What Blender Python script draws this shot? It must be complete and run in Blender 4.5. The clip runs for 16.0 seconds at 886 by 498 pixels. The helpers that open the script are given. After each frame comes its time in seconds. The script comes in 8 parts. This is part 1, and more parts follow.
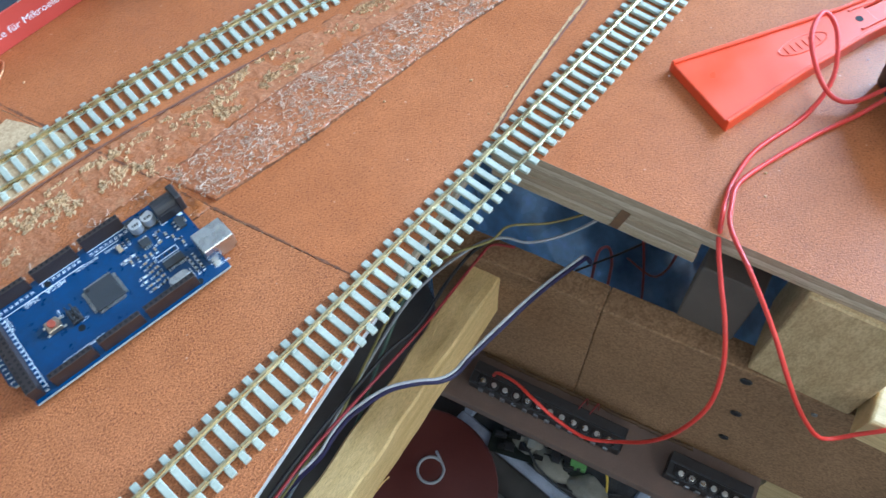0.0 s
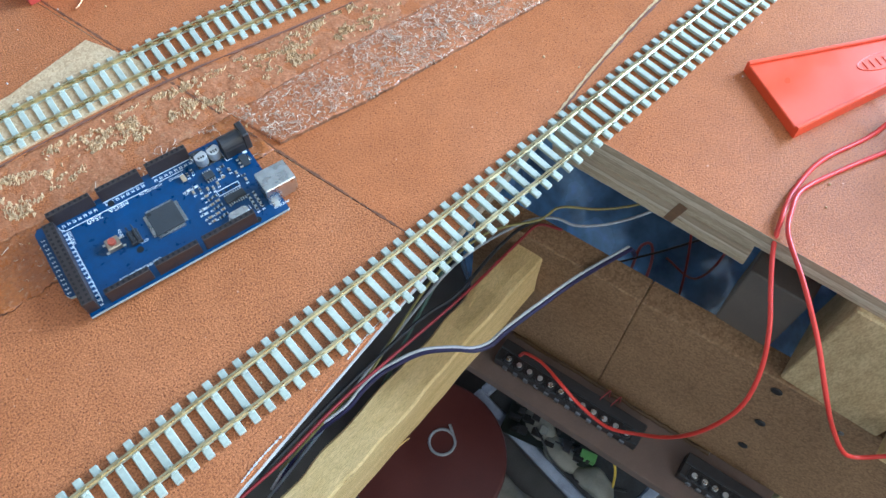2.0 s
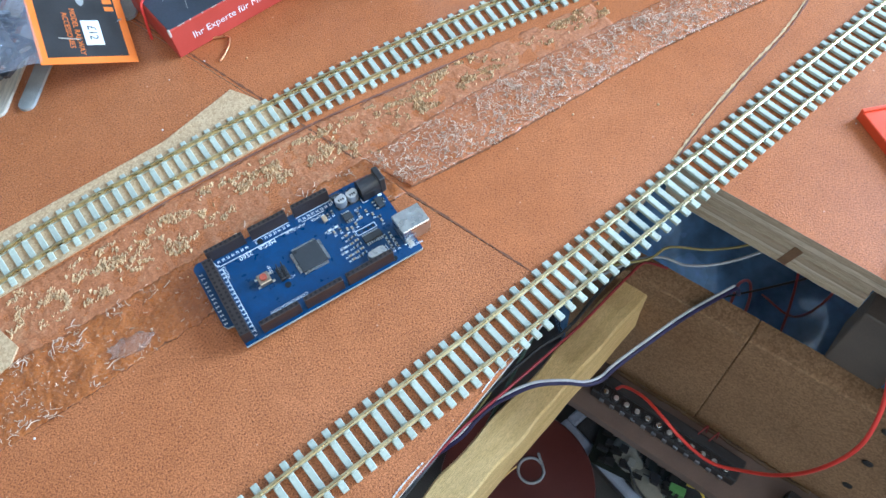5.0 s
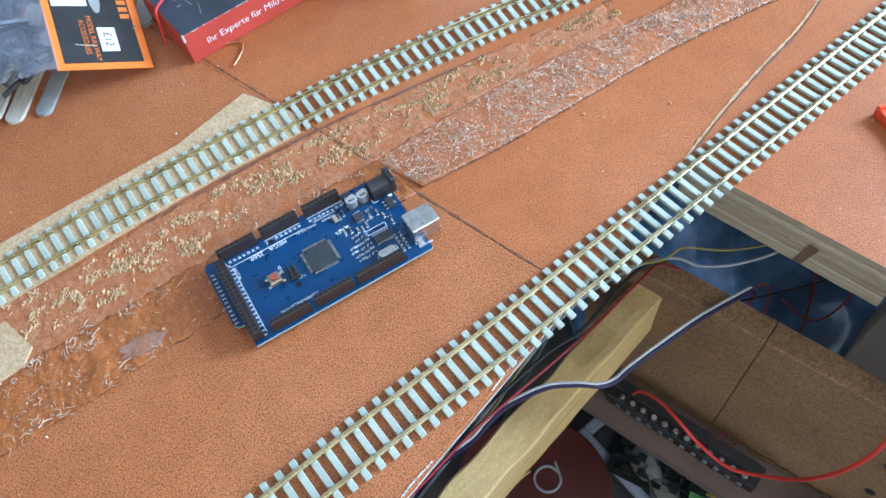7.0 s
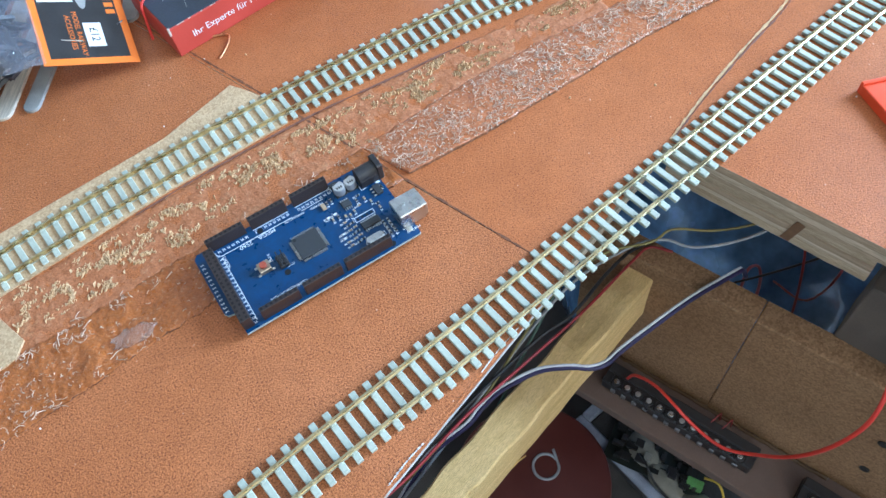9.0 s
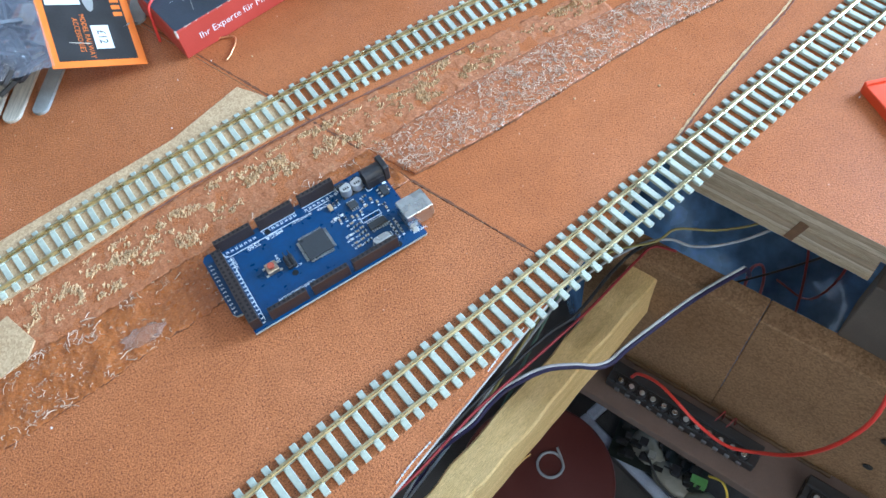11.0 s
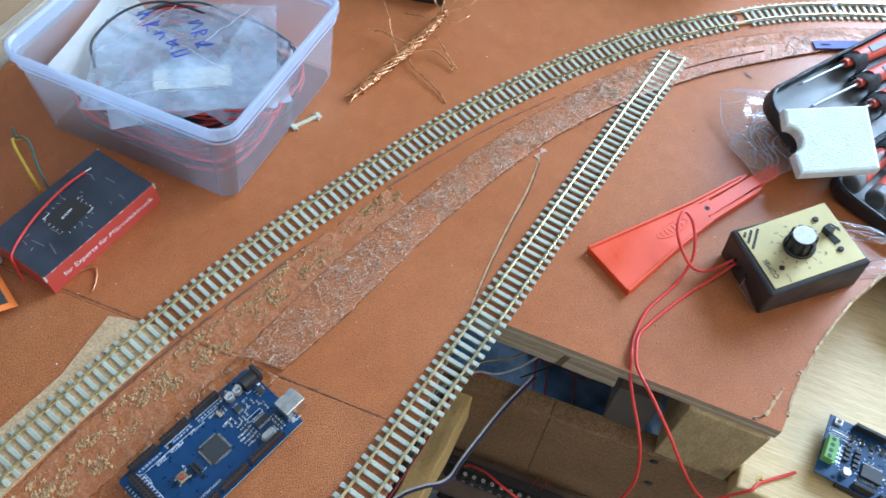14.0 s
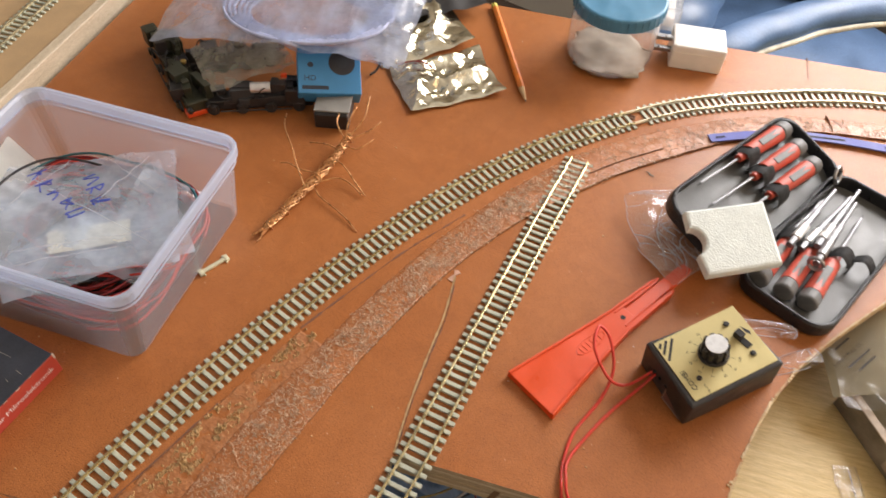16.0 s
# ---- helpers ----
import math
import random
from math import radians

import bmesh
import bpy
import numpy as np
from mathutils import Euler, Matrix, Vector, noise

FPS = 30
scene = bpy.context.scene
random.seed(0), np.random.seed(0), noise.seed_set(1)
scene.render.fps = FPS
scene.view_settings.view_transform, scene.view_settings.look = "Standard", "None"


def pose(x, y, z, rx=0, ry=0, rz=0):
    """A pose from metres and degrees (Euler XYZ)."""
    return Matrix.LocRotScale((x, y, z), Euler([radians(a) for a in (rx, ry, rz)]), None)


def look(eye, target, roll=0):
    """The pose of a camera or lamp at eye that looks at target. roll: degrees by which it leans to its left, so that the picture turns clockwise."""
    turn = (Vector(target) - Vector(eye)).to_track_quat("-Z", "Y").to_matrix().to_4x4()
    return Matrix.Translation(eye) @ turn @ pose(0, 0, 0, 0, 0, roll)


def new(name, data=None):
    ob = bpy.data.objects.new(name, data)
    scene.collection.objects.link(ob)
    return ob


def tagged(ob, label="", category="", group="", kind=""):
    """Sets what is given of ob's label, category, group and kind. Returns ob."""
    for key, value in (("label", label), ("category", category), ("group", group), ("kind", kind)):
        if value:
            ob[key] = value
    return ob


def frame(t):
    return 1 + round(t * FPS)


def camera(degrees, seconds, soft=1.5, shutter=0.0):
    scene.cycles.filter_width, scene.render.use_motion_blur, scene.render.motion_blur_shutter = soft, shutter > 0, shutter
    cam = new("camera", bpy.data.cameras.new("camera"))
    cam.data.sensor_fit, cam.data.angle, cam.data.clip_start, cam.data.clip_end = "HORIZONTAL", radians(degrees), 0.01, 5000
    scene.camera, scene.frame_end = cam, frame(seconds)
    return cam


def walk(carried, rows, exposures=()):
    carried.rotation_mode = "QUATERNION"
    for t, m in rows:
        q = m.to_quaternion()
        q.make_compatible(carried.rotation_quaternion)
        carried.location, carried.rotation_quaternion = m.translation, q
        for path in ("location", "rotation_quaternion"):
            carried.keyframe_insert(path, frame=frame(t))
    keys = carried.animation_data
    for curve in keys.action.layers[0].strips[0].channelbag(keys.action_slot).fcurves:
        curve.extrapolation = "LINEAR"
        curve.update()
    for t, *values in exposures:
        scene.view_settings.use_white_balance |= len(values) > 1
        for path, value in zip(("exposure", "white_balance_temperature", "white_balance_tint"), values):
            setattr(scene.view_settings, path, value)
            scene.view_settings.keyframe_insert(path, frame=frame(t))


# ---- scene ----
cam = camera(60.9, 16.0, shutter=0.3)
PATH = [
    (0, (0.068, -0.202, 0.313), (0.694, 0.585, -1.416), -4.1),
    (0.5, (0.056, -0.193, 0.311), (0.633, 0.612, -1.427), -2.6),
    (1, (0.056, -0.196, 0.308), (0.631, 0.614, -1.429), -0.9),
    (1.5, (0.055, -0.196, 0.306), (0.613, 0.602, -1.441), -0.4),
    (2, (0.05, -0.2, 0.312), (0.608, 0.595, -1.436), 0.2),
    (2.5, (0.041, -0.2, 0.317), (0.576, 0.605, -1.433), -0.9),
    (3, (0.038, -0.2, 0.32), (0.554, 0.618, -1.43), -2.1),
    (3.5, (0.037, -0.199, 0.322), (0.536, 0.633, -1.427), -3.2),
    (4, (0.027, -0.193, 0.33), (0.49, 0.656, -1.421), -5.3),
    (4.5, (0.023, -0.195, 0.333), (0.477, 0.674, -1.41), -6.1),
    (5, (0.019, -0.185, 0.337), (0.481, 0.738, -1.376), -6.3),
    (7.5, (0.02, -0.195, 0.331), (0.452, 0.785, -1.358), -9.0),
    (8, (0.021, -0.197, 0.331), (0.457, 0.778, -1.361), -9.4),
    (8.5, (0.022, -0.199, 0.331), (0.455, 0.778, -1.36), -9.9),
    (9, (0.021, -0.201, 0.329), (0.455, 0.771, -1.364), -10.0),
    (11.5, (0.018, -0.201, 0.336), (0.443, 0.771, -1.359), -10.5),
    (12, (0.009, -0.22, 0.373), (0.425, 0.735, -1.334), -10.0),
    (12.5, (0.027, -0.22, 0.451), (0.458, 0.725, -1.259), -9.2),
    (13, (0.016, -0.211, 0.498), (0.591, 0.696, -1.19), -5.4),
    (13.5, (0.012, -0.174, 0.493), (0.78, 0.609, -1.179), 0.7),
    (14, (0.006, -0.178, 0.492), (0.9, 0.504, -1.162), 4.5),
    (14.5, (0.021, -0.185, 0.507), (0.983, 0.457, -1.124), 5.3),
    (15, (0.031, -0.192, 0.515), (1.059, 0.438, -1.08), 4.8),
    (15.5, (0.046, -0.198, 0.52), (1.134, 0.406, -1.046), 4.4),
    (16, (0.062, -0.17, 0.52), (1.14, 0.495, -1.028), 3.5),
]
# seconds, stops, kelvin, tint: the phone's own exposure and white balance
EXPOSURES = [(0.0, 0.06, 4980, 3.5), (1.0, 0.11, 4980, 3.5), (9.0, 0.11, 5050, 4.5), (12.0, 0.07, 5020, 4), (12.5, -0.02, 5000, 3.5), (13.0, -0.23, 5000, 3.5), (13.5, -0.31, 5100, 4), (14.0, -0.38, 5380, 5.5), (15.0, -0.54, 5560, 6), (15.5, -0.60, 7400, 11), (16.0, -0.68, 8600, 21)]
walk(cam, [(t, look(eye, target, roll)) for t, eye, target, roll in PATH], EXPOSURES)


# ---------------------------------------------------------------- world and light
world = bpy.data.worlds.new("world")
scene.world = world
world.use_nodes = True
wn = world.node_tree.nodes
sky = wn.new("ShaderNodeTexSky")
sky.sky_type = "NISHITA"
sky.sun_disc = False
sky.sun_elevation, sky.sun_rotation = radians(42), radians(100)
wn["Background"].inputs[1].default_value = 0.1
world.node_tree.links.new(sky.outputs[0], wn["Background"].inputs[0])

# daylight through the window beyond the far end of the table
lamp_data = bpy.data.lights.new("window_daylight", "AREA")
lamp_data.shape, lamp_data.size, lamp_data.size_y = "RECTANGLE", 1.02, 1.0
lamp_data.energy, lamp_data.color = 86, (0.80, 0.96, 1.14)
window_light = new("window_daylight", lamp_data)
window_light.matrix_world = look((1.88, -0.40, 0.82), (0.0, -0.05, 0.0))
# warm fill lamp in an unseen wide window added behind the camera
side_data = bpy.data.lights.new("side_fill_lamp", "AREA")
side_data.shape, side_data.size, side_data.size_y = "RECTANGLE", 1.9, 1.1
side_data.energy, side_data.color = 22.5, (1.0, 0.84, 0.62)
side_light = new("side_fill_lamp", side_data)
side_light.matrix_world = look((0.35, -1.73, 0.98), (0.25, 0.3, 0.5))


# ---------------------------------------------------------------- materials
def nodes_of(name, rough=0.5, metal=0.0):
    m = bpy.data.materials.new(name)
    m.use_nodes = True
    n, l = m.node_tree.nodes, m.node_tree.links
    b = n["Principled BSDF"]
    b.inputs["Roughness"].default_value, b.inputs["Metallic"].default_value = rough, metal
    return m, n, l, b


def noise_node(n, l, scale, detail=4.0, rough=0.6, stretch=None, space="Object"):
    tc = n.new("ShaderNodeTexCoord")
    t = n.new("ShaderNodeTexNoise")
    t.inputs["Scale"].default_value, t.inputs["Detail"].default_value, t.inputs["Roughness"].default_value = scale, detail, rough
    if stretch:
        mp = n.new("ShaderNodeMapping")
        mp.inputs["Scale"].default_value = stretch
        l.new(tc.outputs[space], mp.inputs[0])
        l.new(mp.outputs[0], t.inputs["Vector"])
    else:
        l.new(tc.outputs[space], t.inputs["Vector"])
    return t


def ramp(n, l, source, stops):
    r = n.new("ShaderNodeValToRGB")
    e = r.color_ramp.elements
    while len(e) < len(stops):
        e.new(0.5)
    for k, (p, c) in zip(e, stops):
        k.position, k.color = p, (*c, 1)
    l.new(source, r.inputs[0])
    return r


def mix(n, l, fac, a, b, mode="MIX"):
    m = n.new("ShaderNodeMix")
    m.data_type, m.blend_type = "RGBA", mode
    for socket, v in ((0, fac), (6, a), (7, b)):
        if isinstance(v, (int, float)):
            m.inputs[socket].default_value = v
        elif isinstance(v, tuple):
            m.inputs[socket].default_value = (*v, 1)
        else:
            l.new(v, m.inputs[socket])
    return m.outputs[2]


def bump(n, l, b, source, strength, distance=0.001):
    k = n.new("ShaderNodeBump")
    k.inputs["Strength"].default_value, k.inputs["Distance"].default_value = strength, distance
    l.new(source, k.inputs["Height"])
    l.new(k.outputs[0], b.inputs["Normal"])
    return k


def shade(c, k):
    return tuple(min(1, v * k) for v in c)


def surf(name, c, rough=0.5, metal=0.0, scale=60, fine=900, vary=0.25, relief=0.15, spread=0.12, stretch=None, piece=0.0, coat=0.0):
    """A surface with a large and a fine variation of colour, gloss and relief."""
    m, n, l, b = nodes_of(name, rough, metal)
    big = noise_node(n, l, scale, 3, 0.55, stretch)
    small = noise_node(n, l, fine, 3, 0.7, stretch)
    col = ramp(n, l, big.outputs[0], [(0.3, shade(c, 1 - vary)), (0.7, shade(c, 1 + vary))]).outputs[0]
    tone = ramp(n, l, small.outputs[0], [(0.3, (1 - vary * 0.7,) * 3), (0.7, (1 + vary * 0.5,) * 3)]).outputs[0]
    col = mix(n, l, 1.0, col, tone, "MULTIPLY")
    if piece:
        oi = n.new("ShaderNodeObjectInfo")
        own = ramp(n, l, oi.outputs["Random"], [(0.0, (1 - piece,) * 3), (1.0, (1 + piece,) * 3)]).outputs[0]
        col = mix(n, l, 1.0, col, own, "MULTIPLY")
    l.new(col, b.inputs["Base Color"])
    rr = ramp(n, l, big.outputs[0], [(0.3, (max(0.02, rough - spread),) * 3), (0.7, (min(1, rough + spread),) * 3)])
    l.new(rr.outputs[0], b.inputs["Roughness"])
    bump(n, l, b, small.outputs[0], relief, 0.0006)
    b.inputs["Coat Weight"].default_value = coat
    return m


def clear(name, c, haze, rough=0.12, relief=0.0, scale=40, gloss=1.0, let_through=0.5):
    """Thin clear plastic: see-through, a little milky, glossy at a slant."""
    m = bpy.data.materials.new(name)
    m.use_nodes = True
    n, l = m.node_tree.nodes, m.node_tree.links
    n.remove(n["Principled BSDF"])
    see, shine = n.new("ShaderNodeBsdfTransparent"), n.new("ShaderNodeBsdfGlossy")
    front, through_light, milk = n.new("ShaderNodeBsdfDiffuse"), n.new("ShaderNodeBsdfTranslucent"), n.new("ShaderNodeMixShader")
    body, whole = n.new("ShaderNodeMixShader"), n.new("ShaderNodeMixShader")
    slant, power, k = n.new("ShaderNodeLayerWeight"), n.new("ShaderNodeMath"), n.new("ShaderNodeMath")
    for node in (front, through_light):
        node.inputs[0].default_value = (*c, 1)
    shine.inputs["Roughness"].default_value = rough
    power.operation, k.operation = "POWER", "MULTIPLY_ADD"
    power.inputs[1].default_value = 3.5
    k.inputs[1].default_value, k.inputs[2].default_value = 0.75 * gloss, 0.05 * gloss
    body.inputs[0].default_value, milk.inputs[0].default_value = haze, let_through
    l.new(front.outputs[0], milk.inputs[1])
    l.new(through_light.outputs[0], milk.inputs[2])
    l.new(see.outputs[0], body.inputs[1])
    l.new(milk.outputs[0], body.inputs[2])
    l.new(slant.outputs["Facing"], power.inputs[0])
    l.new(power.outputs[0], k.inputs[0])
    l.new(k.outputs[0], whole.inputs[0])
    l.new(body.outputs[0], whole.inputs[1])
    l.new(shine.outputs[0], whole.inputs[2])
    l.new(whole.outputs[0], n["Material Output"].inputs["Surface"])
    if relief:
        t = noise_node(n, l, scale, 4, 0.6)
        bk = n.new("ShaderNodeBump")
        bk.inputs["Strength"].default_value, bk.inputs["Distance"].default_value = relief, 0.004
        l.new(t.outputs[0], bk.inputs["Height"])
        for node in (shine, slant):
            l.new(bk.outputs[0], node.inputs["Normal"])
        a = ramp(n, l, t.outputs[0], [(0.35, (haze * 0.5,) * 3), (0.7, (min(1, haze * 1.6),) * 3)])
        l.new(a.outputs[0], body.inputs[0])
    return m


def painted_board(name, depth=1.0, grit=1.0):
    """Terracotta paint over fibreboard: sandy grain, dark pits, relief shading in colour, an uneven sheen."""
    m, n, l, b = nodes_of(name)
    big = noise_node(n, l, 7, 5, 0.6)
    mid = noise_node(n, l, 60, 4, 0.6)
    grain = noise_node(n, l, 1050, 2, 0.62)
    pits = noise_node(n, l, 1150, 0, 0.4)
    spots = noise_node(n, l, 330, 2, 0.5)
    col = ramp(n, l, big.outputs[0], [(0.3, (0.37, 0.122 * depth, 0.038 * depth ** 2)), (0.55, (0.41, 0.144 * depth, 0.048 * depth ** 2)), (0.75, (0.44, 0.162 * depth, 0.060 * depth ** 2))]).outputs[0]
    col = mix(n, l, 0.8, col, ramp(n, l, mid.outputs[0], [(0.3, (0.90, 0.89, 0.88)), (0.7, (1.08, 1.08, 1.08))]).outputs[0], "MULTIPLY")
    # grain and pit tones imitate the shading of the relief
    col = mix(n, l, grit, col, ramp(n, l, grain.outputs[0], [(0.30, (0.50, 0.45, 0.42)), (0.47, (0.98, 0.98, 0.98)), (0.68, (1.36, 1.41, 1.46))]).outputs[0], "MULTIPLY")
    col = mix(n, l, 0.75, col, ramp(n, l, pits.outputs[0], [(0.27, (0.36, 0.31, 0.28)), (0.34, (1, 1, 1))]).outputs[0], "MULTIPLY")
    pale = ramp(n, l, spots.outputs[0], [(0.73, (0, 0, 0)), (0.77, (1, 1, 1))]).outputs[0]
    col = mix(n, l, pale, col, (0.62, 0.36, 0.22))
    l.new(col, b.inputs["Base Color"])
    l.new(ramp(n, l, big.outputs[0], [(0.35, (0.40,) * 3), (0.65, (0.52,) * 3)]).outputs[0], b.inputs["Roughness"])
    b.inputs["Specular IOR Level"].default_value = 0.22
    b.inputs["Coat Weight"].default_value, b.inputs["Coat Roughness"].default_value = 0.23, 0.19
    bump(n, l, b, grain.outputs[0], 0.75 * grit, 0.0008)
    return m


def ply_edge(name="sawn_plywood_side", age=1.2, along=(1, 1, 8)):
    """The sawn side of plywood: pale and dark veneers by height."""
    m, n, l, b = nodes_of(name, 0.75)
    tc = n.new("ShaderNodeTexCoord")
    sep = n.new("ShaderNodeSeparateXYZ")
    l.new(tc.outputs["Object"], sep.inputs[0])
    wob = noise_node(n, l, 25, 3)
    add = n.new("ShaderNodeMath")
    add.operation = "MULTIPLY_ADD"
    l.new(wob.outputs[0], add.inputs[0])
    add.inputs[1].default_value = 0.0012
    l.new(sep.outputs[2], add.inputs[2])
    frac = n.new("ShaderNodeMath")
    frac.operation = "MULTIPLY"
    frac.inputs[1].default_value = 1 / 0.0088
    l.new(add.outputs[0], frac.inputs[0])
    fr = n.new("ShaderNodeMath")
    fr.operation = "FRACT"
    l.new(frac.outputs[0], fr.inputs[0])
    bands = ramp(n, l, fr.outputs[0], [(0.0, (0.45, 0.36, 0.25)), (0.44, (0.5, 0.41, 0.3)), (0.5, (0.26, 0.19, 0.125)), (0.56, (0.36, 0.27, 0.18)), (0.94, (0.38, 0.29, 0.195)), (0.98, (0.24, 0.17, 0.12))]).outputs[0]
    streak = noise_node(n, l, 120, 4, 0.6, along)
    col = mix(n, l, 1.0, bands, ramp(n, l, streak.outputs[0], [(0.3, (0.68 * age, 0.66 * age, 0.62 * age)), (0.7, (1.15 * age, 1.15 * age, 1.15 * age))]).outputs[0], "MULTIPLY")
    l.new(col, b.inputs["Base Color"])
    bump(n, l, b, streak.outputs[0], 0.4, 0.001)
    return m


def wood(name, dark, light, stretch=(1.5, 30, 30), scale=6, rough=0.55, fine=60):
    m, n, l, b = nodes_of(name, rough)
    g = noise_node(n, l, scale, 5, 0.65, stretch)
    f = noise_node(n, l, fine, 3, 0.7, stretch)
    big = noise_node(n, l, 4, 3)
    col = ramp(n, l, g.outputs[0], [(0.3, dark), (0.7, light)]).outputs[0]
    col = mix(n, l, 1.0, col, ramp(n, l, f.outputs[0], [(0.35, (0.72, 0.68, 0.62)), (0.6, (1.06, 1.06, 1.06))]).outputs[0], "MULTIPLY")
    col = mix(n, l, 0.6, col, ramp(n, l, big.outputs[0], [(0.3, (0.8, 0.8, 0.8)), (0.7, (1.15, 1.15, 1.15))]).outputs[0], "MULTIPLY")
    l.new(col, b.inputs["Base Color"])
    bump(n, l, b, f.outputs[0], 0.25, 0.0006)
    return m


def chipboard(name, dark, light, flake=420):
    m, n, l, b = nodes_of(name, 0.8)
    tc = n.new("ShaderNodeTexCoord")
    v = n.new("ShaderNodeTexVoronoi")
    v.inputs["Scale"].default_value = flake
    l.new(tc.outputs["Object"], v.inputs["Vector"])
    bw = n.new("ShaderNodeRGBToBW")
    l.new(v.outputs["Color"], bw.inputs[0])
    big = noise_node(n, l, 14, 4)
    col = ramp(n, l, bw.outputs[0], [(0.2, dark), (0.5, tuple((a + c) / 2 for a, c in zip(dark, light))), (0.85, light)]).outputs[0]
    col = mix(n, l, 1.0, col, ramp(n, l, big.outputs[0], [(0.3, (0.8, 0.78, 0.75)), (0.7, (1.12, 1.12, 1.12))]).outputs[0], "MULTIPLY")
    l.new(col, b.inputs["Base Color"])
    bump(n, l, b, bw.outputs[0], 0.3, 0.0005)
    return m


def glue_bed(name, low, high, milky, milk_from, coat=0.7):
    """Dried clear glue over terracotta: wet-looking, uneven, milky in places."""
    m, n, l, b = nodes_of(name, 0.25)
    big = noise_node(n, l, 16, 5, 0.65)
    mid = noise_node(n, l, 190, 4, 0.65)
    fine = noise_node(n, l, 720, 3, 0.7)
    col = ramp(n, l, big.outputs[0], [(0.3, low), (0.7, high)]).outputs[0]
    milk = ramp(n, l, mid.outputs[0], [(milk_from, (0, 0, 0)), (milk_from + 0.22, (milky,) * 3)]).outputs[0]
    col = mix(n, l, milk, col, (0.56, 0.40, 0.30))
    col = mix(n, l, 1.0, col, ramp(n, l, fine.outputs[0], [(0.3, (0.66, 0.62, 0.58)), (0.7, (1.18, 1.18, 1.18))]).outputs[0], "MULTIPLY")
    flecks = noise_node(n, l, 460, 3, 0.7)
    col = mix(n, l, ramp(n, l, flecks.outputs[0], [(0.58, (0, 0, 0)), (0.68, (milky * 1.5,) * 3)]).outputs[0], col, (0.66, 0.46, 0.33))
    l.new(col, b.inputs["Base Color"])
    l.new(ramp(n, l, mid.outputs[0], [(0.35, (0.24,) * 3), (0.7, (0.42,) * 3)]).outputs[0], b.inputs["Roughness"])
    b.inputs["Coat Weight"].default_value, b.inputs["Coat Roughness"].default_value = coat, 0.3
    bump(n, l, b, flecks.outputs[0], 0.6, 0.0014)
    return m


def stripped_paint():
    """Paint torn off with the old bed: ragged terracotta, bare fibre, dark pits."""
    m, n, l, b = nodes_of("torn_terracotta_paint", 0.7)
    big = noise_node(n, l, 45, 5, 0.7)
    mid = noise_node(n, l, 210, 4, 0.65)
    fine = noise_node(n, l, 800, 3, 0.7)
    col = ramp(n, l, mid.outputs[0], [(0.28, (0.27, 0.092, 0.034)), (0.40, (0.40, 0.145, 0.05)), (0.58, (0.44, 0.172, 0.068)), (0.74, (0.50, 0.26, 0.125))]).outputs[0]
    bare = ramp(n, l, big.outputs[0], [(0.58, (0, 0, 0)), (0.70, (0.5, 0.5, 0.5))]).outputs[0]
    col = mix(n, l, bare, col, (0.46, 0.27, 0.125))
    col = mix(n, l, 1.0, col, ramp(n, l, fine.outputs[0], [(0.3, (0.62, 0.58, 0.55)), (0.7, (1.2, 1.2, 1.2))]).outputs[0], "MULTIPLY")
    l.new(col, b.inputs["Base Color"])
    bump(n, l, b, mid.outputs[0], 0.7, 0.0016)
    return m


def cell_foam():
    """White packing foam with small open cells."""
    m, n, l, b = nodes_of("white_packing_foam", 0.9)
    tc, v = n.new("ShaderNodeTexCoord"), n.new("ShaderNodeTexVoronoi")
    v.inputs["Scale"].default_value = 950
    l.new(tc.outputs["Object"], v.inputs["Vector"])
    big = noise_node(n, l, 60, 3)
    col = ramp(n, l, v.outputs["Distance"], [(0.1, (0.67, 0.74, 0.73)), (0.6, (0.80, 0.88, 0.87))]).outputs[0]
    col = mix(n, l, 1.0, col, ramp(n, l, big.outputs[0], [(0.3, (0.93, 0.93, 0.93)), (0.7, (1.05, 1.05, 1.05))]).outputs[0], "MULTIPLY")
    l.new(col, b.inputs["Base Color"])
    bump(n, l, b, v.outputs["Distance"], 0.45, 0.0008)
    return m


RED_BOARD = painted_board("terracotta_painted_fibreboard")
RED_PLY = painted_board("terracotta_painted_plywood", 0.96, 0.6)
PLY = ply_edge()
PLY_DARK = ply_edge("weathered_plywood_side", 1.15, (0.12, 1, 7))
PLY_LIGHT = wood("pale_sawn_veneer", (0.36, 0.27, 0.17), (0.56, 0.45, 0.31), (4, 60, 60), 6, 0.75)
PALE_EDGE = surf("white_faced_sawn_side", (0.50, 0.48, 0.45), 0.7, scale=40, vary=0.35, stretch=(1, 1, 9))
BEAM = wood("rough_sawn_pine", (0.62, 0.43, 0.16), (0.80, 0.59, 0.27), (2.6, 20, 20), 8, 0.75, 130)
DESK = wood("oak_veneer", (0.60, 0.43, 0.19), (0.76, 0.59, 0.31), (2.2, 60, 60), 5, 0.45, 45)
STRIP_WOOD = wood("pale_planed_softwood", (0.56, 0.46, 0.34), (0.7, 0.6, 0.47), (3, 40, 40), 6, 0.6)
POST_WOOD = wood("pale_end_grain_timber", (0.45, 0.32, 0.15), (0.62, 0.47, 0.25), (20, 20, 6), 9, 0.8)
CHIP_BROWN = chipboard("brown_chipboard", (0.205, 0.113, 0.050), (0.35, 0.208, 0.102), 800)
CHIP_PALE = chipboard("pale_raw_chipboard", (0.45, 0.30, 0.155), (0.62, 0.45, 0.26), 1000)
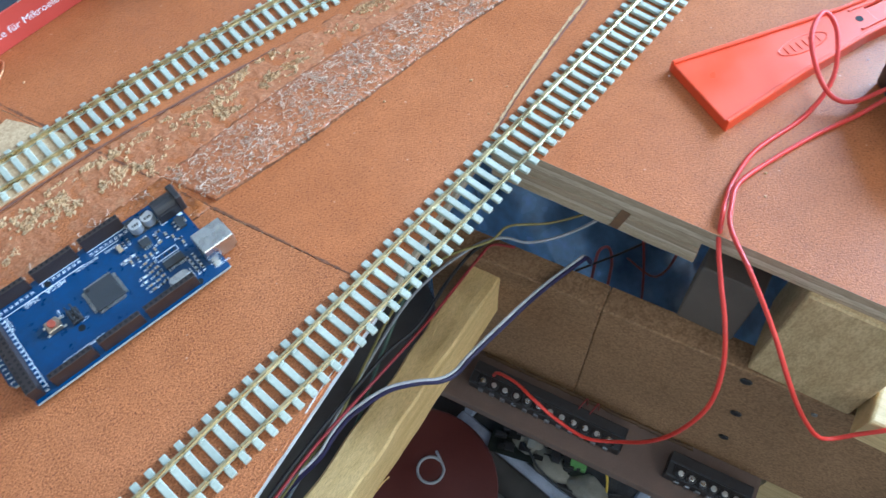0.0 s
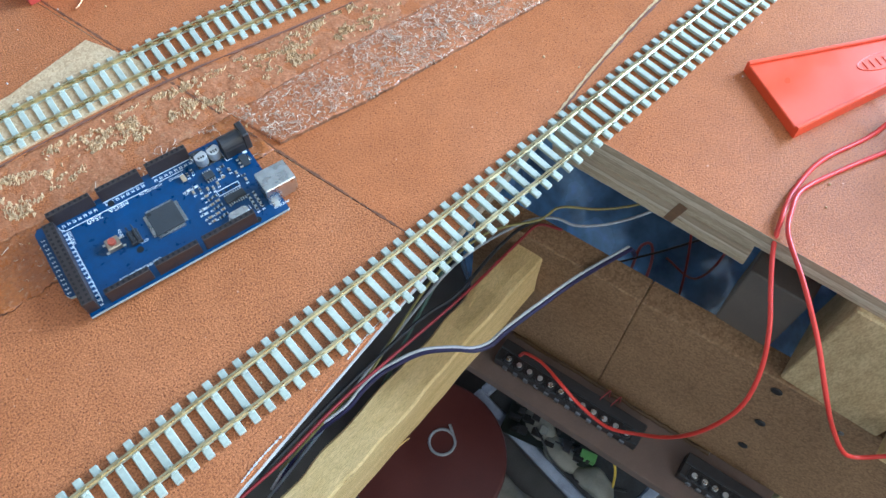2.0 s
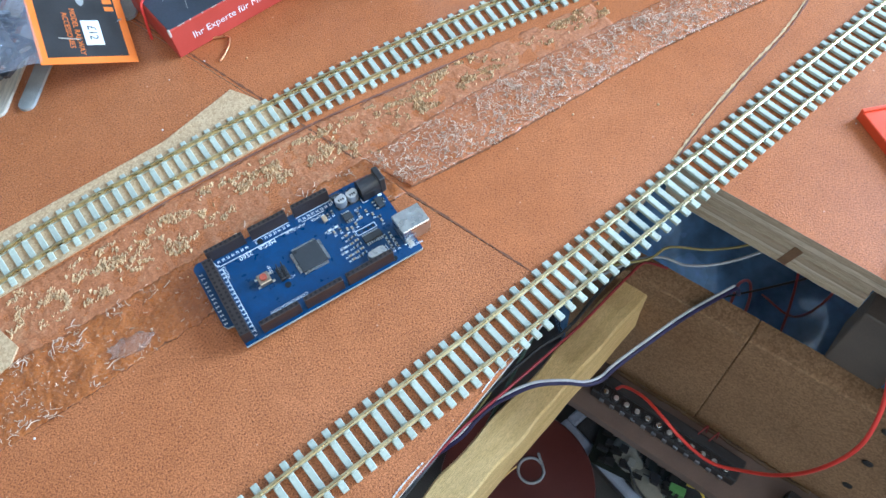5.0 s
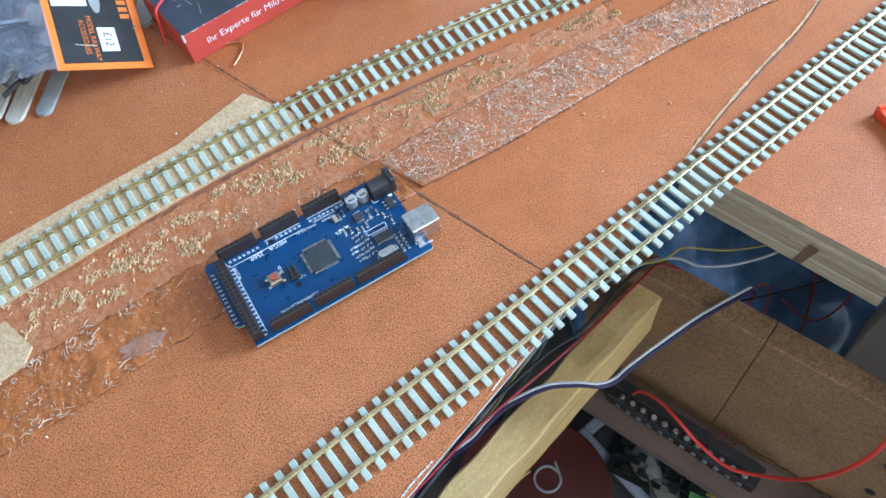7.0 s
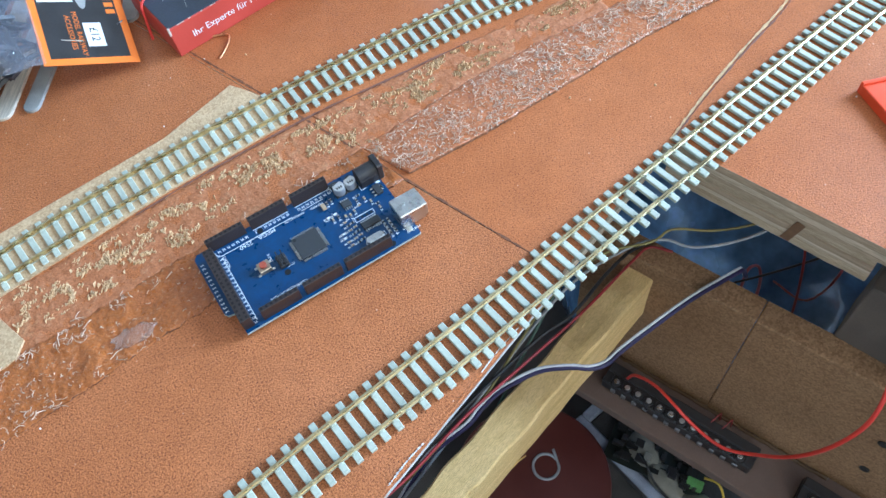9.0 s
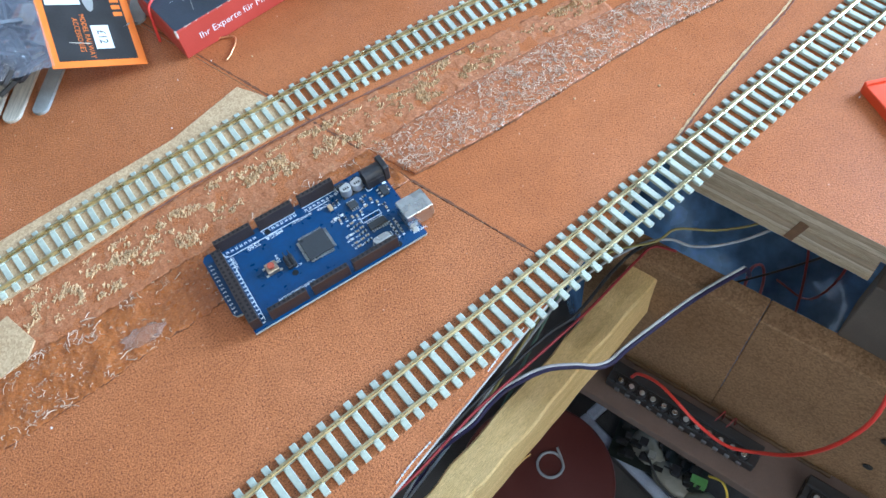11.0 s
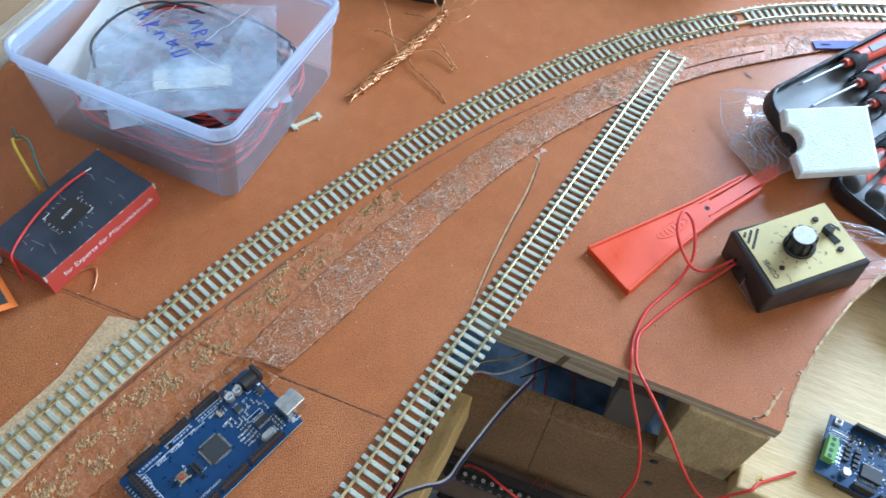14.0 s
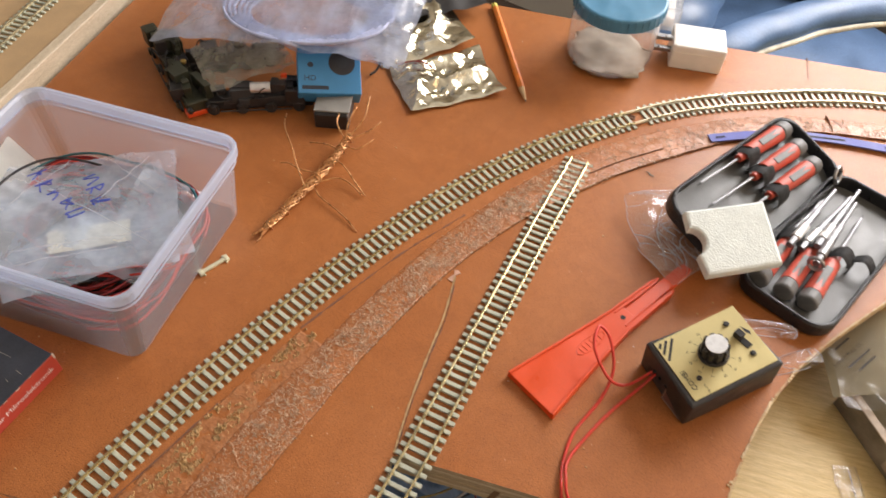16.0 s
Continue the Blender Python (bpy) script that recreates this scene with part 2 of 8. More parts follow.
FIBRE = surf("tan_fibreboard", (0.47, 0.31, 0.17), 0.8, scale=30, vary=0.1)
GLUE = glue_bed("dried_glue_on_underlay", (0.41, 0.140, 0.047), (0.51, 0.186, 0.068), 0.30, 0.57, 0.22)
GLUE_BARE = glue_bed("dried_glue_on_bare_bed", (0.28, 0.082, 0.014), (0.44, 0.143, 0.030), 0.18, 0.64, 0.16)
STRIPPED = stripped_paint()
STRAND = surf("milky_glue_strands", (0.68, 0.51, 0.37), 0.34, scale=200, vary=0.35)
TORN = surf("torn_wood_fibre", (0.55, 0.358, 0.178), 0.85, scale=300, fine=1500, vary=0.3, relief=0.5)
SEAM_BROWN = surf("ragged_brown_joint", (0.16, 0.065, 0.03), 0.85, scale=200, vary=0.4)
PENCIL_LINE = surf("dark_scored_line", (0.18, 0.08, 0.05), 0.8, scale=200)
SLEEPER = surf("weathered_grey_plastic_sleeper", (0.45, 0.475, 0.39), 0.36, scale=400, vary=0.08, piece=0.1)
BRASS = surf("tarnished_brass_rail", (0.64, 0.54, 0.31), 0.27, 1.0, scale=90, vary=0.2)
NICKEL = surf("nickel_silver_rail", (0.62, 0.55, 0.40), 0.36, 1.0, scale=90, vary=0.15)
PCB_BLUE = surf("blue_solder_mask", (0.002, 0.040, 0.125), 0.36, scale=250, fine=1600, vary=0.2, relief=0.06)
PCB_SIDE = surf("pale_cut_board_side", (0.36, 0.42, 0.42), 0.5, scale=300, vary=0.15)
SILK = surf("white_silkscreen", (0.82, 0.85, 0.88), 0.5, vary=0.06)
BLACK_PLASTIC = surf("black_moulded_plastic", (0.024, 0.022, 0.023), 0.42, scale=150, vary=0.2)
DARK_PLASTIC = surf("worn_black_plastic", (0.028, 0.027, 0.028), 0.5, scale=60, vary=0.35)
SOCKET = surf("socket_contact_dark", (0.006, 0.006, 0.006), 0.8)
CHIP_GREY = surf("matte_chip_package", (0.035, 0.037, 0.04), 0.6, scale=200, vary=0.15)
TIN = surf("tinned_metal", (0.62, 0.62, 0.6), 0.3, 1.0, scale=200, vary=0.1)
TOOL_STEEL = surf("dull_tool_steel", (0.26, 0.26, 0.27), 0.42, 1.0, scale=120, vary=0.2)
STEEL = surf("bright_steel", (0.36, 0.36, 0.37), 0.33, 1.0, scale=120, vary=0.15)
ALU = surf("brushed_can", (0.75, 0.75, 0.74), 0.38, 0.8, scale=200, vary=0.08)
RED_BUTTON = surf("red_button", (0.36, 0.075, 0.04), 0.5)
TAN_PART = surf("tan_ceramic", (0.45, 0.33, 0.2), 0.5)
RED_PLASTIC = surf("bright_red_plastic", (0.74, 0.075, 0.018), 0.36, scale=25, vary=0.08, relief=0.05)
RED_WIRE = surf("red_wire_sleeve", (0.66, 0.045, 0.03), 0.4, scale=60, vary=0.1)
# deep red, darkened further to put in the shade under the layout
DEEP_SHADED_RED = surf("deep_red_shaded_wire_sleeve", (0.24, 0.02, 0.022), 0.5, scale=60, vary=0.15)
BLACK_WIRE = surf("black_wire_sleeve", (0.02, 0.02, 0.022), 0.45)
YELLOW_WIRE = surf("yellow_wire_sleeve", (0.62, 0.44, 0.04), 0.45)
DULL_YELLOW = surf("dull_yellow_wire_sleeve", (0.26, 0.22, 0.07), 0.5)
DULL_WHITE = surf("dull_white_wire_sleeve", (0.34, 0.35, 0.37), 0.5)
GREEN_WIRE = surf("green_grey_wire_sleeve", (0.10, 0.17, 0.14), 0.45)
TEAL_WIRE = surf("teal_wire_sleeve", (0.02, 0.14, 0.17), 0.45)
BLUE_INK = surf("blue_ink", (0.03, 0.06, 0.36), 0.6)
WHITE_WIRE = surf("white_wire_sleeve", (0.66, 0.66, 0.68), 0.45)
PURPLE_WIRE = surf("purple_wire_sleeve", (0.032, 0.026, 0.085), 0.45)
COPPER = surf("bare_copper", (0.66, 0.345, 0.16), 0.32, 0.9, scale=200, vary=0.2)
GOLD_PLATE = surf("pale_gold_face_plate", (0.62, 0.52, 0.26), 0.42, 0.35, scale=30, vary=0.06)
PAPER = surf("white_paper", (0.74, 0.74, 0.72), 0.8, vary=0.05)
CREAM = surf("cream_paper", (0.72, 0.69, 0.58), 0.8, vary=0.06)
FOAM = cell_foam()
ORANGE_CARD = surf("orange_printed_card", (0.80, 0.20, 0.02), 0.45, vary=0.06)
BLACK_CARD = surf("black_printed_card", (0.03, 0.027, 0.026), 0.42, vary=0.2)
NAVY_CARD = surf("dark_slate_printed_card", (0.034, 0.042, 0.06), 0.42, scale=40, vary=0.3)
RED_CARD = surf("red_printed_card", (0.50, 0.065, 0.045), 0.45, scale=40, vary=0.08)
WORN_CARD = surf("bare_worn_card", (0.6, 0.5, 0.42), 0.8)
BLUE_CARD = surf("sky_blue_printed_card", (0.03, 0.23, 0.46), 0.45, scale=50, vary=0.08)
GREY_CARD = surf("grey_card", (0.30, 0.29, 0.27), 0.6, vary=0.12)
KRAFT = surf("tan_kraft_card", (0.48, 0.42, 0.29), 0.75, scale=30, vary=0.1)
SILVER = surf("silver_antistatic_film", (0.74, 0.69, 0.54), 0.2, 1.0, scale=40, vary=0.25, relief=0.2)
TUB = clear("clear_polypropylene", (0.74, 0.84, 1.0), 0.31, 0.16, let_through=0.4)
TUB_RIM = clear("frosted_polypropylene_rim", (0.72, 0.82, 1.0), 0.6, 0.25)
FILM = clear("crumpled_clear_film", (0.90, 0.91, 0.94), 0.09, 0.1, 0.5, 90, 1.3)
FILM_SOFT = clear("soft_clear_film", (0.86, 0.86, 0.86), 0.06, 0.2, 0.0, 60, 0.45)
TUB_FILM = clear("bluish_bag_film", (0.72, 0.85, 1.0), 0.32, 0.16, 0.3, 14, 1.0, 0.2)
FILM_GREY = clear("clear_film_greyish", (0.50, 0.54, 0.66), 0.20, 0.14, 0.7, 45, 1.1)
LILAC_FILM = clear("lilac_bag_film", (0.64, 0.76, 1.0), 0.42, 0.15, 0.6, 30, 1.1)
FILM_MILKY = clear("milky_zip_film", (0.70, 0.83, 1.0), 0.36, 0.16, 0.4, 22, 1.2, 0.2)
# milky white for painted glints along film folds, and for clear glue dabs
GLINT_GLUE_WHITE = clear("white_glint_and_glue", (0.85, 0.90, 1.0), 0.55, 0.15)
ACRYLIC = clear("clear_acrylic", (0.85, 0.85, 0.8), 0.08, 0.06, 0.5, 90, 1.6)
WHITE_PLASTIC = surf("white_moulded_plastic", (0.78, 0.76, 0.72), 0.35, vary=0.04)
LID_BLUE = surf("blue_screw_lid_plastic", (0.05, 0.22, 0.36), 0.4, vary=0.1)
LEATHER = surf("black_leatherette", (0.018, 0.019, 0.023), 0.36, scale=90, fine=1200, vary=0.25, relief=0.5)
LINING = surf("grey_case_lining", (0.090, 0.093, 0.090), 0.42, scale=80, vary=0.15)
ELASTIC = surf("black_elastic_band", (0.012, 0.012, 0.013), 0.8, relief=0.5)
GREY_CAP = surf("grey_rubber_grip", (0.14, 0.14, 0.14), 0.5)
TOOL_RED = surf("red_tool_grip", (0.55, 0.085, 0.055), 0.42, vary=0.08)
BLUE_STRIP = surf("violet_blue_steel_strip", (0.10, 0.12, 0.38), 0.62, 0.0, scale=40, vary=0.15)
CHAIR_BLUE = surf("worn_blue_leather", (0.068, 0.137, 0.252), 0.42, scale=12, fine=300, vary=0.25, relief=0.4)
PIPING = surf("cream_piping_cord", (0.6, 0.56, 0.46), 0.7)
ORANGE_PAINT = surf("orange_pencil_paint", (0.75, 0.2, 0.03), 0.4)
GRAPHITE_WOOD = surf("sharpened_wood", (0.55, 0.36, 0.2), 0.7)
YELLOW_LABEL = surf("yellow_label", (0.72, 0.62, 0.12), 0.5)
MAGENTA = surf("magenta_label", (0.45, 0.03, 0.12), 0.4)
MAROON_TIN = surf("maroon_painted_tin", (0.105, 0.026, 0.021), 0.45, scale=20, vary=0.2)
BIN_BAG = surf("glossy_dark_blue_plastic", (0.16, 0.31, 0.57), 0.2, 0.1, scale=10, fine=40, vary=0.5, relief=0.9, coat=0.8)
GREEN_BLOCK = surf("green_terminal_plastic", (0.15, 0.34, 0.09), 0.45)
OLIVE = surf("dark_olive_plastic", (0.024, 0.027, 0.016), 0.45, scale=60, vary=0.3)
STICK_GREY = surf("grey_abrasive_stick", (0.30, 0.30, 0.28), 0.85, fine=1500, relief=0.5)
STICK_WOOD = surf("pale_craft_stick_wood", (0.56, 0.50, 0.40), 0.75, stretch=(1, 12, 1))
WALL_PAINT = surf("off_white_wall_paint", (0.74, 0.71, 0.66), 0.85, scale=3, fine=200, vary=0.04)
CEILING_PAINT = surf("white_ceiling_paint", (0.8, 0.79, 0.77), 0.9, scale=3, fine=200, vary=0.03)
CARPET = surf("dark_brown_carpet", (0.075, 0.05, 0.036), 0.95, scale=20, fine=500, vary=0.35, relief=0.8)
SMUDGE = surf("pale_scuffed_paint", (0.58, 0.34, 0.25), 0.5, scale=90, vary=0.2)
WHITE_FRAME = surf("white_gloss_paint", (0.78, 0.78, 0.76), 0.35, vary=0.04)
GLASS = clear("window_glass", (0.9, 0.95, 0.95), 0.01, 0.02)
SCREW_BRASS = surf("brass_screw", (0.6, 0.42, 0.16), 0.35, 1.0)


# ---------------------------------------------------------------- mesh helpers
def part(name, bm, material, parent, label="", smooth=False):
    """Links a bmesh as one mesh object under a thing or a part."""
    me = bpy.data.meshes.new(name)
    bm.to_mesh(me)
    bm.free()
    for m in material if isinstance(material, (list, tuple)) else [material]:
        me.materials.append(m)
    if smooth:
        for p in me.polygons:
            p.use_smooth = True
    ob = new(name, me)
    ob.parent = parent
    return tagged(ob, label)


def thing(name, label, category, m=None, group="", kind=""):
    ob = new(name)
    ob.empty_display_size = 0.01
    if m is not None:
        ob.matrix_world = m
    return tagged(ob, label, category, group, kind)


def single(name, bm, material, label, category, m=None, group="", kind="", smooth=False):
    ob = part(name, bm, material, None, label, smooth)
    if m is not None:
        ob.matrix_world = m
    return tagged(ob, label, category, group, kind)


def box(size, at=(0, 0, 0), bevel=0.0, turn=0, bm=None, tilt=(0, 0), seg=1, mi=0):
    """A box whose base centre is at the given place."""
    bm = bm or bmesh.new()
    m = pose(at[0], at[1], at[2], tilt[0], tilt[1], turn) @ Matrix.Translation((0, 0, size[2] / 2)) @ Matrix.Diagonal((*size, 1))
    made = bmesh.ops.create_cube(bm, size=1, matrix=m)["verts"]
    if bevel:
        edges = list({e for v in made for e in v.link_edges})
        made = bmesh.ops.bevel(bm, geom=edges, offset=bevel, segments=seg, affect="EDGES", profile=0.6)["verts"]
    if mi:
        for f in {f for v in made for f in v.link_faces}:
            f.material_index = mi
    return bm


def rod(r, h, at=(0, 0, 0), seg=16, bm=None, r2=None, m=None, bevel=0.0):
    """A cylinder or cone standing on the given place, or lying as m says."""
    bm = bm or bmesh.new()
    base = (m or Matrix.Translation(at)) @ Matrix.Translation((0, 0, h / 2))
    made = bmesh.ops.create_cone(bm, cap_ends=True, segments=seg, radius1=r, radius2=r if r2 is None else r2, depth=h, matrix=base)["verts"]
    if bevel:
        rims = [e for e in {e for v in made for e in v.link_edges} if len(e.link_faces) == 2 and any(len(f.verts) > 4 for f in e.link_faces)]
        bmesh.ops.bevel(bm, geom=rims, offset=bevel, segments=2, affect="EDGES", profile=0.5)
    return bm


def prism(poly, z0, z1, bm=None, mi_side=0, bevel=0.0):
    """A flat slab with the given outline."""
    bm = bm or bmesh.new()
    top = [bm.verts.new((x, y, z1)) for x, y in poly]
    low = [bm.verts.new((x, y, z0)) for x, y in poly]
    ft = bm.faces.new(top)
    bm.faces.new(low[::-1])
    k = len(poly)
    for i in range(k):
        f = bm.faces.new((top[i], low[i], low[(i + 1) % k], top[(i + 1) % k]))
        f.material_index = mi_side
    bmesh.ops.recalc_face_normals(bm, faces=bm.faces)
    if bevel:
        bmesh.ops.bevel(bm, geom=list(ft.edges), offset=bevel, segments=2, affect="EDGES", profile=0.5)
    return bm


def spline(pts, step=6):
    """A smooth line through the given points."""
    p = [Vector(q if len(q) == 3 else (*q, 0)) for q in pts]
    p = [2 * p[0] - p[1]] + p + [2 * p[-1] - p[-2]]
    out = []
    for i in range(1, len(p) - 2):
        a, b, c, d = p[i - 1:i + 3]
        for k in range(step):
            t = k / step
            out.append(0.5 * ((2 * b) + (c - a) * t + (2 * a - 5 * b + 4 * c - d) * t * t + (3 * b - a - 3 * c + d) * t ** 3))
    return out + [p[-2]]


def sweep(path, profile, bm=None, closed=True, up=Vector((0, 0, 1)), caps=True):
    """A profile (side, up) carried along a path."""
    bm = bm or bmesh.new()
    rings = []
    for i, q in enumerate(path):
        d = (path[min(i + 1, len(path) - 1)] - path[max(i - 1, 0)]).normalized()
        side = d.cross(up)
        side = side.normalized() if side.length > 1e-6 else Vector((1, 0, 0))
        top = side.cross(d)
        rings.append([bm.verts.new(q + side * a + top * b) for a, b in profile])
    k = len(profile)
    for r0, r1 in zip(rings, rings[1:]):
        for i in range(k if closed else k - 1):
            bm.faces.new((r0[i], r0[(i + 1) % k], r1[(i + 1) % k], r1[i]))
    if caps and closed:
        bm.faces.new(rings[0][::-1])
        bm.faces.new(rings[-1])
    return bm


def tube(pts, r, seg=7, step=6, bm=None, smooth=True):
    path = spline(pts, step) if smooth else [Vector(p) for p in pts]
    ring = [(r * math.cos(6.28319 * k / seg), r * math.sin(6.28319 * k / seg)) for k in range(seg)]
    return sweep(path, ring, bm)


def words(text, size, m, bm=None, depth=0.0):
    """Letters in the built-in font, centred, laid flat at m."""
    cu = bpy.data.curves.new("letters", "FONT")
    cu.body, cu.size, cu.align_x, cu.align_y, cu.extrude = text, size, "CENTER", "CENTER", depth
    cu.resolution_u = 2
    ob = new("letters", cu)
    bpy.context.view_layer.update()
    me = bpy.data.meshes.new_from_object(ob.evaluated_get(bpy.context.evaluated_depsgraph_get()))
    me.transform(m)
    bm = bm or bmesh.new()
    bm.from_mesh(me)
    bpy.data.objects.remove(ob)
    bpy.data.curves.remove(cu)
    bpy.data.meshes.remove(me)
    return bm


def sheet(w, h, nx, ny, lift, m=None, bm=None, thick=0.0):
    """A film or card of w by h, shaped by lift(u, v) in metres, u and v from 0 to 1."""
    bm = bm or bmesh.new()
    m = m or Matrix()
    grid = [[bm.verts.new(m @ Vector(((i / nx - 0.5) * w, (j / ny - 0.5) * h, lift(i / nx, j / ny)))) for i in range(nx + 1)] for j in range(ny + 1)]
    faces = [bm.faces.new((grid[j][i], grid[j][i + 1], grid[j + 1][i + 1], grid[j + 1][i])) for j in range(ny) for i in range(nx)]
    if thick:
        bmesh.ops.solidify(bm, geom=faces, thickness=thick)
    return bm


def crumple(bm, amount, scale, seed=0):
    o = Vector((seed * 3.1, seed * 1.7, seed * 0.9))
    for v in bm.verts:
        v.co += noise.noise_vector(v.co * scale + o) * amount
    return bm


def blob(r, at, squash=(1, 1, 1), amount=0.2, scale=20, seed=0, sub=3, bm=None):
    bm = bm or bmesh.new()
    made = bmesh.ops.create_icosphere(bm, subdivisions=sub, radius=r)["verts"]
    o = Vector((seed * 2.3, seed, -seed))
    for v in made:
        v.co *= 1 + amount * noise.noise(v.co * scale + o)
        v.co = Vector((v.co.x * squash[0], v.co.y * squash[1], v.co.z * squash[2])) + Vector(at)
    return bm


def inside(x, y, poly):
    hit = False
    for (x0, y0), (x1, y1) in zip(poly, poly[1:] + poly[:1]):
        if (y0 > y) != (y1 > y) and x < (x1 - x0) * (y - y0) / (y1 - y0) + x0:
            hit = not hit
    return hit


def crease(u, v, seed):
    """Sharp folded ridges of crinkled foil."""
    z, k = 0.0, 1.0
    for f in (3.0, 6.5, 13.0):
        a = noise.noise(Vector((u * f, v * f * 0.8, seed)))
        z += k * (0.5 - abs(a) * 2)
        k *= 0.42
    return z


rnd = random.Random(7)


# ---------------------------------------------------------------- the room
FLOOR_Z, CEIL_Z = -0.82, 1.86
X0, X1, Y0, Y1 = -2.2, 1.95, -1.8, 2.2


def slab(name, size, at, material, label, category="wall"):
    return single(name, box(size, at), material, label, category, kind="structure")


slab("floor", (X1 - X0 + 0.4, Y1 - Y0 + 0.4, 0.1), ((X0 + X1) / 2, (Y0 + Y1) / 2, FLOOR_Z - 0.1), CARPET, "dark brown carpeted room floor", "floor")
slab("ceiling", (X1 - X0 + 0.4, Y1 - Y0 + 0.4, 0.1), ((X0 + X1) / 2, (Y0 + Y1) / 2, CEIL_Z), CEILING_PAINT, "plain white painted ceiling", "ceiling")
slab("wall_west", (0.12, Y1 - Y0, CEIL_Z - FLOOR_Z), (X0 - 0.06, (Y0 + Y1) / 2, FLOOR_Z), WALL_PAINT, "plain off-white painted room wall")
slab("wall_north", (X1 - X0, 0.12, CEIL_Z - FLOOR_Z), ((X0 + X1) / 2, Y1 + 0.06, FLOOR_Z), WALL_PAINT, "plain off-white painted room wall")


def wall_with_window(name, along_y, at, a0, a1, o0, o1, z0, z1, win):
    """A wall with one opening, and the window that fills it."""
    bm = bmesh.new()
    for lo, hi, za, zb in ((a0, o0, FLOOR_Z, CEIL_Z), (o1, a1, FLOOR_Z, CEIL_Z), (o0, o1, FLOOR_Z, z0), (o0, o1, z1, CEIL_Z)):
        mid, w = (lo + hi) / 2, hi - lo
        box((0.12, w, zb - za) if along_y else (w, 0.12, zb - za), (at, mid, za) if along_y else (mid, at, za), bm=bm)
    single(name, bm, WALL_PAINT, "off-white wall with a window opening", "wall", kind="structure")
    w = thing(win, "white painted window with two clear panes", "window", kind="structure")
    fr, mid = bmesh.new(), (o0 + o1) / 2
    for c in (o0 + 0.03, mid, o1 - 0.03):
        box((0.06, 0.06, z1 - z0) if along_y else (0.06, 0.06, z1 - z0), (at, c, z0) if along_y else (c, at, z0), bm=fr)
    for z in (z0, z1 - 0.06):
        box((0.055, o1 - o0, 0.06) if along_y else (o1 - o0, 0.055, 0.06), (at, mid, z) if along_y else (mid, at, z), bm=fr)
    part("window_frame", fr, WHITE_FRAME, w)
    for c in ((o0 + mid) / 2, (mid + o1) / 2):
        g = (o1 - o0) / 2 - 0.1
        p = part("pane", box((0.006, g, z1 - z0 - 0.12) if along_y else (g, 0.006, z1 - z0 - 0.12), (at, c, z0 + 0.06) if along_y else (c, at, z0 + 0.06)), GLASS, w)
        p.visible_shadow = False


wall_with_window("wall_east", True, X1 + 0.06, Y0, Y1, -0.95, 0.15, 0.28, 1.36, "window_1")
# unseen south window, added only to hold the fill lamp
wall_with_window("wall_south", False, Y0 - 0.06, X0, X1, -0.65, 1.35, 0.42, 1.54, "added_window_2")

# ---------------------------------------------------------------- the layout boards
# direction of the long joint between the two painted panels, and of the sawn opening
BACK = lambda x: 0.397 + 0.31 * (x + 0.05)
left_outline = [(-0.75, -0.351), (0.1466, -0.0585), (-0.0180, BACK(-0.0180) - 0.009), (-0.75, BACK(-0.75) - 0.009)]
right_outline = [(0.14695, -0.0583), (0.242, -0.027), (0.2455, -0.031), (0.316, -0.248), (0.330, -0.2455), (0.353, -0.2412), (0.40, -0.2385), (0.45, -0.2412), (0.50, -0.2515),
                 (0.55, -0.2695), (0.611, -0.295), (0.671, -0.324), (0.76, -0.366), (1.035, -0.45), (0.938, -0.209), (0.872, -0.045), (0.80, 0.16), (0.64, BACK(0.64) - 0.009), (-0.0177, BACK(-0.0177) - 0.009)]
single("layout_board", prism(left_outline, -0.012, 0.0, mi_side=1), [RED_BOARD, PALE_EDGE], "terracotta painted fibreboard layout top with sawn white edge", "board", kind="structure")
single("layout_board", prism(right_outline, -0.012, 0.0, mi_side=1), [RED_PLY, PLY], "terracotta painted plywood layout top with rounded corner", "board", kind="structure")

EDGE_A, EDGE_B = Vector((-0.75, -0.351, 0)), Vector((0.1466, -0.0585, 0))
EDGE_M = Matrix.Translation(EDGE_A) @ pose(0, 0, 0, 0, 0, math.degrees(math.atan2(EDGE_B.y - EDGE_A.y, EDGE_B.x - EDGE_A.x)))
edge_paint = box(((EDGE_B - EDGE_A).length - 0.001, 0.0016, 0.0040), ((EDGE_B - EDGE_A).length / 2, -0.0007, -0.0038), 0.0003)
bmesh.ops.subdivide_edges(edge_paint, edges=[e for e in edge_paint.edges if e.calc_length() > 0.1], cuts=260)
for q in edge_paint.verts:
    q.co += Vector((0, noise.noise(Vector((q.co.x * 70, 2, 1))) * 0.0005, noise.noise(Vector((q.co.x * 130, 5, 3))) * 0.0012 if q.co.z < -0.002 else 0))
single("painted_edge", edge_paint, RED_BOARD, "terracotta paint run over the sawn board side", "board edge", EDGE_M, kind="structure")

HOLE = pose(0.245, -0.03, 0, 0, 0, -72)     # x runs along the sawn end of the board, y under it

CROSS = pose(0.245, -0.03, 0, 0, 0, -69.3)   # the crossbeam stands a little askew under the sawn end


def in_hole(s, w, z):
    return CROSS @ Vector((s, w, z))


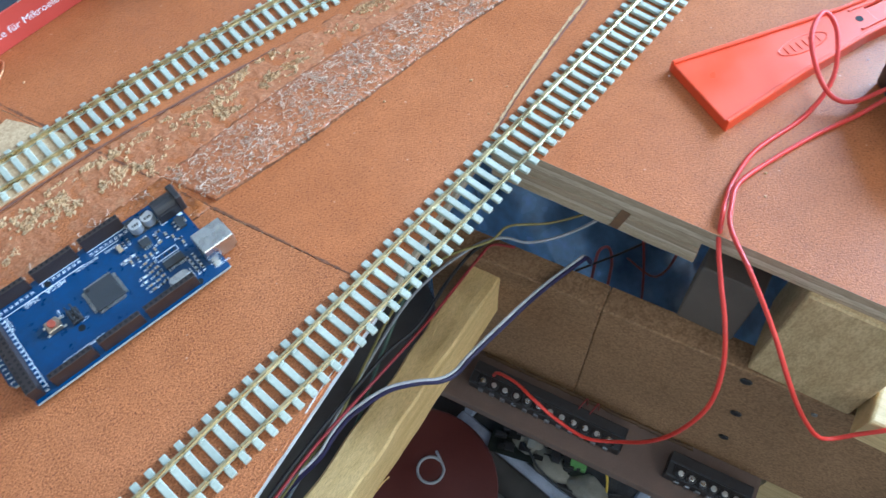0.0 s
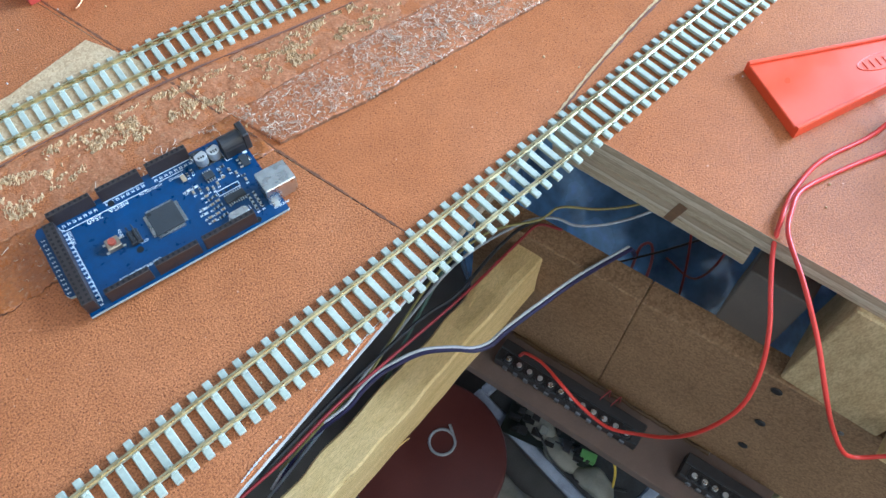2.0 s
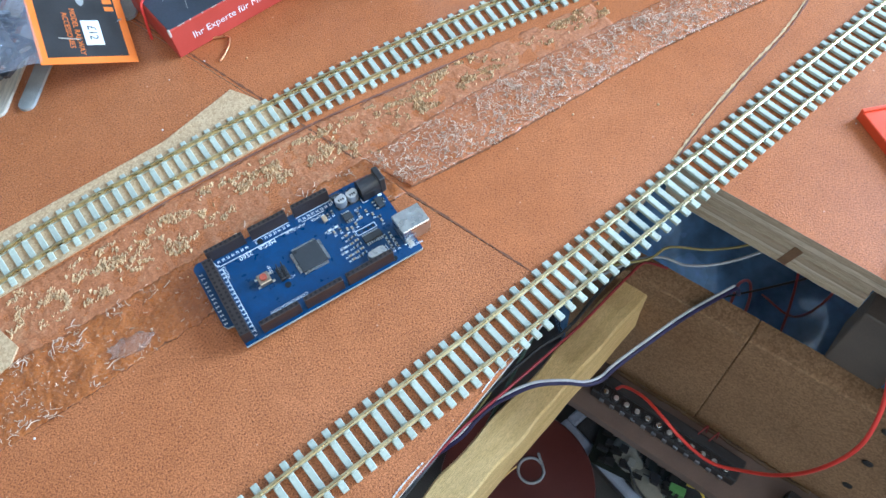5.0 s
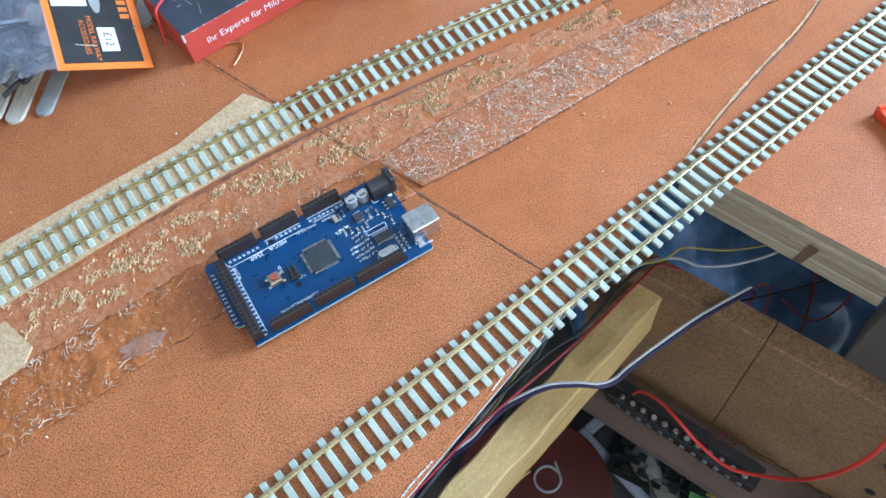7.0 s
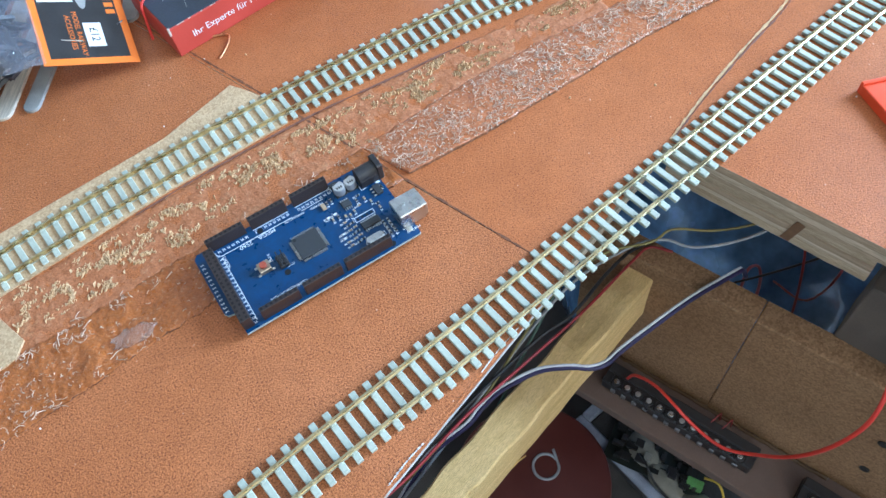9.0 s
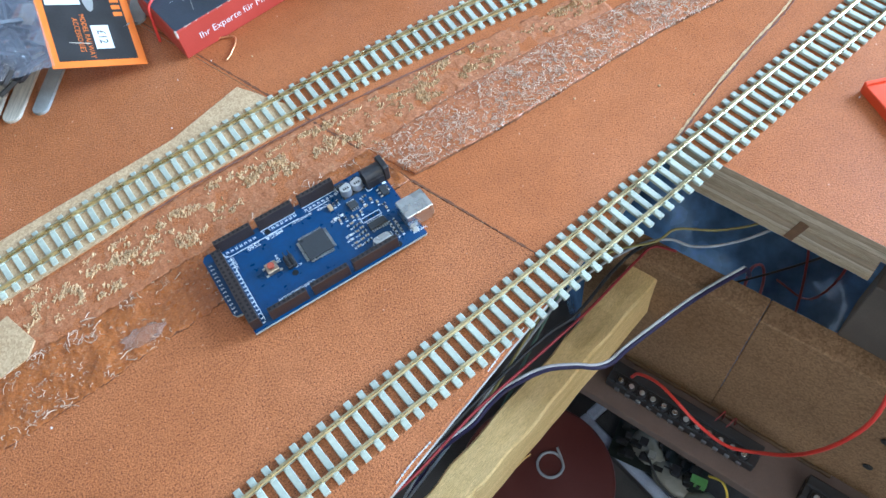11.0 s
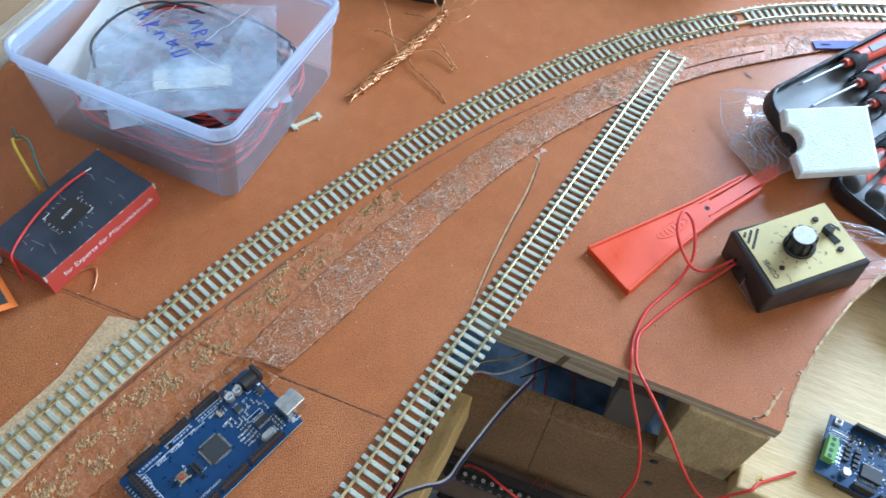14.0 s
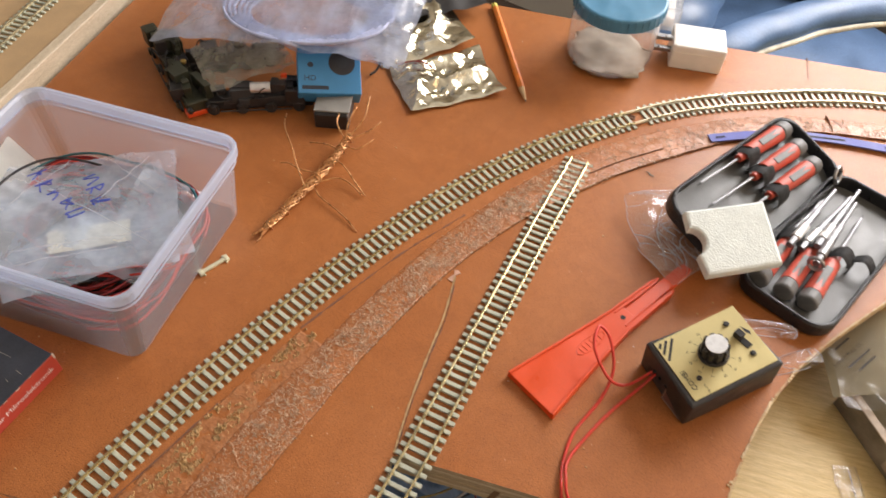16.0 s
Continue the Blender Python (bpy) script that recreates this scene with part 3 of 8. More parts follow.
# parts of the frame under the board
batten = thing("plywood_batten", "weathered plywood batten glued under the board end", "batten", HOLE)
for k, (z, h, out) in enumerate(((-0.0190, 0.0070, 0.0), (-0.0262, 0.0069, 0.0006), (-0.0330, 0.0065, 0.0002))):
    layer = box((0.118, 0.03 + out, 0.0001 + h), (0.056 + 0.0003 * k, 0.0165 - out / 2, z), 0.0004)
    bmesh.ops.subdivide_edges(layer, edges=[e for e in layer.edges if e.calc_length() > 0.1], cuts=40)
    for q in layer.verts:
        q.co.y += 0.0007 * noise.noise(Vector((q.co.x * 60, k * 5.0, 0))) if q.co.y < 0.005 else 0
    part("ply", layer, PLY_DARK if k % 2 else PLY_LIGHT, batten)
part("knot", crumple(box((0.005, 0.0006, 0.019), (0.071, 0.0012, -0.032), 0.0002, 0, tilt=(0, 14)), 0.0005, 200), surf("dark_resin_stain", (0.16, 0.085, 0.04), 0.7), batten, "dark resin stain")
panel = thing("crossbeam", "brown chipboard crossbeam panel under the layout", "beam", CROSS)
for s0, s1 in ((-0.04, 0.0800), (0.08025, 0.52)):
    part("panel", box((s1 - s0, 0.018, 0.15), ((s0 + s1) / 2, -0.004, -0.255), 0.0008), CHIP_BROWN, panel)
for s, z, r in ((0.1725, -0.117, 0.0035), (0.181, -0.165, 0.0035), (0.186, -0.21, 0.0033), (0.214, -0.122, 0.0018)):
    part("screw", rod(r, 0.0012, m=pose(s, -0.0128, z, 90, 0, 0), seg=14, bevel=0.0004), STEEL if r < 0.002 else DARK_PLASTIC, panel, "countersunk dark screw head")
bead_r, bead = random.Random(19), bmesh.new()
bead_pts = [Vector((0.004 + 0.004 * k, -0.0142 + bead_r.uniform(-0.0006, 0.0004), -0.2545 + bead_r.uniform(-0.0006, 0.0008))) for k in range(44)]
sweep(bead_pts, [(0.0017 * math.cos(k), 0.0013 * math.sin(k)) for k in (0, 1.05, 2.09, 3.14, 4.19, 5.24)], bead)
part("glue_bead", crumple(bead, 0.0009, 160, 3), surf("brown_old_glue", (0.10, 0.055, 0.022), 0.4), panel, "lumpy brown bead of old glue", smooth=True)
single("timber_post", box((0.058, 0.05, 0.093), (0.1975, 0.022, -0.105), 0.001), POST_WOOD, "pale rough timber post holding the board corner", "post", HOLE)
# the block's grey is darkened to paint in the shadow under the board
single("chipboard_block", box((0.034, 0.03, 0.06), (0.138, 0.024, -0.105), 0.0008), surf("shaded_grey_timber", (0.12, 0.097, 0.078), 0.8, vary=0.15), "grey timber block on the crossbeam, darkened as in shade", "block", HOLE)
single("chipboard_shelf", box((0.262, 0.0622, 0.012), (0.0965, -0.0263, -0.268), 0.0006), surf("dull_brown_board", (0.15, 0.10, 0.077), 0.8, vary=0.15), "narrow brown chipboard shelf for wiring", "shelf", CROSS)

BEAM_M = pose(0.2365, -0.0352, -0.12, 0, 0, 15.0)
beam = sweep([Vector((-0.522 + 0.52 * k / 90, 0, 0)) for k in range(91)], [(0.0108, -0.049), (0.0108, -0.030), (0.0108, -0.012), (0.0106, -0.0016), (0.0092, 0.0), (0.004, 0.0004), (-0.004, 0.0), (-0.0092, 0.0), (-0.0106, -0.0015), (-0.0108, -0.012), (-0.0108, -0.030), (-0.0108, -0.049)])
for q in beam.verts:
    ragged = 0.0021 if abs(q.co.z) < 0.003 else 0.0009
    q.co += Vector((0, noise.noise(q.co * 45), noise.noise(q.co * 60 + Vector((3, 1, 7))))) * ragged
rail_thing = thing("timber_rail", "rough-sawn yellow pine rail beneath the track", "rail", BEAM_M)
part("rail", beam, BEAM, rail_thing)
for x, y, z, n in ((-0.150, -0.0108, -0.048, 0.012), (-0.055, 0.0095, -0.001, 0.007), (-0.060, 0.004, 0.0, 0.006), (-0.19, -0.0105, -0.002, 0.009)):
    part("splinter", tube([(x, y, z), (x + n * 0.5, y * 1.06, z + 0.0014), (x + n, y * 1.16, z + 0.0006)], 0.0005, 5, 4), BEAM, rail_thing, "torn splinter")

desk_outline = [(0.2285, -0.0165), (0.2285, 0.55), (1.3, 0.55), (1.3, -0.0165)]
desk = thing("desk", "light oak veneer desk top beside the layout", "desk", HOLE)
part("desk_top", prism(desk_outline, -0.100, -0.075, bevel=0.002), DESK, desk)
for w in (0.06, 0.5):
    part("side_panel", box((1.0, 0.022, 0.72), (0.76, w, -0.82)), DESK, desk)
single("lower_shelf", box((1.6, 1.1, 0.02), (0.1, -0.1, -0.50)), surf("dark_shelf_board", (0.095, 0.09, 0.085), 0.8, scale=20, vary=0.35), "dark shelf board under the layout", "shelf", kind="structure")
for x, y in ((-0.66, -0.6), (0.86, -0.6), (-0.66, 0.4), (0.86, 0.4)):
    single("shelf_leg", box((0.04, 0.04, 0.3), (x, y, FLOOR_Z + 0.02)), BEAM, "square pine shelf leg", "leg", group="shelf legs", kind="structure")

# the neighbouring raised board with its planed edge strip
SIDE = pose(-0.05, 0.397, 0, 0, 0, math.degrees(math.atan(0.31)))
single("edge_strip", box((1.5, 0.0125, 0.03), (0.1, 0.0075, -0.014), 0.001), STRIP_WOOD, "pale planed softwood strip edging the fibreboard", "trim", SIDE, kind="structure")
single("fibreboard", box((1.5, 0.7, 0.026), (0.1, 0.366, -0.012), 0.001), FIBRE, "bare tan fibreboard layout panel", "board", SIDE, kind="structure")

BARE_WHITE = surf("bare_white_filler", (0.62, 0.60, 0.57), 0.8, scale=300, vary=0.3)
BARE_CHIP = surf("bare_pale_chip", (0.66, 0.50, 0.31), 0.8, scale=400, vary=0.25)

# scored and sawn lines in the paint
def ribbon(pts, width, z0, z1, step=8, jitter=0.0, seed=1):
    path, r = spline(pts, step), random.Random(seed)
    bm, rows = bmesh.new(), []
    for i, q in enumerate(path):
        d = (path[min(i + 1, len(path) - 1)] - path[max(i - 1, 0)]).normalized()
        n = Vector((-d.y, d.x, 0))
        h = width / 2 * (1 + jitter * (r.random() - 0.5) * 2)
        rows.append([bm.verts.new((*(q + n * h).xy, z1)), bm.verts.new((*(q - n * h).xy, z1)), bm.verts.new((*(q - n * h * 1.1).xy, z0)), bm.verts.new((*(q + n * h * 1.1).xy, z0))])
    for a, b in zip(rows, rows[1:]):
        for k in range(4):
            bm.faces.new((a[k], a[(k + 1) % 4], b[(k + 1) % 4], b[k]))
    bm.faces.new(rows[0][::-1])
    bm.faces.new(rows[-1])
    bmesh.ops.recalc_face_normals(bm, faces=bm.faces)
    return bm


def trim(name, bm, material, label):
    return single(name, bm, material, label, "mark", kind="structure")


trim("scored_line", ribbon([(-0.022, 0.1068), (0.026, 0.1105), (0.093, 0.1118), (0.146, 0.1085), (0.2, 0.1055)], 0.0010, -0.002, 0.0005, 10, 0.8, 3), PENCIL_LINE, "dark scored line along the track bed")
trim("scored_line", ribbon([(0.287, 0.0998), (0.33, 0.0925), (0.40, 0.0795), (0.47, 0.060)], 0.0011, -0.002, 0.0004, 10, 0.9, 5), PENCIL_LINE, "dark scored line along the track bed")
trim("saw_cut", ribbon([(0.2445, -0.0262), (0.282, -0.0125), (0.324, 0.0005), (0.365, 0.012), (0.405, 0.0275)], 0.0014, -0.002, 0.0006, 14, 0.5, 9), TORN, "ragged saw cut showing bare wood")
trim("saw_cut", ribbon([(0.2475, -0.0262), (0.284, -0.0135), (0.326, -0.0007), (0.367, 0.0106), (0.405, 0.0264)], 0.0006, -0.002, 0.0009, 14, 1.2, 19), PENCIL_LINE, "dark side of the saw cut")
trim("bed_crack", ribbon([(0.585, -0.0095), (0.616, -0.025), (0.640, -0.0395), (0.662, -0.0535)], 0.0005, -0.001, 0.0036, 10, 1.0, 29), PENCIL_LINE, "dark crack along the glued underlay")
trim("bed_crack", ribbon([(0.8175, -0.1745), (0.8065, -0.1815), (0.7955, -0.188)], 0.0009, -0.001, 0.0030, 8, 1.0, 31), SEAM_BROWN, "dark crack across the glued underlay")
trim("panel_joint", ribbon([(0.91, -0.126), (0.872, -0.139)], 0.0009, -0.001, 0.0003, 6, 0.5), SEAM_BROWN, "fine joint between painted panels")
trim("panel_joint", ribbon([(0.1467, -0.0584), (0.106, 0.058), (0.0644, 0.177), (-0.0178, 0.405)], 0.0010, -0.003, 0.0002, 60, 0.75, 11), SEAM_BROWN, "ragged brown joint between the painted panels")
for k, (f0, f1, w) in enumerate(((0.62, 0.66, 0.0005), (0.745, 0.79, 0.0005), (0.815, 0.83, 0.0004), (0.86, 0.885, 0.0005), (0.93, 0.96, 0.0004))):
    a, b = EDGE_A.lerp(EDGE_B, f0), EDGE_A.lerp(EDGE_B, f1)
    trim("chipped_edge", ribbon([(a.x - 0.0002, a.y - 0.0008), ((a.x + b.x) / 2, (a.y + b.y) / 2 - 0.0002), (b.x, b.y - 0.0008)], w, -0.002, 0.0006, 26, 1.0, 60 + k), BARE_WHITE, "white filler showing through the chipped board edge")
trim("chipped_edge", ribbon([(0.3095, -0.2265), (0.3140, -0.2302), (0.3210, -0.2338), (0.3330, -0.2336), (0.3470, -0.2342)], 0.0016, -0.001, 0.0006, 8, 0.95, 4), TORN, "chipped paint near the board corner")
trim("chipped_edge", ribbon([(0.3105, -0.2275), (0.3150, -0.2312), (0.3195, -0.2334)], 0.0010, -0.001, 0.0008, 8, 0.9, 14), SEAM_BROWN, "dark chip near the board corner")
for k, (x, y, n) in enumerate(((0.4810, -0.2462, 0.016), (0.4430, -0.2400, 0.018), (0.4130, -0.2384, 0.012), (0.3965, -0.2380, 0.014), (0.3660, -0.2374, 0.005))):
    trim("chipped_edge", ribbon([(x - n / 2, y + 0.0006), (x, y), (x + n / 2, y - 0.0004)], 0.0014, -0.0004, 0.0010, 8, 1.0, 40 + k), BARE_CHIP, "bare chip in the rounded board edge")
trim("worn_rim", ribbon([(0.33, -0.2455), (0.353, -0.2408), (0.40, -0.2382), (0.45, -0.2410), (0.50, -0.2512), (0.55, -0.2692), (0.611, -0.2948), (0.671, -0.3235)], 0.0014, -0.006, 0.0005, 16, 0.8, 6), CHIP_PALE, "worn bare rim of the rounded board edge")
trim("scuffed_paint", prism([(0.405 + 0.007 * math.cos(a * 0.7), 0.0285 + 0.0025 * math.sin(a * 0.7) + 0.002 * math.sin(a * 2.1)) for a in range(9)], -0.001, 0.0006), SMUDGE, "pale scuff of dried filler")

# bare chipboard let into the painted board beside the curved track
trim("chipboard_inlay", crumple(prism([(-0.40, 0.062), (-0.22, 0.118), (-0.15, 0.1355), (-0.06, 0.1437), (0.012, 0.149), (0.062, 0.1645), (0.068, 0.155), (0.074, 0.1440), (0.082, 0.1300), (0.078, 0.1155), (0.0, 0.1110), (-0.12, 0.0975), (-0.22, 0.0790), (-0.40, 0.03)], -0.002, 0.0011), 0.0006, 60), CHIP_PALE, "bare chipboard strip under the curved track")
trim("chipboard_inlay", crumple(prism([(-0.172, 0.0685), (-0.106, 0.0895), (-0.0975, 0.0665), (-0.104, 0.0585), (-0.164, 0.048)], -0.002, 0.0014), 0.0005, 80, 2), CHIP_PALE, "small bare chipboard patch in the painted board")


# ---------------------------------------------------------------- old track bed with dried glue
BED_LOW_L = [(-0.40, -0.006), (-0.25, 0.010), (-0.124, 0.0185), (-0.081, 0.0215), (-0.038, 0.0265), (0.05, 0.0335), (0.112, 0.0385)]
BED_UP_L = [(-0.40, 0.020), (-0.25, 0.042), (-0.116, 0.0585), (-0.076, 0.0600), (-0.021, 0.064), (0.05, 0.068), (0.104, 0.0715)]
BED_LOW_R = [(0.1165, 0.0395), (0.169, 0.0380), (0.213, 0.0395), (0.29, 0.0420), (0.36, 0.0385), (0.425, 0.0310), (0.496, 0.0130), (0.545, -0.0065), (0.595, -0.029), (0.64, -0.055), (0.681, -0.081), (0.72, -0.108), (0.755, -0.140), (0.784, -0.174), (0.815, -0.234), (0.85, -0.32)]
BED_UP_R = [(0.1040, 0.0715), (0.158, 0.0765), (0.208, 0.0785), (0.285, 0.0760), (0.36, 0.0715), (0.43, 0.0625), (0.51, 0.0450), (0.555, 0.0315), (0.597, 0.0160), (0.65, -0.0135), (0.70, -0.049), (0.74, -0.083), (0.775, -0.120), (0.80, -0.155), (0.838, -0.226), (0.875, -0.32)]


def bed_point(u, v, low, up):
    """A place on the strip: u along it, v across it, both 0 to 1."""
    k = u * (len(low) - 1)
    i = min(int(k), len(low) - 2)
    f = k - i
    a = Vector(low[i]).lerp(Vector(low[i + 1]), f)
    b = Vector(up[i]).lerp(Vector(up[i + 1]), f)
    return a.lerp(b, v)


def bed(low, up, thick, rough, nx, ny, seed, wedge=0.0, ragged=0.0012):
    """A strip of old underlay; wedge lets it thin out towards its upper side and its first end."""
    bm, rows = bmesh.new(), []
    low, up = [tuple(q.xy) for q in spline(low, 6)], [tuple(q.xy) for q in spline(up, 6)]
    for i in range(nx + 1):
        row = []
        for j in range(-1, ny + 2):
            v = min(max(j / ny, 0), 1)
            q = bed_point(i / nx, v, low, up)
            edge = ragged * (noise.noise(Vector((q.x * 160, seed, j // 3))) + 0.6 * noise.noise(Vector((q.x * 520, seed, 3))))
            q = q + Vector((0, edge if j in (-1, 0, ny, ny + 1) else 0))
            body = thick * (1 - wedge * max(0.0, (v - 0.55) / 0.45)) * (1 - wedge * max(0.0, 1 - i / nx / 0.02) * min(1.0, v * 3))
            z = -0.002 if j in (-1, ny + 1) else body + rough * (noise.noise(Vector((q.x * 90, q.y * 90, seed))) + 0.6 * noise.noise(Vector((q.x * 300, q.y * 300, seed))))
            row.append(bm.verts.new((q.x, q.y, z)))
        rows.append(row)
    for a, b in zip(rows, rows[1:]):
        for k in range(ny + 2):
            f = bm.faces.new((a[k], b[k], b[k + 1], a[k + 1]))
            f.material_index = 1 if k == 0 else 0
            f.smooth = k > 0
    bm.faces.new(rows[0])
    bm.faces.new(rows[-1][::-1])
    bmesh.ops.recalc_face_normals(bm, faces=bm.faces)
    return bm


BED_SIDE = surf("brown_cut_underlay", (0.25, 0.115, 0.055), 0.8, scale=200, vary=0.4)
single("track_bed", bed(BED_LOW_L, BED_UP_L, 0.0007, 0.0012, 300, 26, 3, 0.4, 0.002), [GLUE_BARE, SEAM_BROWN], "amber reddish bed with dried glue ridges", "track bed", kind="structure")
single("track_bed", bed(BED_LOW_R, BED_UP_R, 0.0022, 0.00045, 520, 22, 8, 0.85), [GLUE, BED_SIDE], "raised reddish underlay strip covered in dried glue", "track bed", kind="structure")


STRIP_UP_L = [(-0.40, 0.03), (-0.25, 0.066), (-0.116, 0.0985), (-0.076, 0.1015), (-0.021, 0.1062), (0.05, 0.1105), (0.0915, 0.1112)]
STRIP_UP_R = [(0.0922, 0.1112), (0.146, 0.1078), (0.2, 0.1048), (0.285, 0.0985)]
single("stripped_bed", bed(BED_UP_L, STRIP_UP_L, 0.00015, 0.00055, 300, 26, 5), [STRIPPED, STRIPPED], "ragged torn paint beside the old track bed", "track bed", kind="structure", smooth=True)
single("stripped_bed", bed(BED_UP_R[:4], STRIP_UP_R, 0.00015, 0.00055, 160, 20, 6), [STRIPPED, STRIPPED], "ragged torn paint beside the old track bed", "track bed", kind="structure", smooth=True)


def strands(count, low, up, u0, u1, spread, z, seed, lo=0.0015, hi=0.006, thick=0.00022, lean=None, clump=75, hard=0.3):
    """Curled threads and ridges of dried glue; lean gives the way most of them run."""
    r, bm = random.Random(seed), bmesh.new()
    ring = [(1, 0), (-0.5, 0.87), (-0.5, -0.87)]
    while count > 0:
        u, v = r.uniform(u0, u1), spread(r)
        q = bed_point(u, v, low, up)
        if noise.noise(Vector((q.x * clump, q.y * clump, seed))) < r.uniform(-0.35, hard):
            continue
        count -= 1
        a = r.uniform(0, 6.28) if lean is None else lean + r.gauss(0, 0.5) + r.choice((0, 3.14))
        size, t = r.uniform(lo, hi), thick * r.uniform(0.6, 1.7)
        p = Vector((q.x, q.y, z + r.uniform(0.0, 0.0006)))
        path, turn = [p.copy()], r.uniform(-1.1, 1.1)
        for k in range(5):
            a += turn * r.uniform(0.1, 1.2)
            p = p + Vector((math.cos(a), math.sin(a), 0)) * size / 5
            p.z = z + max(-0.0002, 0.0009 * math.sin(k * 1.2) * r.random())
            path.append(p)
        sweep(path, [(x * t, y * t * 0.8) for x, y in ring], bm, caps=False)
    return bm


def glue(bm, label):
    return single("glue_strands", bm, STRAND, label, "glue", kind="stuff", smooth=True)


glue(strands(1900, BED_LOW_R, BED_UP_R, 0.0, 0.42, lambda r: 0.03 + 0.9 * r.random(), 0.0026, 21, 0.0012, 0.0050, 0.00015, None, 45, 0.75), "milky curled strands of dried glue")
glue(strands(900, BED_LOW_R, BED_UP_R, 0.0, 0.40, lambda r: 0.03 + 0.9 * r.random(), 0.0024, 29, 0.0006, 0.0022, 0.00014), "milky specks and threads of dried glue")
glue(strands(1100, BED_LOW_R, BED_UP_R, 0.12, 0.50, lambda r: 0.1 + 0.75 * r.random(), 0.0026, 24, 0.0018, 0.0058, 0.00016, 1.9, 50, 0.5), "milky strands of dried glue lying across the bed")
glue(strands(2000, BED_LOW_R, BED_UP_R, 0.38, 1.0, lambda r: r.random(), 0.0025, 22, 0.0008, 0.0036, 0.0002), "milky specks of dried glue")
glue(strands(600, BED_LOW_R, BED_UP_R, 0.0, 0.5, lambda r: r.random(), 0.0022, 26, 0.0004, 0.0010, 0.00030, None, 60, 0.6), "small glossy lumps of dried glue")
glue(strands(420, BED_LOW_R, BED_UP_R, 0.0, 0.6, lambda r: 0.05 * r.random(), 0.0020, 27, 0.0005, 0.0014, 0.00032, None, 60, 0.6), "glossy lumps of dried glue along the bed side")
glue(strands(210, BED_LOW_L, BED_UP_L, 0.15, 0.97, lambda r: r.choice((0.03, 0.08, 0.14, 0.2, 0.78, 0.86, 0.92, 0.98)) + 0.08 * (r.random() - 0.5), 0.0014, 23, 0.002, 0.008, 0.00018, 0.35, 45, 0.4), "milky ridges of dried glue")
glue(strands(260, BED_LOW_L, BED_UP_L, 0.15, 0.97, lambda r: r.random(), 0.0013, 25, 0.0008, 0.0032, 0.00016, None, 45, 0.5), "milky specks of dried glue")
single("glue_blob", crumple(blob(0.0085, (-0.048, 0.0355, 0.0012), (1.35, 0.6, 0.12), 0.4, 200, 4), 0.0008, 300), clear("milky_glue", (0.72, 0.50, 0.38), 0.34, 0.2), "milky flat blob of dried glue", "glue", smooth=True)


def torn_patches(seed, amount=1.0, low=0.0):
    """Flakes of wood fibre where the old bed was pulled up."""
    r, bm = random.Random(seed), bmesh.new()
    areas = ((-0.15, 0.0, 0.070, 0.100, 2600), (0.0, 0.10, 0.077, 0.106, 2200), (0.10, 0.2, 0.082, 0.105, 1500), (0.2, 0.29, 0.085, 0.099, 700), (-0.35, -0.15, 0.03, 0.075, 700), (0.1, 0.115, 0.06, 0.085, 80))
    for x0, x1, y0, y1, count in areas:
        made = 0
        while made < count * amount:
            x, y = r.uniform(x0, x1), r.uniform(y0, y1)
            if noise.noise(Vector((x * 62, y * 120, 2.0))) + 0.8 * noise.noise(Vector((x * 210, y * 300, 5.0))) < 0.06 + 0.3 * r.random():
                made += 0.12
                continue
            made += 1
            s, a, way = r.uniform(0.0005, 0.0017), r.uniform(0, 3.14), r.gauss(1.15, 0.35)
            k = r.randint(3, 5)
            h = low or r.uniform(0.0003, 0.0013)
            base = []
            for i in range(k):
                along, across = s * 1.7 * math.cos(a + 6.28 * i / k) * r.uniform(0.6, 1.5), s * 0.55 * math.sin(a + 6.28 * i / k) * r.uniform(0.6, 1.4)
                base.append(bm.verts.new((x + along * math.cos(way) - across * math.sin(way), y + along * math.sin(way) + across * math.cos(way), -0.0005)))
            tip = bm.verts.new((x + r.uniform(-s, s) * 0.5, y + r.uniform(-s, s) * 0.5, h))
            for i in range(k):
                bm.faces.new((base[i], base[(i + 1) % k], tip))
    return bm


single("gouged_paint", torn_patches(33, 0.3, 0.00025), SEAM_BROWN, "dark gouges in the paint along the old bed", "debris", kind="stuff")
single("torn_fibre", torn_patches(31, 1.5), TORN, "torn pale wood fibre along the old bed", "debris", kind="stuff")


def crumbs(seed, count, material, name, label, lo=0.0003, hi=0.0009):
    r, bm = random.Random(seed), bmesh.new()
    for _ in range(count):
        while True:
            x, y = r.uniform(-0.3, 0.9), r.uniform(-0.25, 0.45)
            if (inside(x, y, left_outline) or inside(x, y, right_outline)):
                break
        bmesh.ops.create_icosphere(bm, subdivisions=1, radius=r.uniform(lo, hi), matrix=Matrix.Translation((x, y, 0.0003)))
    return single(name, bm, material, label, "debris", kind="stuff")


single("wire_snippet", tube([(0.6205, -0.0625, 0.0006), (0.6225, -0.0605, 0.0008), (0.6215, -0.0580, 0.0006), (0.6240, -0.0565, 0.0006), (0.6235, -0.0535, 0.0008)], 0.0004, 6, 5), GREEN_WIRE, "tiny curled grey wire snippet on the board", "wire", smooth=True)
single("wire_snippet", tube([(0.5115, -0.0015, 0.0006), (0.508, -0.002, 0.0006), (0.5035, -0.0035, 0.0006)], 0.0004, 6, 4), GREEN_WIRE, "tiny curled grey wire snippet on the board", "wire", smooth=True)
crumbs(41, 130, TORN, "wood_crumbs", "scattered pale crumbs of wood")
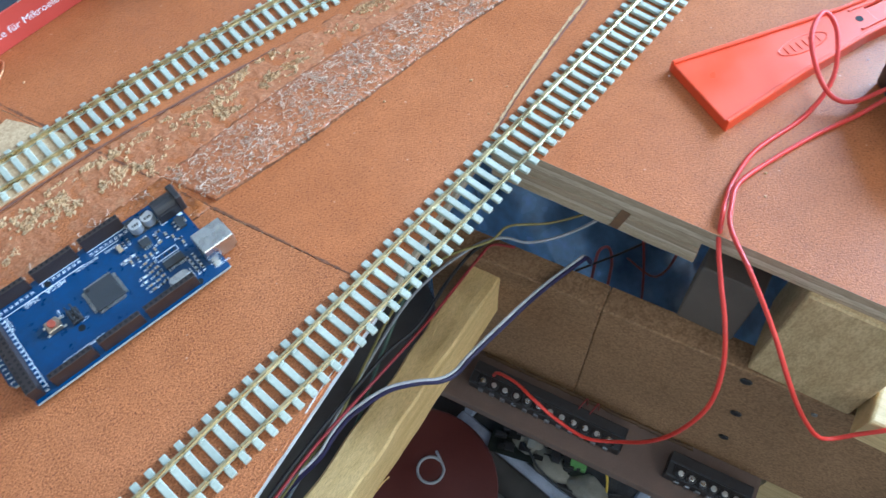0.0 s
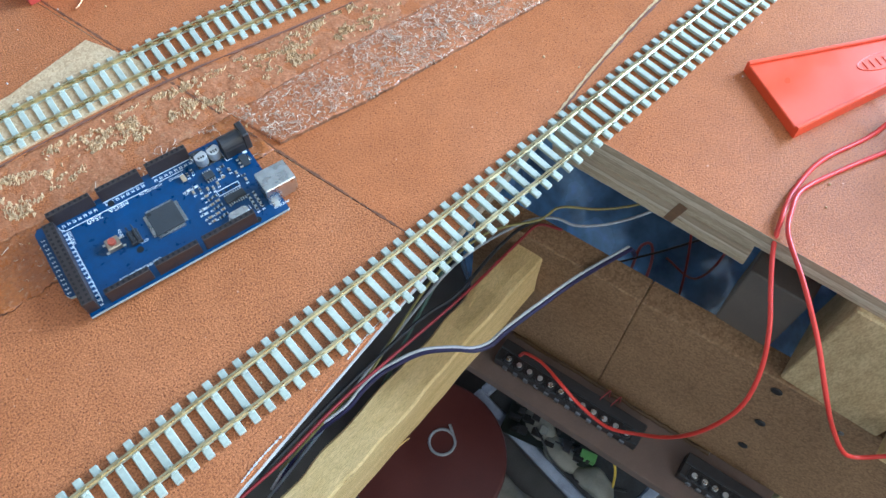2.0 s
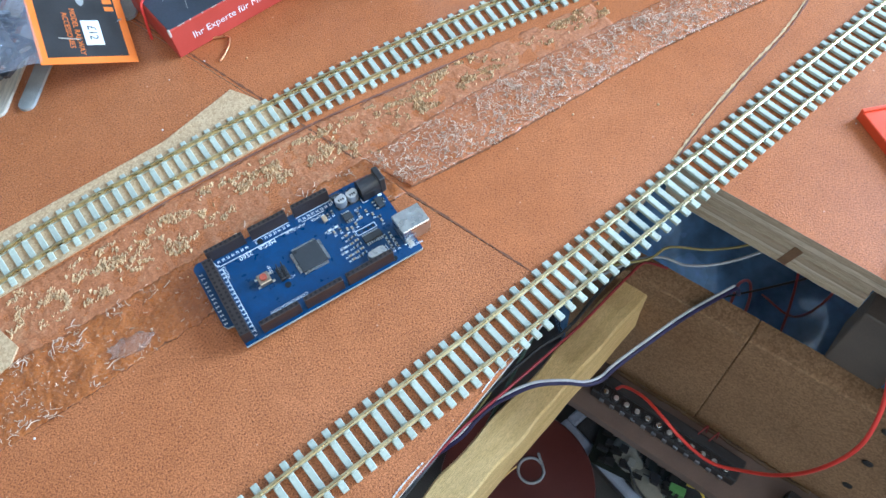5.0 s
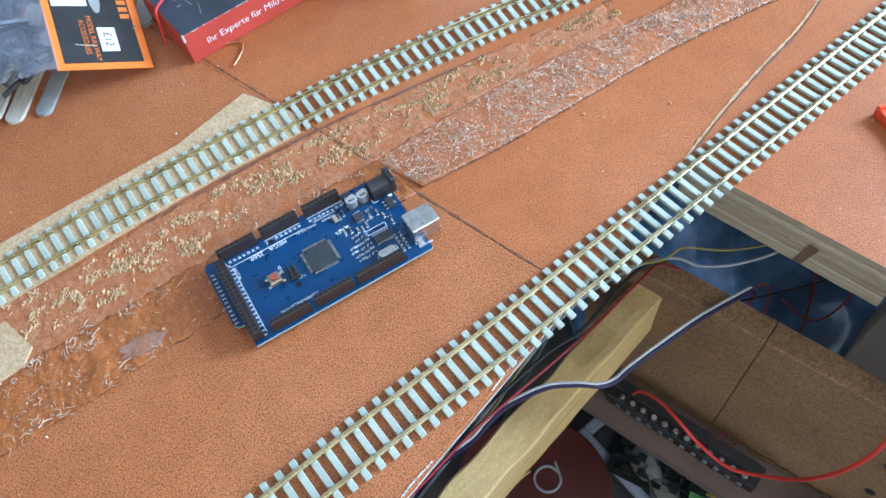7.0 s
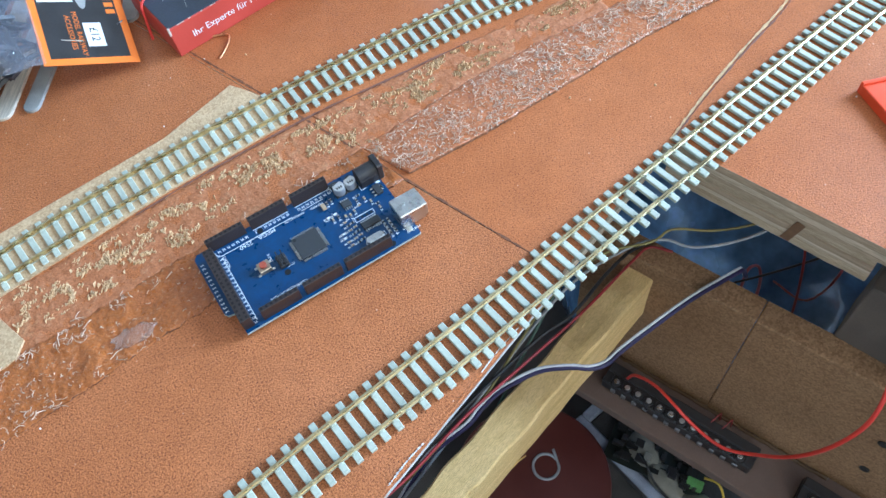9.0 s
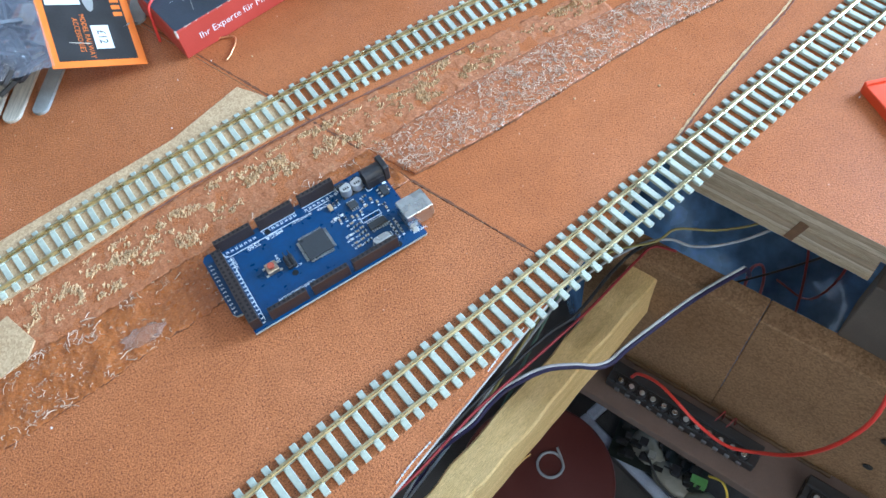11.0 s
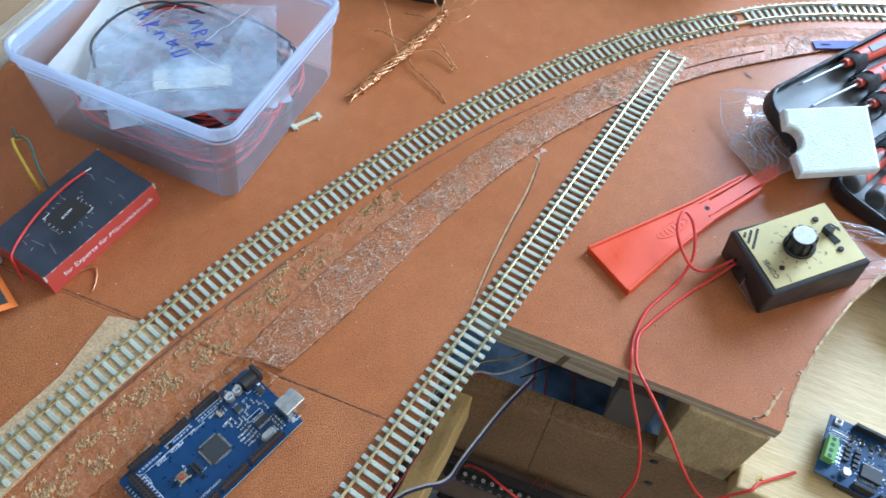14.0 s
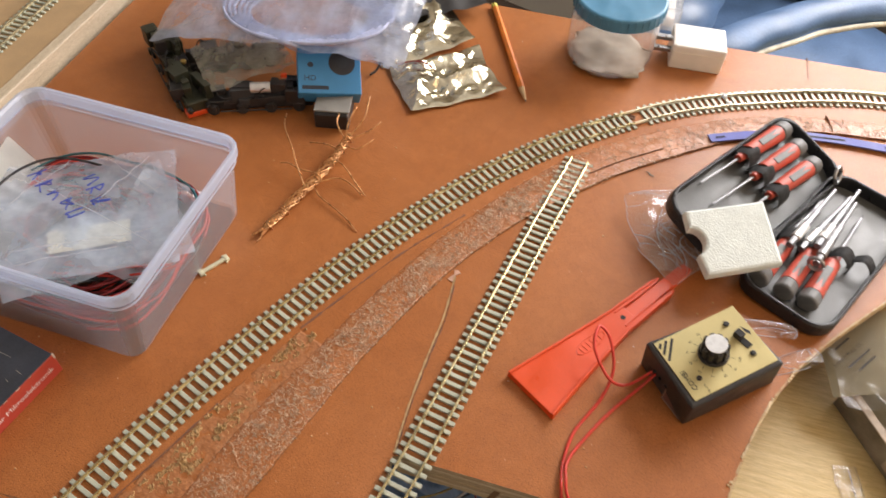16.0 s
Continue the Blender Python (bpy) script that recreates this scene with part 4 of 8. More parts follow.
crumbs(42, 45, WHITE_PLASTIC, "plaster_crumbs", "scattered white specks", 0.0002, 0.0006)


# ---------------------------------------------------------------- the blue microcontroller board
def header_strip(n, rows=1):
    """A black socket strip with its square holes, along x from 0."""
    bm = box((n * 0.00254, rows * 0.00254, 0.0085), (n * 0.00127, 0, 0), 0.00015)
    for r in range(rows):
        for k in range(n):
            box((0.0011, 0.0011, 0.0003), ((k + 0.5) * 0.00254, (r - (rows - 1) / 2) * 0.00254, 0.0084), bm=bm, mi=1)
    return bm


def smd(parent, x, y, w, h, t, material, turn=0, name="component"):
    return part(name, box((w, h, t), (x, y, 0.006), min(w, h, t) * 0.12, turn), material, parent)


def gull_chip(parent, x, y, w, h, t, pins, four=False, name="chip"):
    """A flat chip package with its rows of tinned legs."""
    c = part(name, box((w, h, t), (x, y, 0.0063), 0.0002), CHIP_GREY, parent)
    bm = bmesh.new()
    for k in range(pins):
        q = (k + 0.5) / pins - 0.5
        for s in (-1, 1):
            box((w / pins * 0.5, 0.0015, 0.0007), (x + q * w * 0.94, y + s * (h / 2 + 0.0007), 0.006), bm=bm)
            if four:
                box((0.0015, h / pins * 0.5, 0.0007), (x + s * (w / 2 + 0.0007), y + q * h * 0.94, 0.006), bm=bm)
    part("legs", bm, TIN, c)
    return c


mega = thing("microcontroller_board", "blue circuit board with black sockets lying on the painted board", "circuit board", Matrix.Translation((0, 0.0005, -0.0015)) @ Matrix.Diagonal((1.045, 1.075, 1.0, 1.0)))
SOCKET_BODY = surf("brown_black_socket_plastic", (0.030, 0.020, 0.018), 0.40, scale=120, vary=0.2)
pcb_outline = [(0, 0), (0.0956, 0), (0.0962, 0.0006), (0.0962, 0.0529), (0.0956, 0.0535), (-0.0036, 0.0535), (-0.0054, 0.0512), (-0.0050, 0.0158), (-0.0037, 0.0136), (0, 0.0130)]
part("board", prism(pcb_outline, 0.0044, 0.006, mi_side=1), [PCB_BLUE, PCB_SIDE], mega)
NEAR_ROW, FAR_ROW = ((0.0101, 8), (0.0331, 8), (0.0556, 10)), ((0.0034, 8), (0.0268, 8), (0.0508, 8))
for row, y in ((NEAR_ROW, 0.0027), (FAR_ROW, 0.0517)):
    for x, n in row:
        s = part("socket_strip", header_strip(n), [SOCKET_BODY, SOCKET], mega)
        s.location = (x, y, 0.006)
s = part("double_socket_strip", header_strip(18, 2), [SOCKET_BODY, SOCKET], mega)
s.matrix_basis = pose(0.0025, 0.0018, 0.006, 0, 0, 90)
pins = bmesh.new()
for row, y in ((NEAR_ROW, 0.0027), (FAR_ROW, 0.0517)):
    for x, n in row:
        for k in range(n):
            rod(0.0004, 0.0029, (x + (k + 0.5) * 0.00254, y, 0.0015), 5, pins)
for k in range(18):
    rod(0.0004, 0.0029, (0.0012, 0.0018 + (k + 0.5) * 0.00254, 0.0015), 5, pins)
part("solder_pins", pins, TIN, mega)
gull_chip(mega, 0.0469, 0.0262, 0.0138, 0.0134, 0.0012, 25, True, "main_chip")
part("index_dot", rod(0.0009, 0.00006, (0.0415, 0.0315, 0.00746), 16), SOCKET, mega)
gull_chip(mega, 0.0785, 0.0190, 0.0098, 0.0039, 0.0014, 8, name="usb_chip")
gull_chip(mega, 0.0737, 0.0360, 0.0049, 0.0039, 0.0014, 4, name="small_chip")
usb = part("usb_socket", box((0.0152, 0.0119, 0.0108), (0.0974, 0.0123, 0.006), 0.0004), TIN, mega, "bright tinned socket")
part("opening", box((0.0004, 0.0085, 0.0078), (0.1050, 0.0123, 0.0075)), SOCKET, usb)
jack = bmesh.new()
box((0.0105, 0.009, 0.0060), (0.0905, 0.0440, 0.006), 0.0004, bm=jack)
rod(0.0044, 0.0105, m=pose(0.0853, 0.0440, 0.0118, 0, 90, 0), seg=20, bm=jack)
box((0.0034, 0.0095, 0.0112), (0.0972, 0.0440, 0.006), 0.0006, bm=jack)
part("power_socket", jack, BLACK_PLASTIC, mega, "black barrel power socket")
for x in (0.0748, 0.0813):
    c = part("capacitor", rod(0.0031, 0.0052, (x, 0.0446, 0.0065), 20, bevel=0.0003), ALU, mega, "silver can capacitor")
    part("base", box((0.0064, 0.0064, 0.0008), (x, 0.0446, 0.006), 0.0004), BLACK_PLASTIC, c)
    part("mark", prism([(x + 0.0028 * math.cos(radians(a)), 0.0446 + 0.0028 * math.sin(radians(a))) for a in range(60, 151, 15)], 0.0117, 0.0119), BLACK_PLASTIC, c)
    for k in range(3):
        part("print_mark", box((0.0007, 0.0013, 0.0001), (x - 0.0012 + 0.0012 * k, 0.0436, 0.0117)), SOCKET, c)
crystal = bmesh.new()
oval = [(0.0783 + 0.0022 * math.cos(radians(a)), 0.0090 + 0.0021 * math.sin(radians(a))) for a in range(-90, 91, 18)] + [(0.0728 + 0.0022 * math.cos(radians(a)), 0.0090 + 0.0021 * math.sin(radians(a))) for a in range(90, 271, 18)]
prism(oval, 0.006, 0.0094, crystal, bevel=0.0005)
crystal_can = part("crystal", crystal, TIN, mega, "tinned oval crystal can")
part("rim", prism([(0.0755 + (x - 0.0755) * 1.07, 0.0090 + (y - 0.0090) * 1.14) for x, y in oval], 0.006, 0.0064), TIN, crystal_can)
reg = part("regulator", box((0.0064, 0.0036, 0.0017), (0.0915, 0.0345, 0.006), 0.0002, 90), CHIP_GREY, mega)
part("tab", box((0.0012, 0.0034, 0.0006), (0.0941, 0.0352, 0.006), 0.0001), TIN, reg)
for k in range(3):
    part("leg", box((0.0016, 0.0008, 0.0006), (0.0890, 0.0322 + 0.0023 * k, 0.006), 0.0001), TIN, reg)
diode = part("diode", box((0.0042, 0.0026, 0.0020), (0.0735, 0.0500, 0.006), 0.0003), CHIP_GREY, mega)
for k in (-1, 1):
    part("solder_end", box((0.0012, 0.0022, 0.0006), (0.0735 + 0.0026 * k, 0.0500, 0.006), 0.0001), TIN, diode)
button = part("reset_button", box((0.0062, 0.0060, 0.0032), (0.0222, 0.0264, 0.006), 0.0004), surf("brassy_button_case", (0.44, 0.36, 0.27), 0.35, 0.8), mega, "square brassy reset button")
part("cap", rod(0.0018, 0.0014, (0.0222, 0.0264, 0.0092), 16, bevel=0.0002), RED_BUTTON, button, "red round push cap")
for x, y in ((0.0185, 0.0240), (0.0185, 0.0288), (0.0259, 0.0240), (0.0259, 0.0288)):
    part("foot", box((0.0016, 0.0011, 0.0007), (x, y, 0.006), 0.0001), TIN, button)
for k in range(3):
    for q in (0, 1):
        x, y = 0.0302 + q * 0.00254, 0.0222 + k * 0.00254
        pin = part("pin", box((0.0024, 0.0024, 0.0024), (x, y, 0.006), 0.0003), BLACK_PLASTIC, mega)
        part("tip", box((0.0006, 0.0006, 0.0050), (x, y, 0.0084), 0.0001), CHIP_GREY, pin)
r = random.Random(5)
# small parts in their rows: x, y, turn, look
SMALL = [(0.0678 + 0.0006 * (k % 2), 0.0268 - 0.0028 * k, 0, (TAN_PART, CHIP_GREY)[k % 2]) for k in range(6)] + [(0.0708, 0.0245 - 0.0028 * k, 0, (CHIP_GREY, TAN_PART)[k % 2]) for k in range(5)] + [
    (0.0622, 0.0341, 0, SILK), (0.0660, 0.0341, 0, SILK), (0.0637, 0.0318, 90, TAN_PART), (0.0668, 0.0316, 90, CHIP_GREY), (0.0640, 0.0210, 0, SILK), (0.0633, 0.0184, 0, SILK),
    (0.0641, 0.0155, 0, TAN_PART), (0.0646, 0.0130, 0, TAN_PART), (0.0657, 0.0422, 90, CHIP_GREY), (0.0682, 0.0428, 90, CHIP_GREY), (0.0700, 0.0298, 90, TAN_PART), (0.0724, 0.0290, 90, TAN_PART), (0.0752, 0.0302, 90, TAN_PART),
    (0.0792, 0.0352, 90, CHIP_GREY), (0.0812, 0.0375, 0, CHIP_GREY), (0.0832, 0.0340, 90, TAN_PART), (0.0790, 0.0318, 0, TAN_PART), (0.0852, 0.0305, 90, TAN_PART), (0.0872, 0.0275, 0, CHIP_GREY), (0.0872, 0.0248, 90, TAN_PART)]
for q in range(2):
    for k in range(4):
        SMALL.append((0.0838 + q * 0.0027, 0.0082 + k * 0.0025, 90, CHIP_GREY))
for x, y, turn, look_of in SMALL:
    c = smd(mega, x, y, 0.0016, 0.0010, 0.0007, look_of, turn)
    ends = bmesh.new()
    for k in (-1, 1):
        dx, dy = (0.00085 * k, 0) if turn == 0 else (0, 0.00085 * k)
        box((0.0005, 0.0011, 0.00075), (x + dx, y + dy, 0.006), 0, turn, bm=ends)
    part("solder_end", ends, TIN, c)
smd(mega, 0.0632, 0.0412, 0.0022, 0.0034, 0.0017, TAN_PART)
for k in range(4):
    part("plated_hole", rod(0.0006, 0.00016, (0.0741 + k * 0.0026, 0.0249, 0.006), 12), SOCKET, mega)
for x, y in ((0.0297, 0.0478), (0.0308, 0.0183), (0.0813, 0.0026)):
    part("mounting_hole", rod(0.0016, 0.0002, (x, y, 0.006), 18), SOCKET, mega)
part("solder_ring", rod(0.0017, 0.0003, (0.0925, 0.0052, 0.006), 18, bevel=0.0001), TIN, mega)

silk = bmesh.new()
FLIP = lambda x, y, a=180: pose(x, y, 0.00612, 0, 0, a)


def tick(x, y, w=0.0016, h=0.0011, lean=0):
    """A label too small to read: two uprights and a cross stroke."""
    box((0.00032, h, 0.00012), (x - w * 0.32, y, 0.00602), 0, lean, bm=silk)
    box((0.00032, h * 0.9, 0.00012), (x + w * 0.32, y, 0.00602), 0, lean + 8, bm=silk)
    box((w * 0.7, 0.0003, 0.00012), (x, y + r.uniform(-0.3, 0.3) * h, 0.00602), 0, r.uniform(-20, 20), bm=silk)


for text, size, x, y, a in (("MEGA", 0.0036, 0.0318, 0.0444, 180), ("2560", 0.0036, 0.0202, 0.0442, 180), ("COMMUNICATION", 0.0023, 0.0270, 0.0093, 180), ("DIGITAL", 0.0022, 0.0078, 0.0405, -90),
                            ("RESET", 0.0019, 0.0268, 0.0305, -90), ("ICSP", 0.0019, 0.0342, 0.0213, 180), ("ANALOG IN", 0.0021, 0.0480, 0.0447, 180), ("POWER", 0.0021, 0.0605, 0.0444, 180), ("MADE IN", 0.0019, 0.0942, 0.0038, 180),
                            ("CHINA", 0.0019, 0.0925, 0.0064, 180), ("RX", 0.0016, 0.0626, 0.0216, 180), ("TX", 0.0016, 0.0620, 0.0190, 180), ("ON", 0.0016, 0.0612, 0.0330, 180), ("L", 0.0016, 0.0648, 0.0352, 180)):
    words(text, size, FLIP(x, y, a), silk)
for x0, n in NEAR_ROW:
    for k in range(n):
        if x0 < 0.02 or (x0 < 0.04 and k < 2):
            tick(x0 + (k + 0.5) * 0.00254, 0.0052, 0.0014, 0.0014)
for x0, n in FAR_ROW:
    for k in range(n):
        tick(x0 + (k + 0.5) * 0.00254, 0.0484 if x0 < 0.05 else 0.0479, 0.0015, 0.0017)
for k in range(18):
    tick(0.0061, 0.0031 + k * 0.00254, 0.0015, 0.0012, 10)
    if 4 < k < 18:
        tick(-0.0033, 0.0031 + k * 0.00254, 0.0020, 0.0011, 10)
for w, h, x, y in ((0.0003, 0.0405, 0.0071, 0.0243), (0.0400, 0.0003, 0.0270, 0.0456), (0.0200, 0.0003, 0.0200, 0.0066), (0.0200, 0.0003, 0.0368, 0.0500), (0.0200, 0.0003, 0.0610, 0.0500), (0.0125, 0.0003, 0.0590, 0.0463), (0.0003, 0.0026, 0.0713, 0.0490),
                   (0.0108, 0.0003, 0.0780, 0.0263), (0.0108, 0.0003, 0.0780, 0.0235), (0.0003, 0.0030, 0.0726, 0.0249), (0.0003, 0.0030, 0.0834, 0.0249),
                   (0.0003, 0.0095, 0.0845, 0.0440), (0.003, 0.0003, 0.0860, 0.0392), (0.0118, 0.0003, 0.0757, 0.0062), (0.0003, 0.0056, 0.0815, 0.0090)):
    box((w, h, 0.00012), (x, y, 0.00602), bm=silk)
box((0.0034, 0.0003, 0.00012), (0.0056, 0.0470, 0.00602), 0, 130, bm=silk)
for x, y, turn, look_of in SMALL:
    if turn:
        tick(x - 0.0002, y - 0.0020, 0.0014, 0.0010)
    elif x < 0.07 or y > 0.03:
        tick(x - 0.0022, y, 0.0013, 0.0011)
box((0.0022, 0.0018, 0.00014), (0.0940, 0.0392, 0.00602), bm=silk)
part("silkscreen", silk, SILK, mega, "white printed lettering")

# ---------------------------------------------------------------- red re-railing ramp
AX = math.degrees(math.atan2(-0.0465, 0.173))
ramp_m = pose(0.3415, -0.0838, 0, 0, 0, AX)
ramp_thing = thing("rerailing_ramp", "bright red plastic re-railing ramp lying on the board", "ramp", ramp_m)
plate = [(0, -0.0242), (0.055, -0.0162), (0.105, -0.0108), (0.118, -0.0095), (0.118, 0.0118), (0.105, 0.0124), (0.055, 0.0175), (0, 0.0238)]
part("plate", prism(plate, 0.0, 0.0062, bevel=0.0006), RED_PLASTIC, ramp_thing)
for sgn, pts in ((1, [(0.0, 0.0232), (0.055, 0.0170), (0.105, 0.0118), (0.158, 0.0098)]), (-1, [(0.0, -0.0236), (0.055, -0.0156), (0.105, -0.0104), (0.160, -0.0092)])):
    line = [Vector((x, y, 0.0)) for x, y in pts]
    part("side_lip", sweep(line, [(-0.0011, 0), (0.0011, 0), (0.0011, 0.0074), (0.0006, 0.0079), (-0.0006, 0.0079), (-0.0011, 0.0074)]), RED_PLASTIC, ramp_thing)
part("tongue", prism([(0.117, -0.0052), (0.19, -0.0052), (0.196, -0.004), (0.196, 0.0048), (0.19, 0.006), (0.117, 0.006)], 0.0, 0.0058, bevel=0.0006), RED_PLASTIC, ramp_thing)
for y0, y1 in ((0.0068, 0.0104), (-0.0098, -0.0062)):
    part("finger", prism([(0.117, y0), (0.161, y0), (0.166, y0 + 0.001), (0.166, y1 - 0.0006), (0.161, y1), (0.117, y1)], 0.0, 0.0062, bevel=0.0005), RED_PLASTIC, ramp_thing)
    part("slot_floor", prism([(0.128, 0.006 if y0 > 0 else -0.0062), (0.15, 0.006 if y0 > 0 else -0.0062), (0.15, 0.0068 if y0 > 0 else -0.0052), (0.128, 0.0068 if y0 > 0 else -0.0052)], 0.0, 0.001), SOCKET, ramp_thing)
part("guide_rib", tube([(0.105, -0.006, 0.0064), (0.120, -0.0056, 0.0064), (0.145, -0.0052, 0.0064)], 0.0009, 6), RED_PLASTIC, ramp_thing)
part("guide_rib", tube([(0.108, 0.0085, 0.0064), (0.130, 0.0075, 0.0064), (0.152, 0.0068, 0.0064)], 0.0007, 6), RED_PLASTIC, ramp_thing)
part("hole", rod(0.0022, 0.0004, (0.1095, 0.001, 0.0060), 20), SOCKET, ramp_thing)
em = bmesh.new()
loop = [(0.070 + 0.016 * math.cos(a), 0.001 + 0.0052 * math.sin(a), 0.0063) for a in [k * 0.5236 for k in range(13)]]
tube(loop, 0.00035, 5, 3, em)
for k in range(6):
    box((0.0012, 0.0052, 0.0006), (0.059 + k * 0.0042, 0.001, 0.006), 0.0001, bm=em)
part("embossed_badge", em, RED_PLASTIC, ramp_thing, "raised oval badge")

# ---------------------------------------------------------------- black train controller
top_q = [(0.3835, -0.1905, 0.0345), (0.4500, -0.2315, 0.0482), (0.4755, -0.1825, 0.0470), (0.4165, -0.1388, 0.0333)]
low_q = [(0.3885, -0.1905, 0.0), (0.4665, -0.2360, 0.0), (0.4905, -0.1890, 0.0), (0.4195, -0.1412, 0.0)]
ctl = thing("train_controller", "black train speed controller with gold face plate", "controller")
bm = bmesh.new()
tv, lv = [bm.verts.new(p) for p in top_q], [bm.verts.new(p) for p in low_q]
bm.faces.new(tv)
bm.faces.new(lv[::-1])
for k in range(4):
    bm.faces.new((tv[k], lv[k], lv[(k + 1) % 4], tv[(k + 1) % 4]))
bmesh.ops.recalc_face_normals(bm, faces=bm.faces)
bmesh.ops.bevel(bm, geom=list(bm.edges), offset=0.0022, segments=2, affect="EDGES", profile=0.5)
part("case", bm, DARK_PLASTIC, ctl, "black ribbed plastic case")
o = Vector(top_q[0])
ex, ey = (Vector(top_q[1]) - o).normalized(), (Vector(top_q[3]) - o).normalized()
ez = ex.cross(ey).normalized()
ey = ez.cross(ex)
FACE = Matrix(((ex.x, ey.x, ez.x, o.x), (ex.y, ey.y, ez.y, o.y), (ex.z, ey.z, ez.z, o.z), (0, 0, 0, 1)))
W, D = (Vector(top_q[1]) - o).length, (Vector(top_q[3]) - o).length


def on_face(name, bm, material, parent=None, label=""):
    bm.transform(FACE)
    return part(name, bm, material, parent or ctl, label)


plate_o = on_face("face_plate", box((W - 0.008, D - 0.008, 0.0008), (W / 2 + 0.001, D / 2, 0.0), 0.0002), GOLD_PLATE, label="pale gold printed plate")
# silver cap with the window's whitish reflection put into its colour
KNOB_TOP = surf("pale_disc_with_window_sheen", (0.74, 0.77, 0.80), 0.3, 0.0, scale=200, vary=0.06)
KX, KY = 0.0385, 0.0295
bm = rod(0.0115, 0.003, (KX, KY, 0.0008), 28, bevel=0.0006)
rod(0.0089, 0.0138, (KX, KY, 0.0025), 28, bm, r2=0.0082, bevel=0.0006)
knob = on_face("knob", bm, BLACK_PLASTIC, label="ribbed black knob with silver top")
for k in range(10):
    a = k * 6.2832 / 10
    on_face("rib", box((0.0022, 0.0034, 0.0125), (KX + 0.0089 * math.cos(a), KY + 0.0089 * math.sin(a), 0.003), 0.0004, math.degrees(a)), BLACK_PLASTIC, knob)
on_face("knob_cap", rod(0.0080, 0.0008, (KX, KY, 0.0162), 28, bevel=0.0002), KNOB_TOP, knob, "brushed silver disc")
bm = box((0.0052, 0.0145, 0.0008), (0.0640, 0.0290, 0.0008), 0.0002, 12)
sw = on_face("slide_switch", bm, SOCKET)
on_face("switch_toggle", box((0.0055, 0.0066, 0.0062), (0.0632, 0.0330, 0.0012), 0.0004, 12), BLACK_PLASTIC, sw)
for x, y in ((0.0618, 0.0460), (0.0640, 0.0165)):
    on_face("screw", rod(0.0023, 0.0016, (x, y, 0.0008), 16, bevel=0.0007), DARK_PLASTIC, label="domed dark screw")
on_face("track_lamp", rod(0.0021, 0.0010, (0.0178, 0.0176, 0.0008), 16, bevel=0.0003), surf("dark_brown_lens", (0.030, 0.016, 0.012), 0.25), label="dark brown round lamp lens")
def printed(bm, name="printing"):
    on_face(name, bm, BLACK_PLASTIC, plate_o)


for x, y, h in ((0.0133, 0.0471, 0.0195), (0.0105, 0.0502, 0.0125), (0.0080, 0.0530, 0.0050)):
    printed(box((0.0020, h, 0.0001), (x, y, 0.0008), 0, -40), "printed_stripe")
title = words("COMBI", 0.0056, pose(0.0105, 0.0195, 0.00092, 0, 0, 92))
words("COMBI", 0.0056, pose(0.01075, 0.0195, 0.00095, 0, 0, 92), title)
printed(title, "printed_word")
printed(words("TRACK", 0.0025, pose(0.0185, 0.0085, 0.00092, 0, 0, 92)), "printed_word")
for k, text in enumerate(("OFF", "10", "20", "30", "40", "50", "60", "70", "80")):
    a = radians(-42 - k * 28.5)
    printed(words(text, 0.0025, pose(KX + 0.0190 * math.cos(a), KY + 0.0190 * math.sin(a), 0.00092, 0, 0, math.degrees(a) + 90)), "printed_number")
    printed(box((0.0032, 0.0003, 0.0001), (KX + 0.0142 * math.cos(a), KY + 0.0142 * math.sin(a), 0.0008), 0, math.degrees(a)), "scale_line")
for k in range(3):
    printed(box((0.0075 - k * 0.001, 0.0008, 0.0001), (0.0715, 0.036 - 0.0016 * k, 0.0008), 0, -60), "printed_bar")
# sockets in the short end that faces the ramp
end_o = Vector(low_q[0]).lerp(Vector(low_q[3]), 0.5)
bm = box((0.0014, 0.032, 0.010), (0, 0.004, 0.009), 0.0003)
box((0.003, 0.006, 0.005), (0, -0.011, 0.021), 0.0003, bm=bm)
for k in range(3):
    rod(0.0016, 0.005, m=pose(-0.004, 0.012 - 0.007 * k, 0.017, 0, 90, 0), seg=12, bm=bm)
bm.transform(pose(end_o.x - 0.0006, end_o.y + 0.0004, 0, 0, 3, math.degrees(math.atan2(-0.0455, 0.078)) + 2))
part("terminal_recess", bm, BLACK_PLASTIC, ctl)
bm = box((0.0008, 0.021, 0.014), (-0.001, -0.014, 0.002), 0.0002)
bm.transform(pose(end_o.x - 0.0006, end_o.y + 0.0004, 0, 0, 3, math.degrees(math.atan2(-0.0455, 0.078)) + 2))
part("rating_label", bm, surf("dull_maroon_label", (0.15, 0.075, 0.06), 0.45), ctl, "small dull maroon label")
bm = bmesh.new()
for y, z, w, h in ((-0.014, 0.0155, 0.021, 0.0006), (-0.014, 0.0022, 0.021, 0.0006), (-0.0242, 0.009, 0.0006, 0.0135), (-0.0038, 0.009, 0.0006, 0.0135)):
    box((0.0006, w, h), (-0.0016, y, z - h / 2), bm=bm)
bm.transform(pose(end_o.x - 0.0006, end_o.y + 0.0004, 0, 0, 3, math.degrees(math.atan2(-0.0455, 0.078)) + 2))
part("label_border", bm, surf("worn_pale_print", (0.34, 0.24, 0.20), 0.5), ctl)

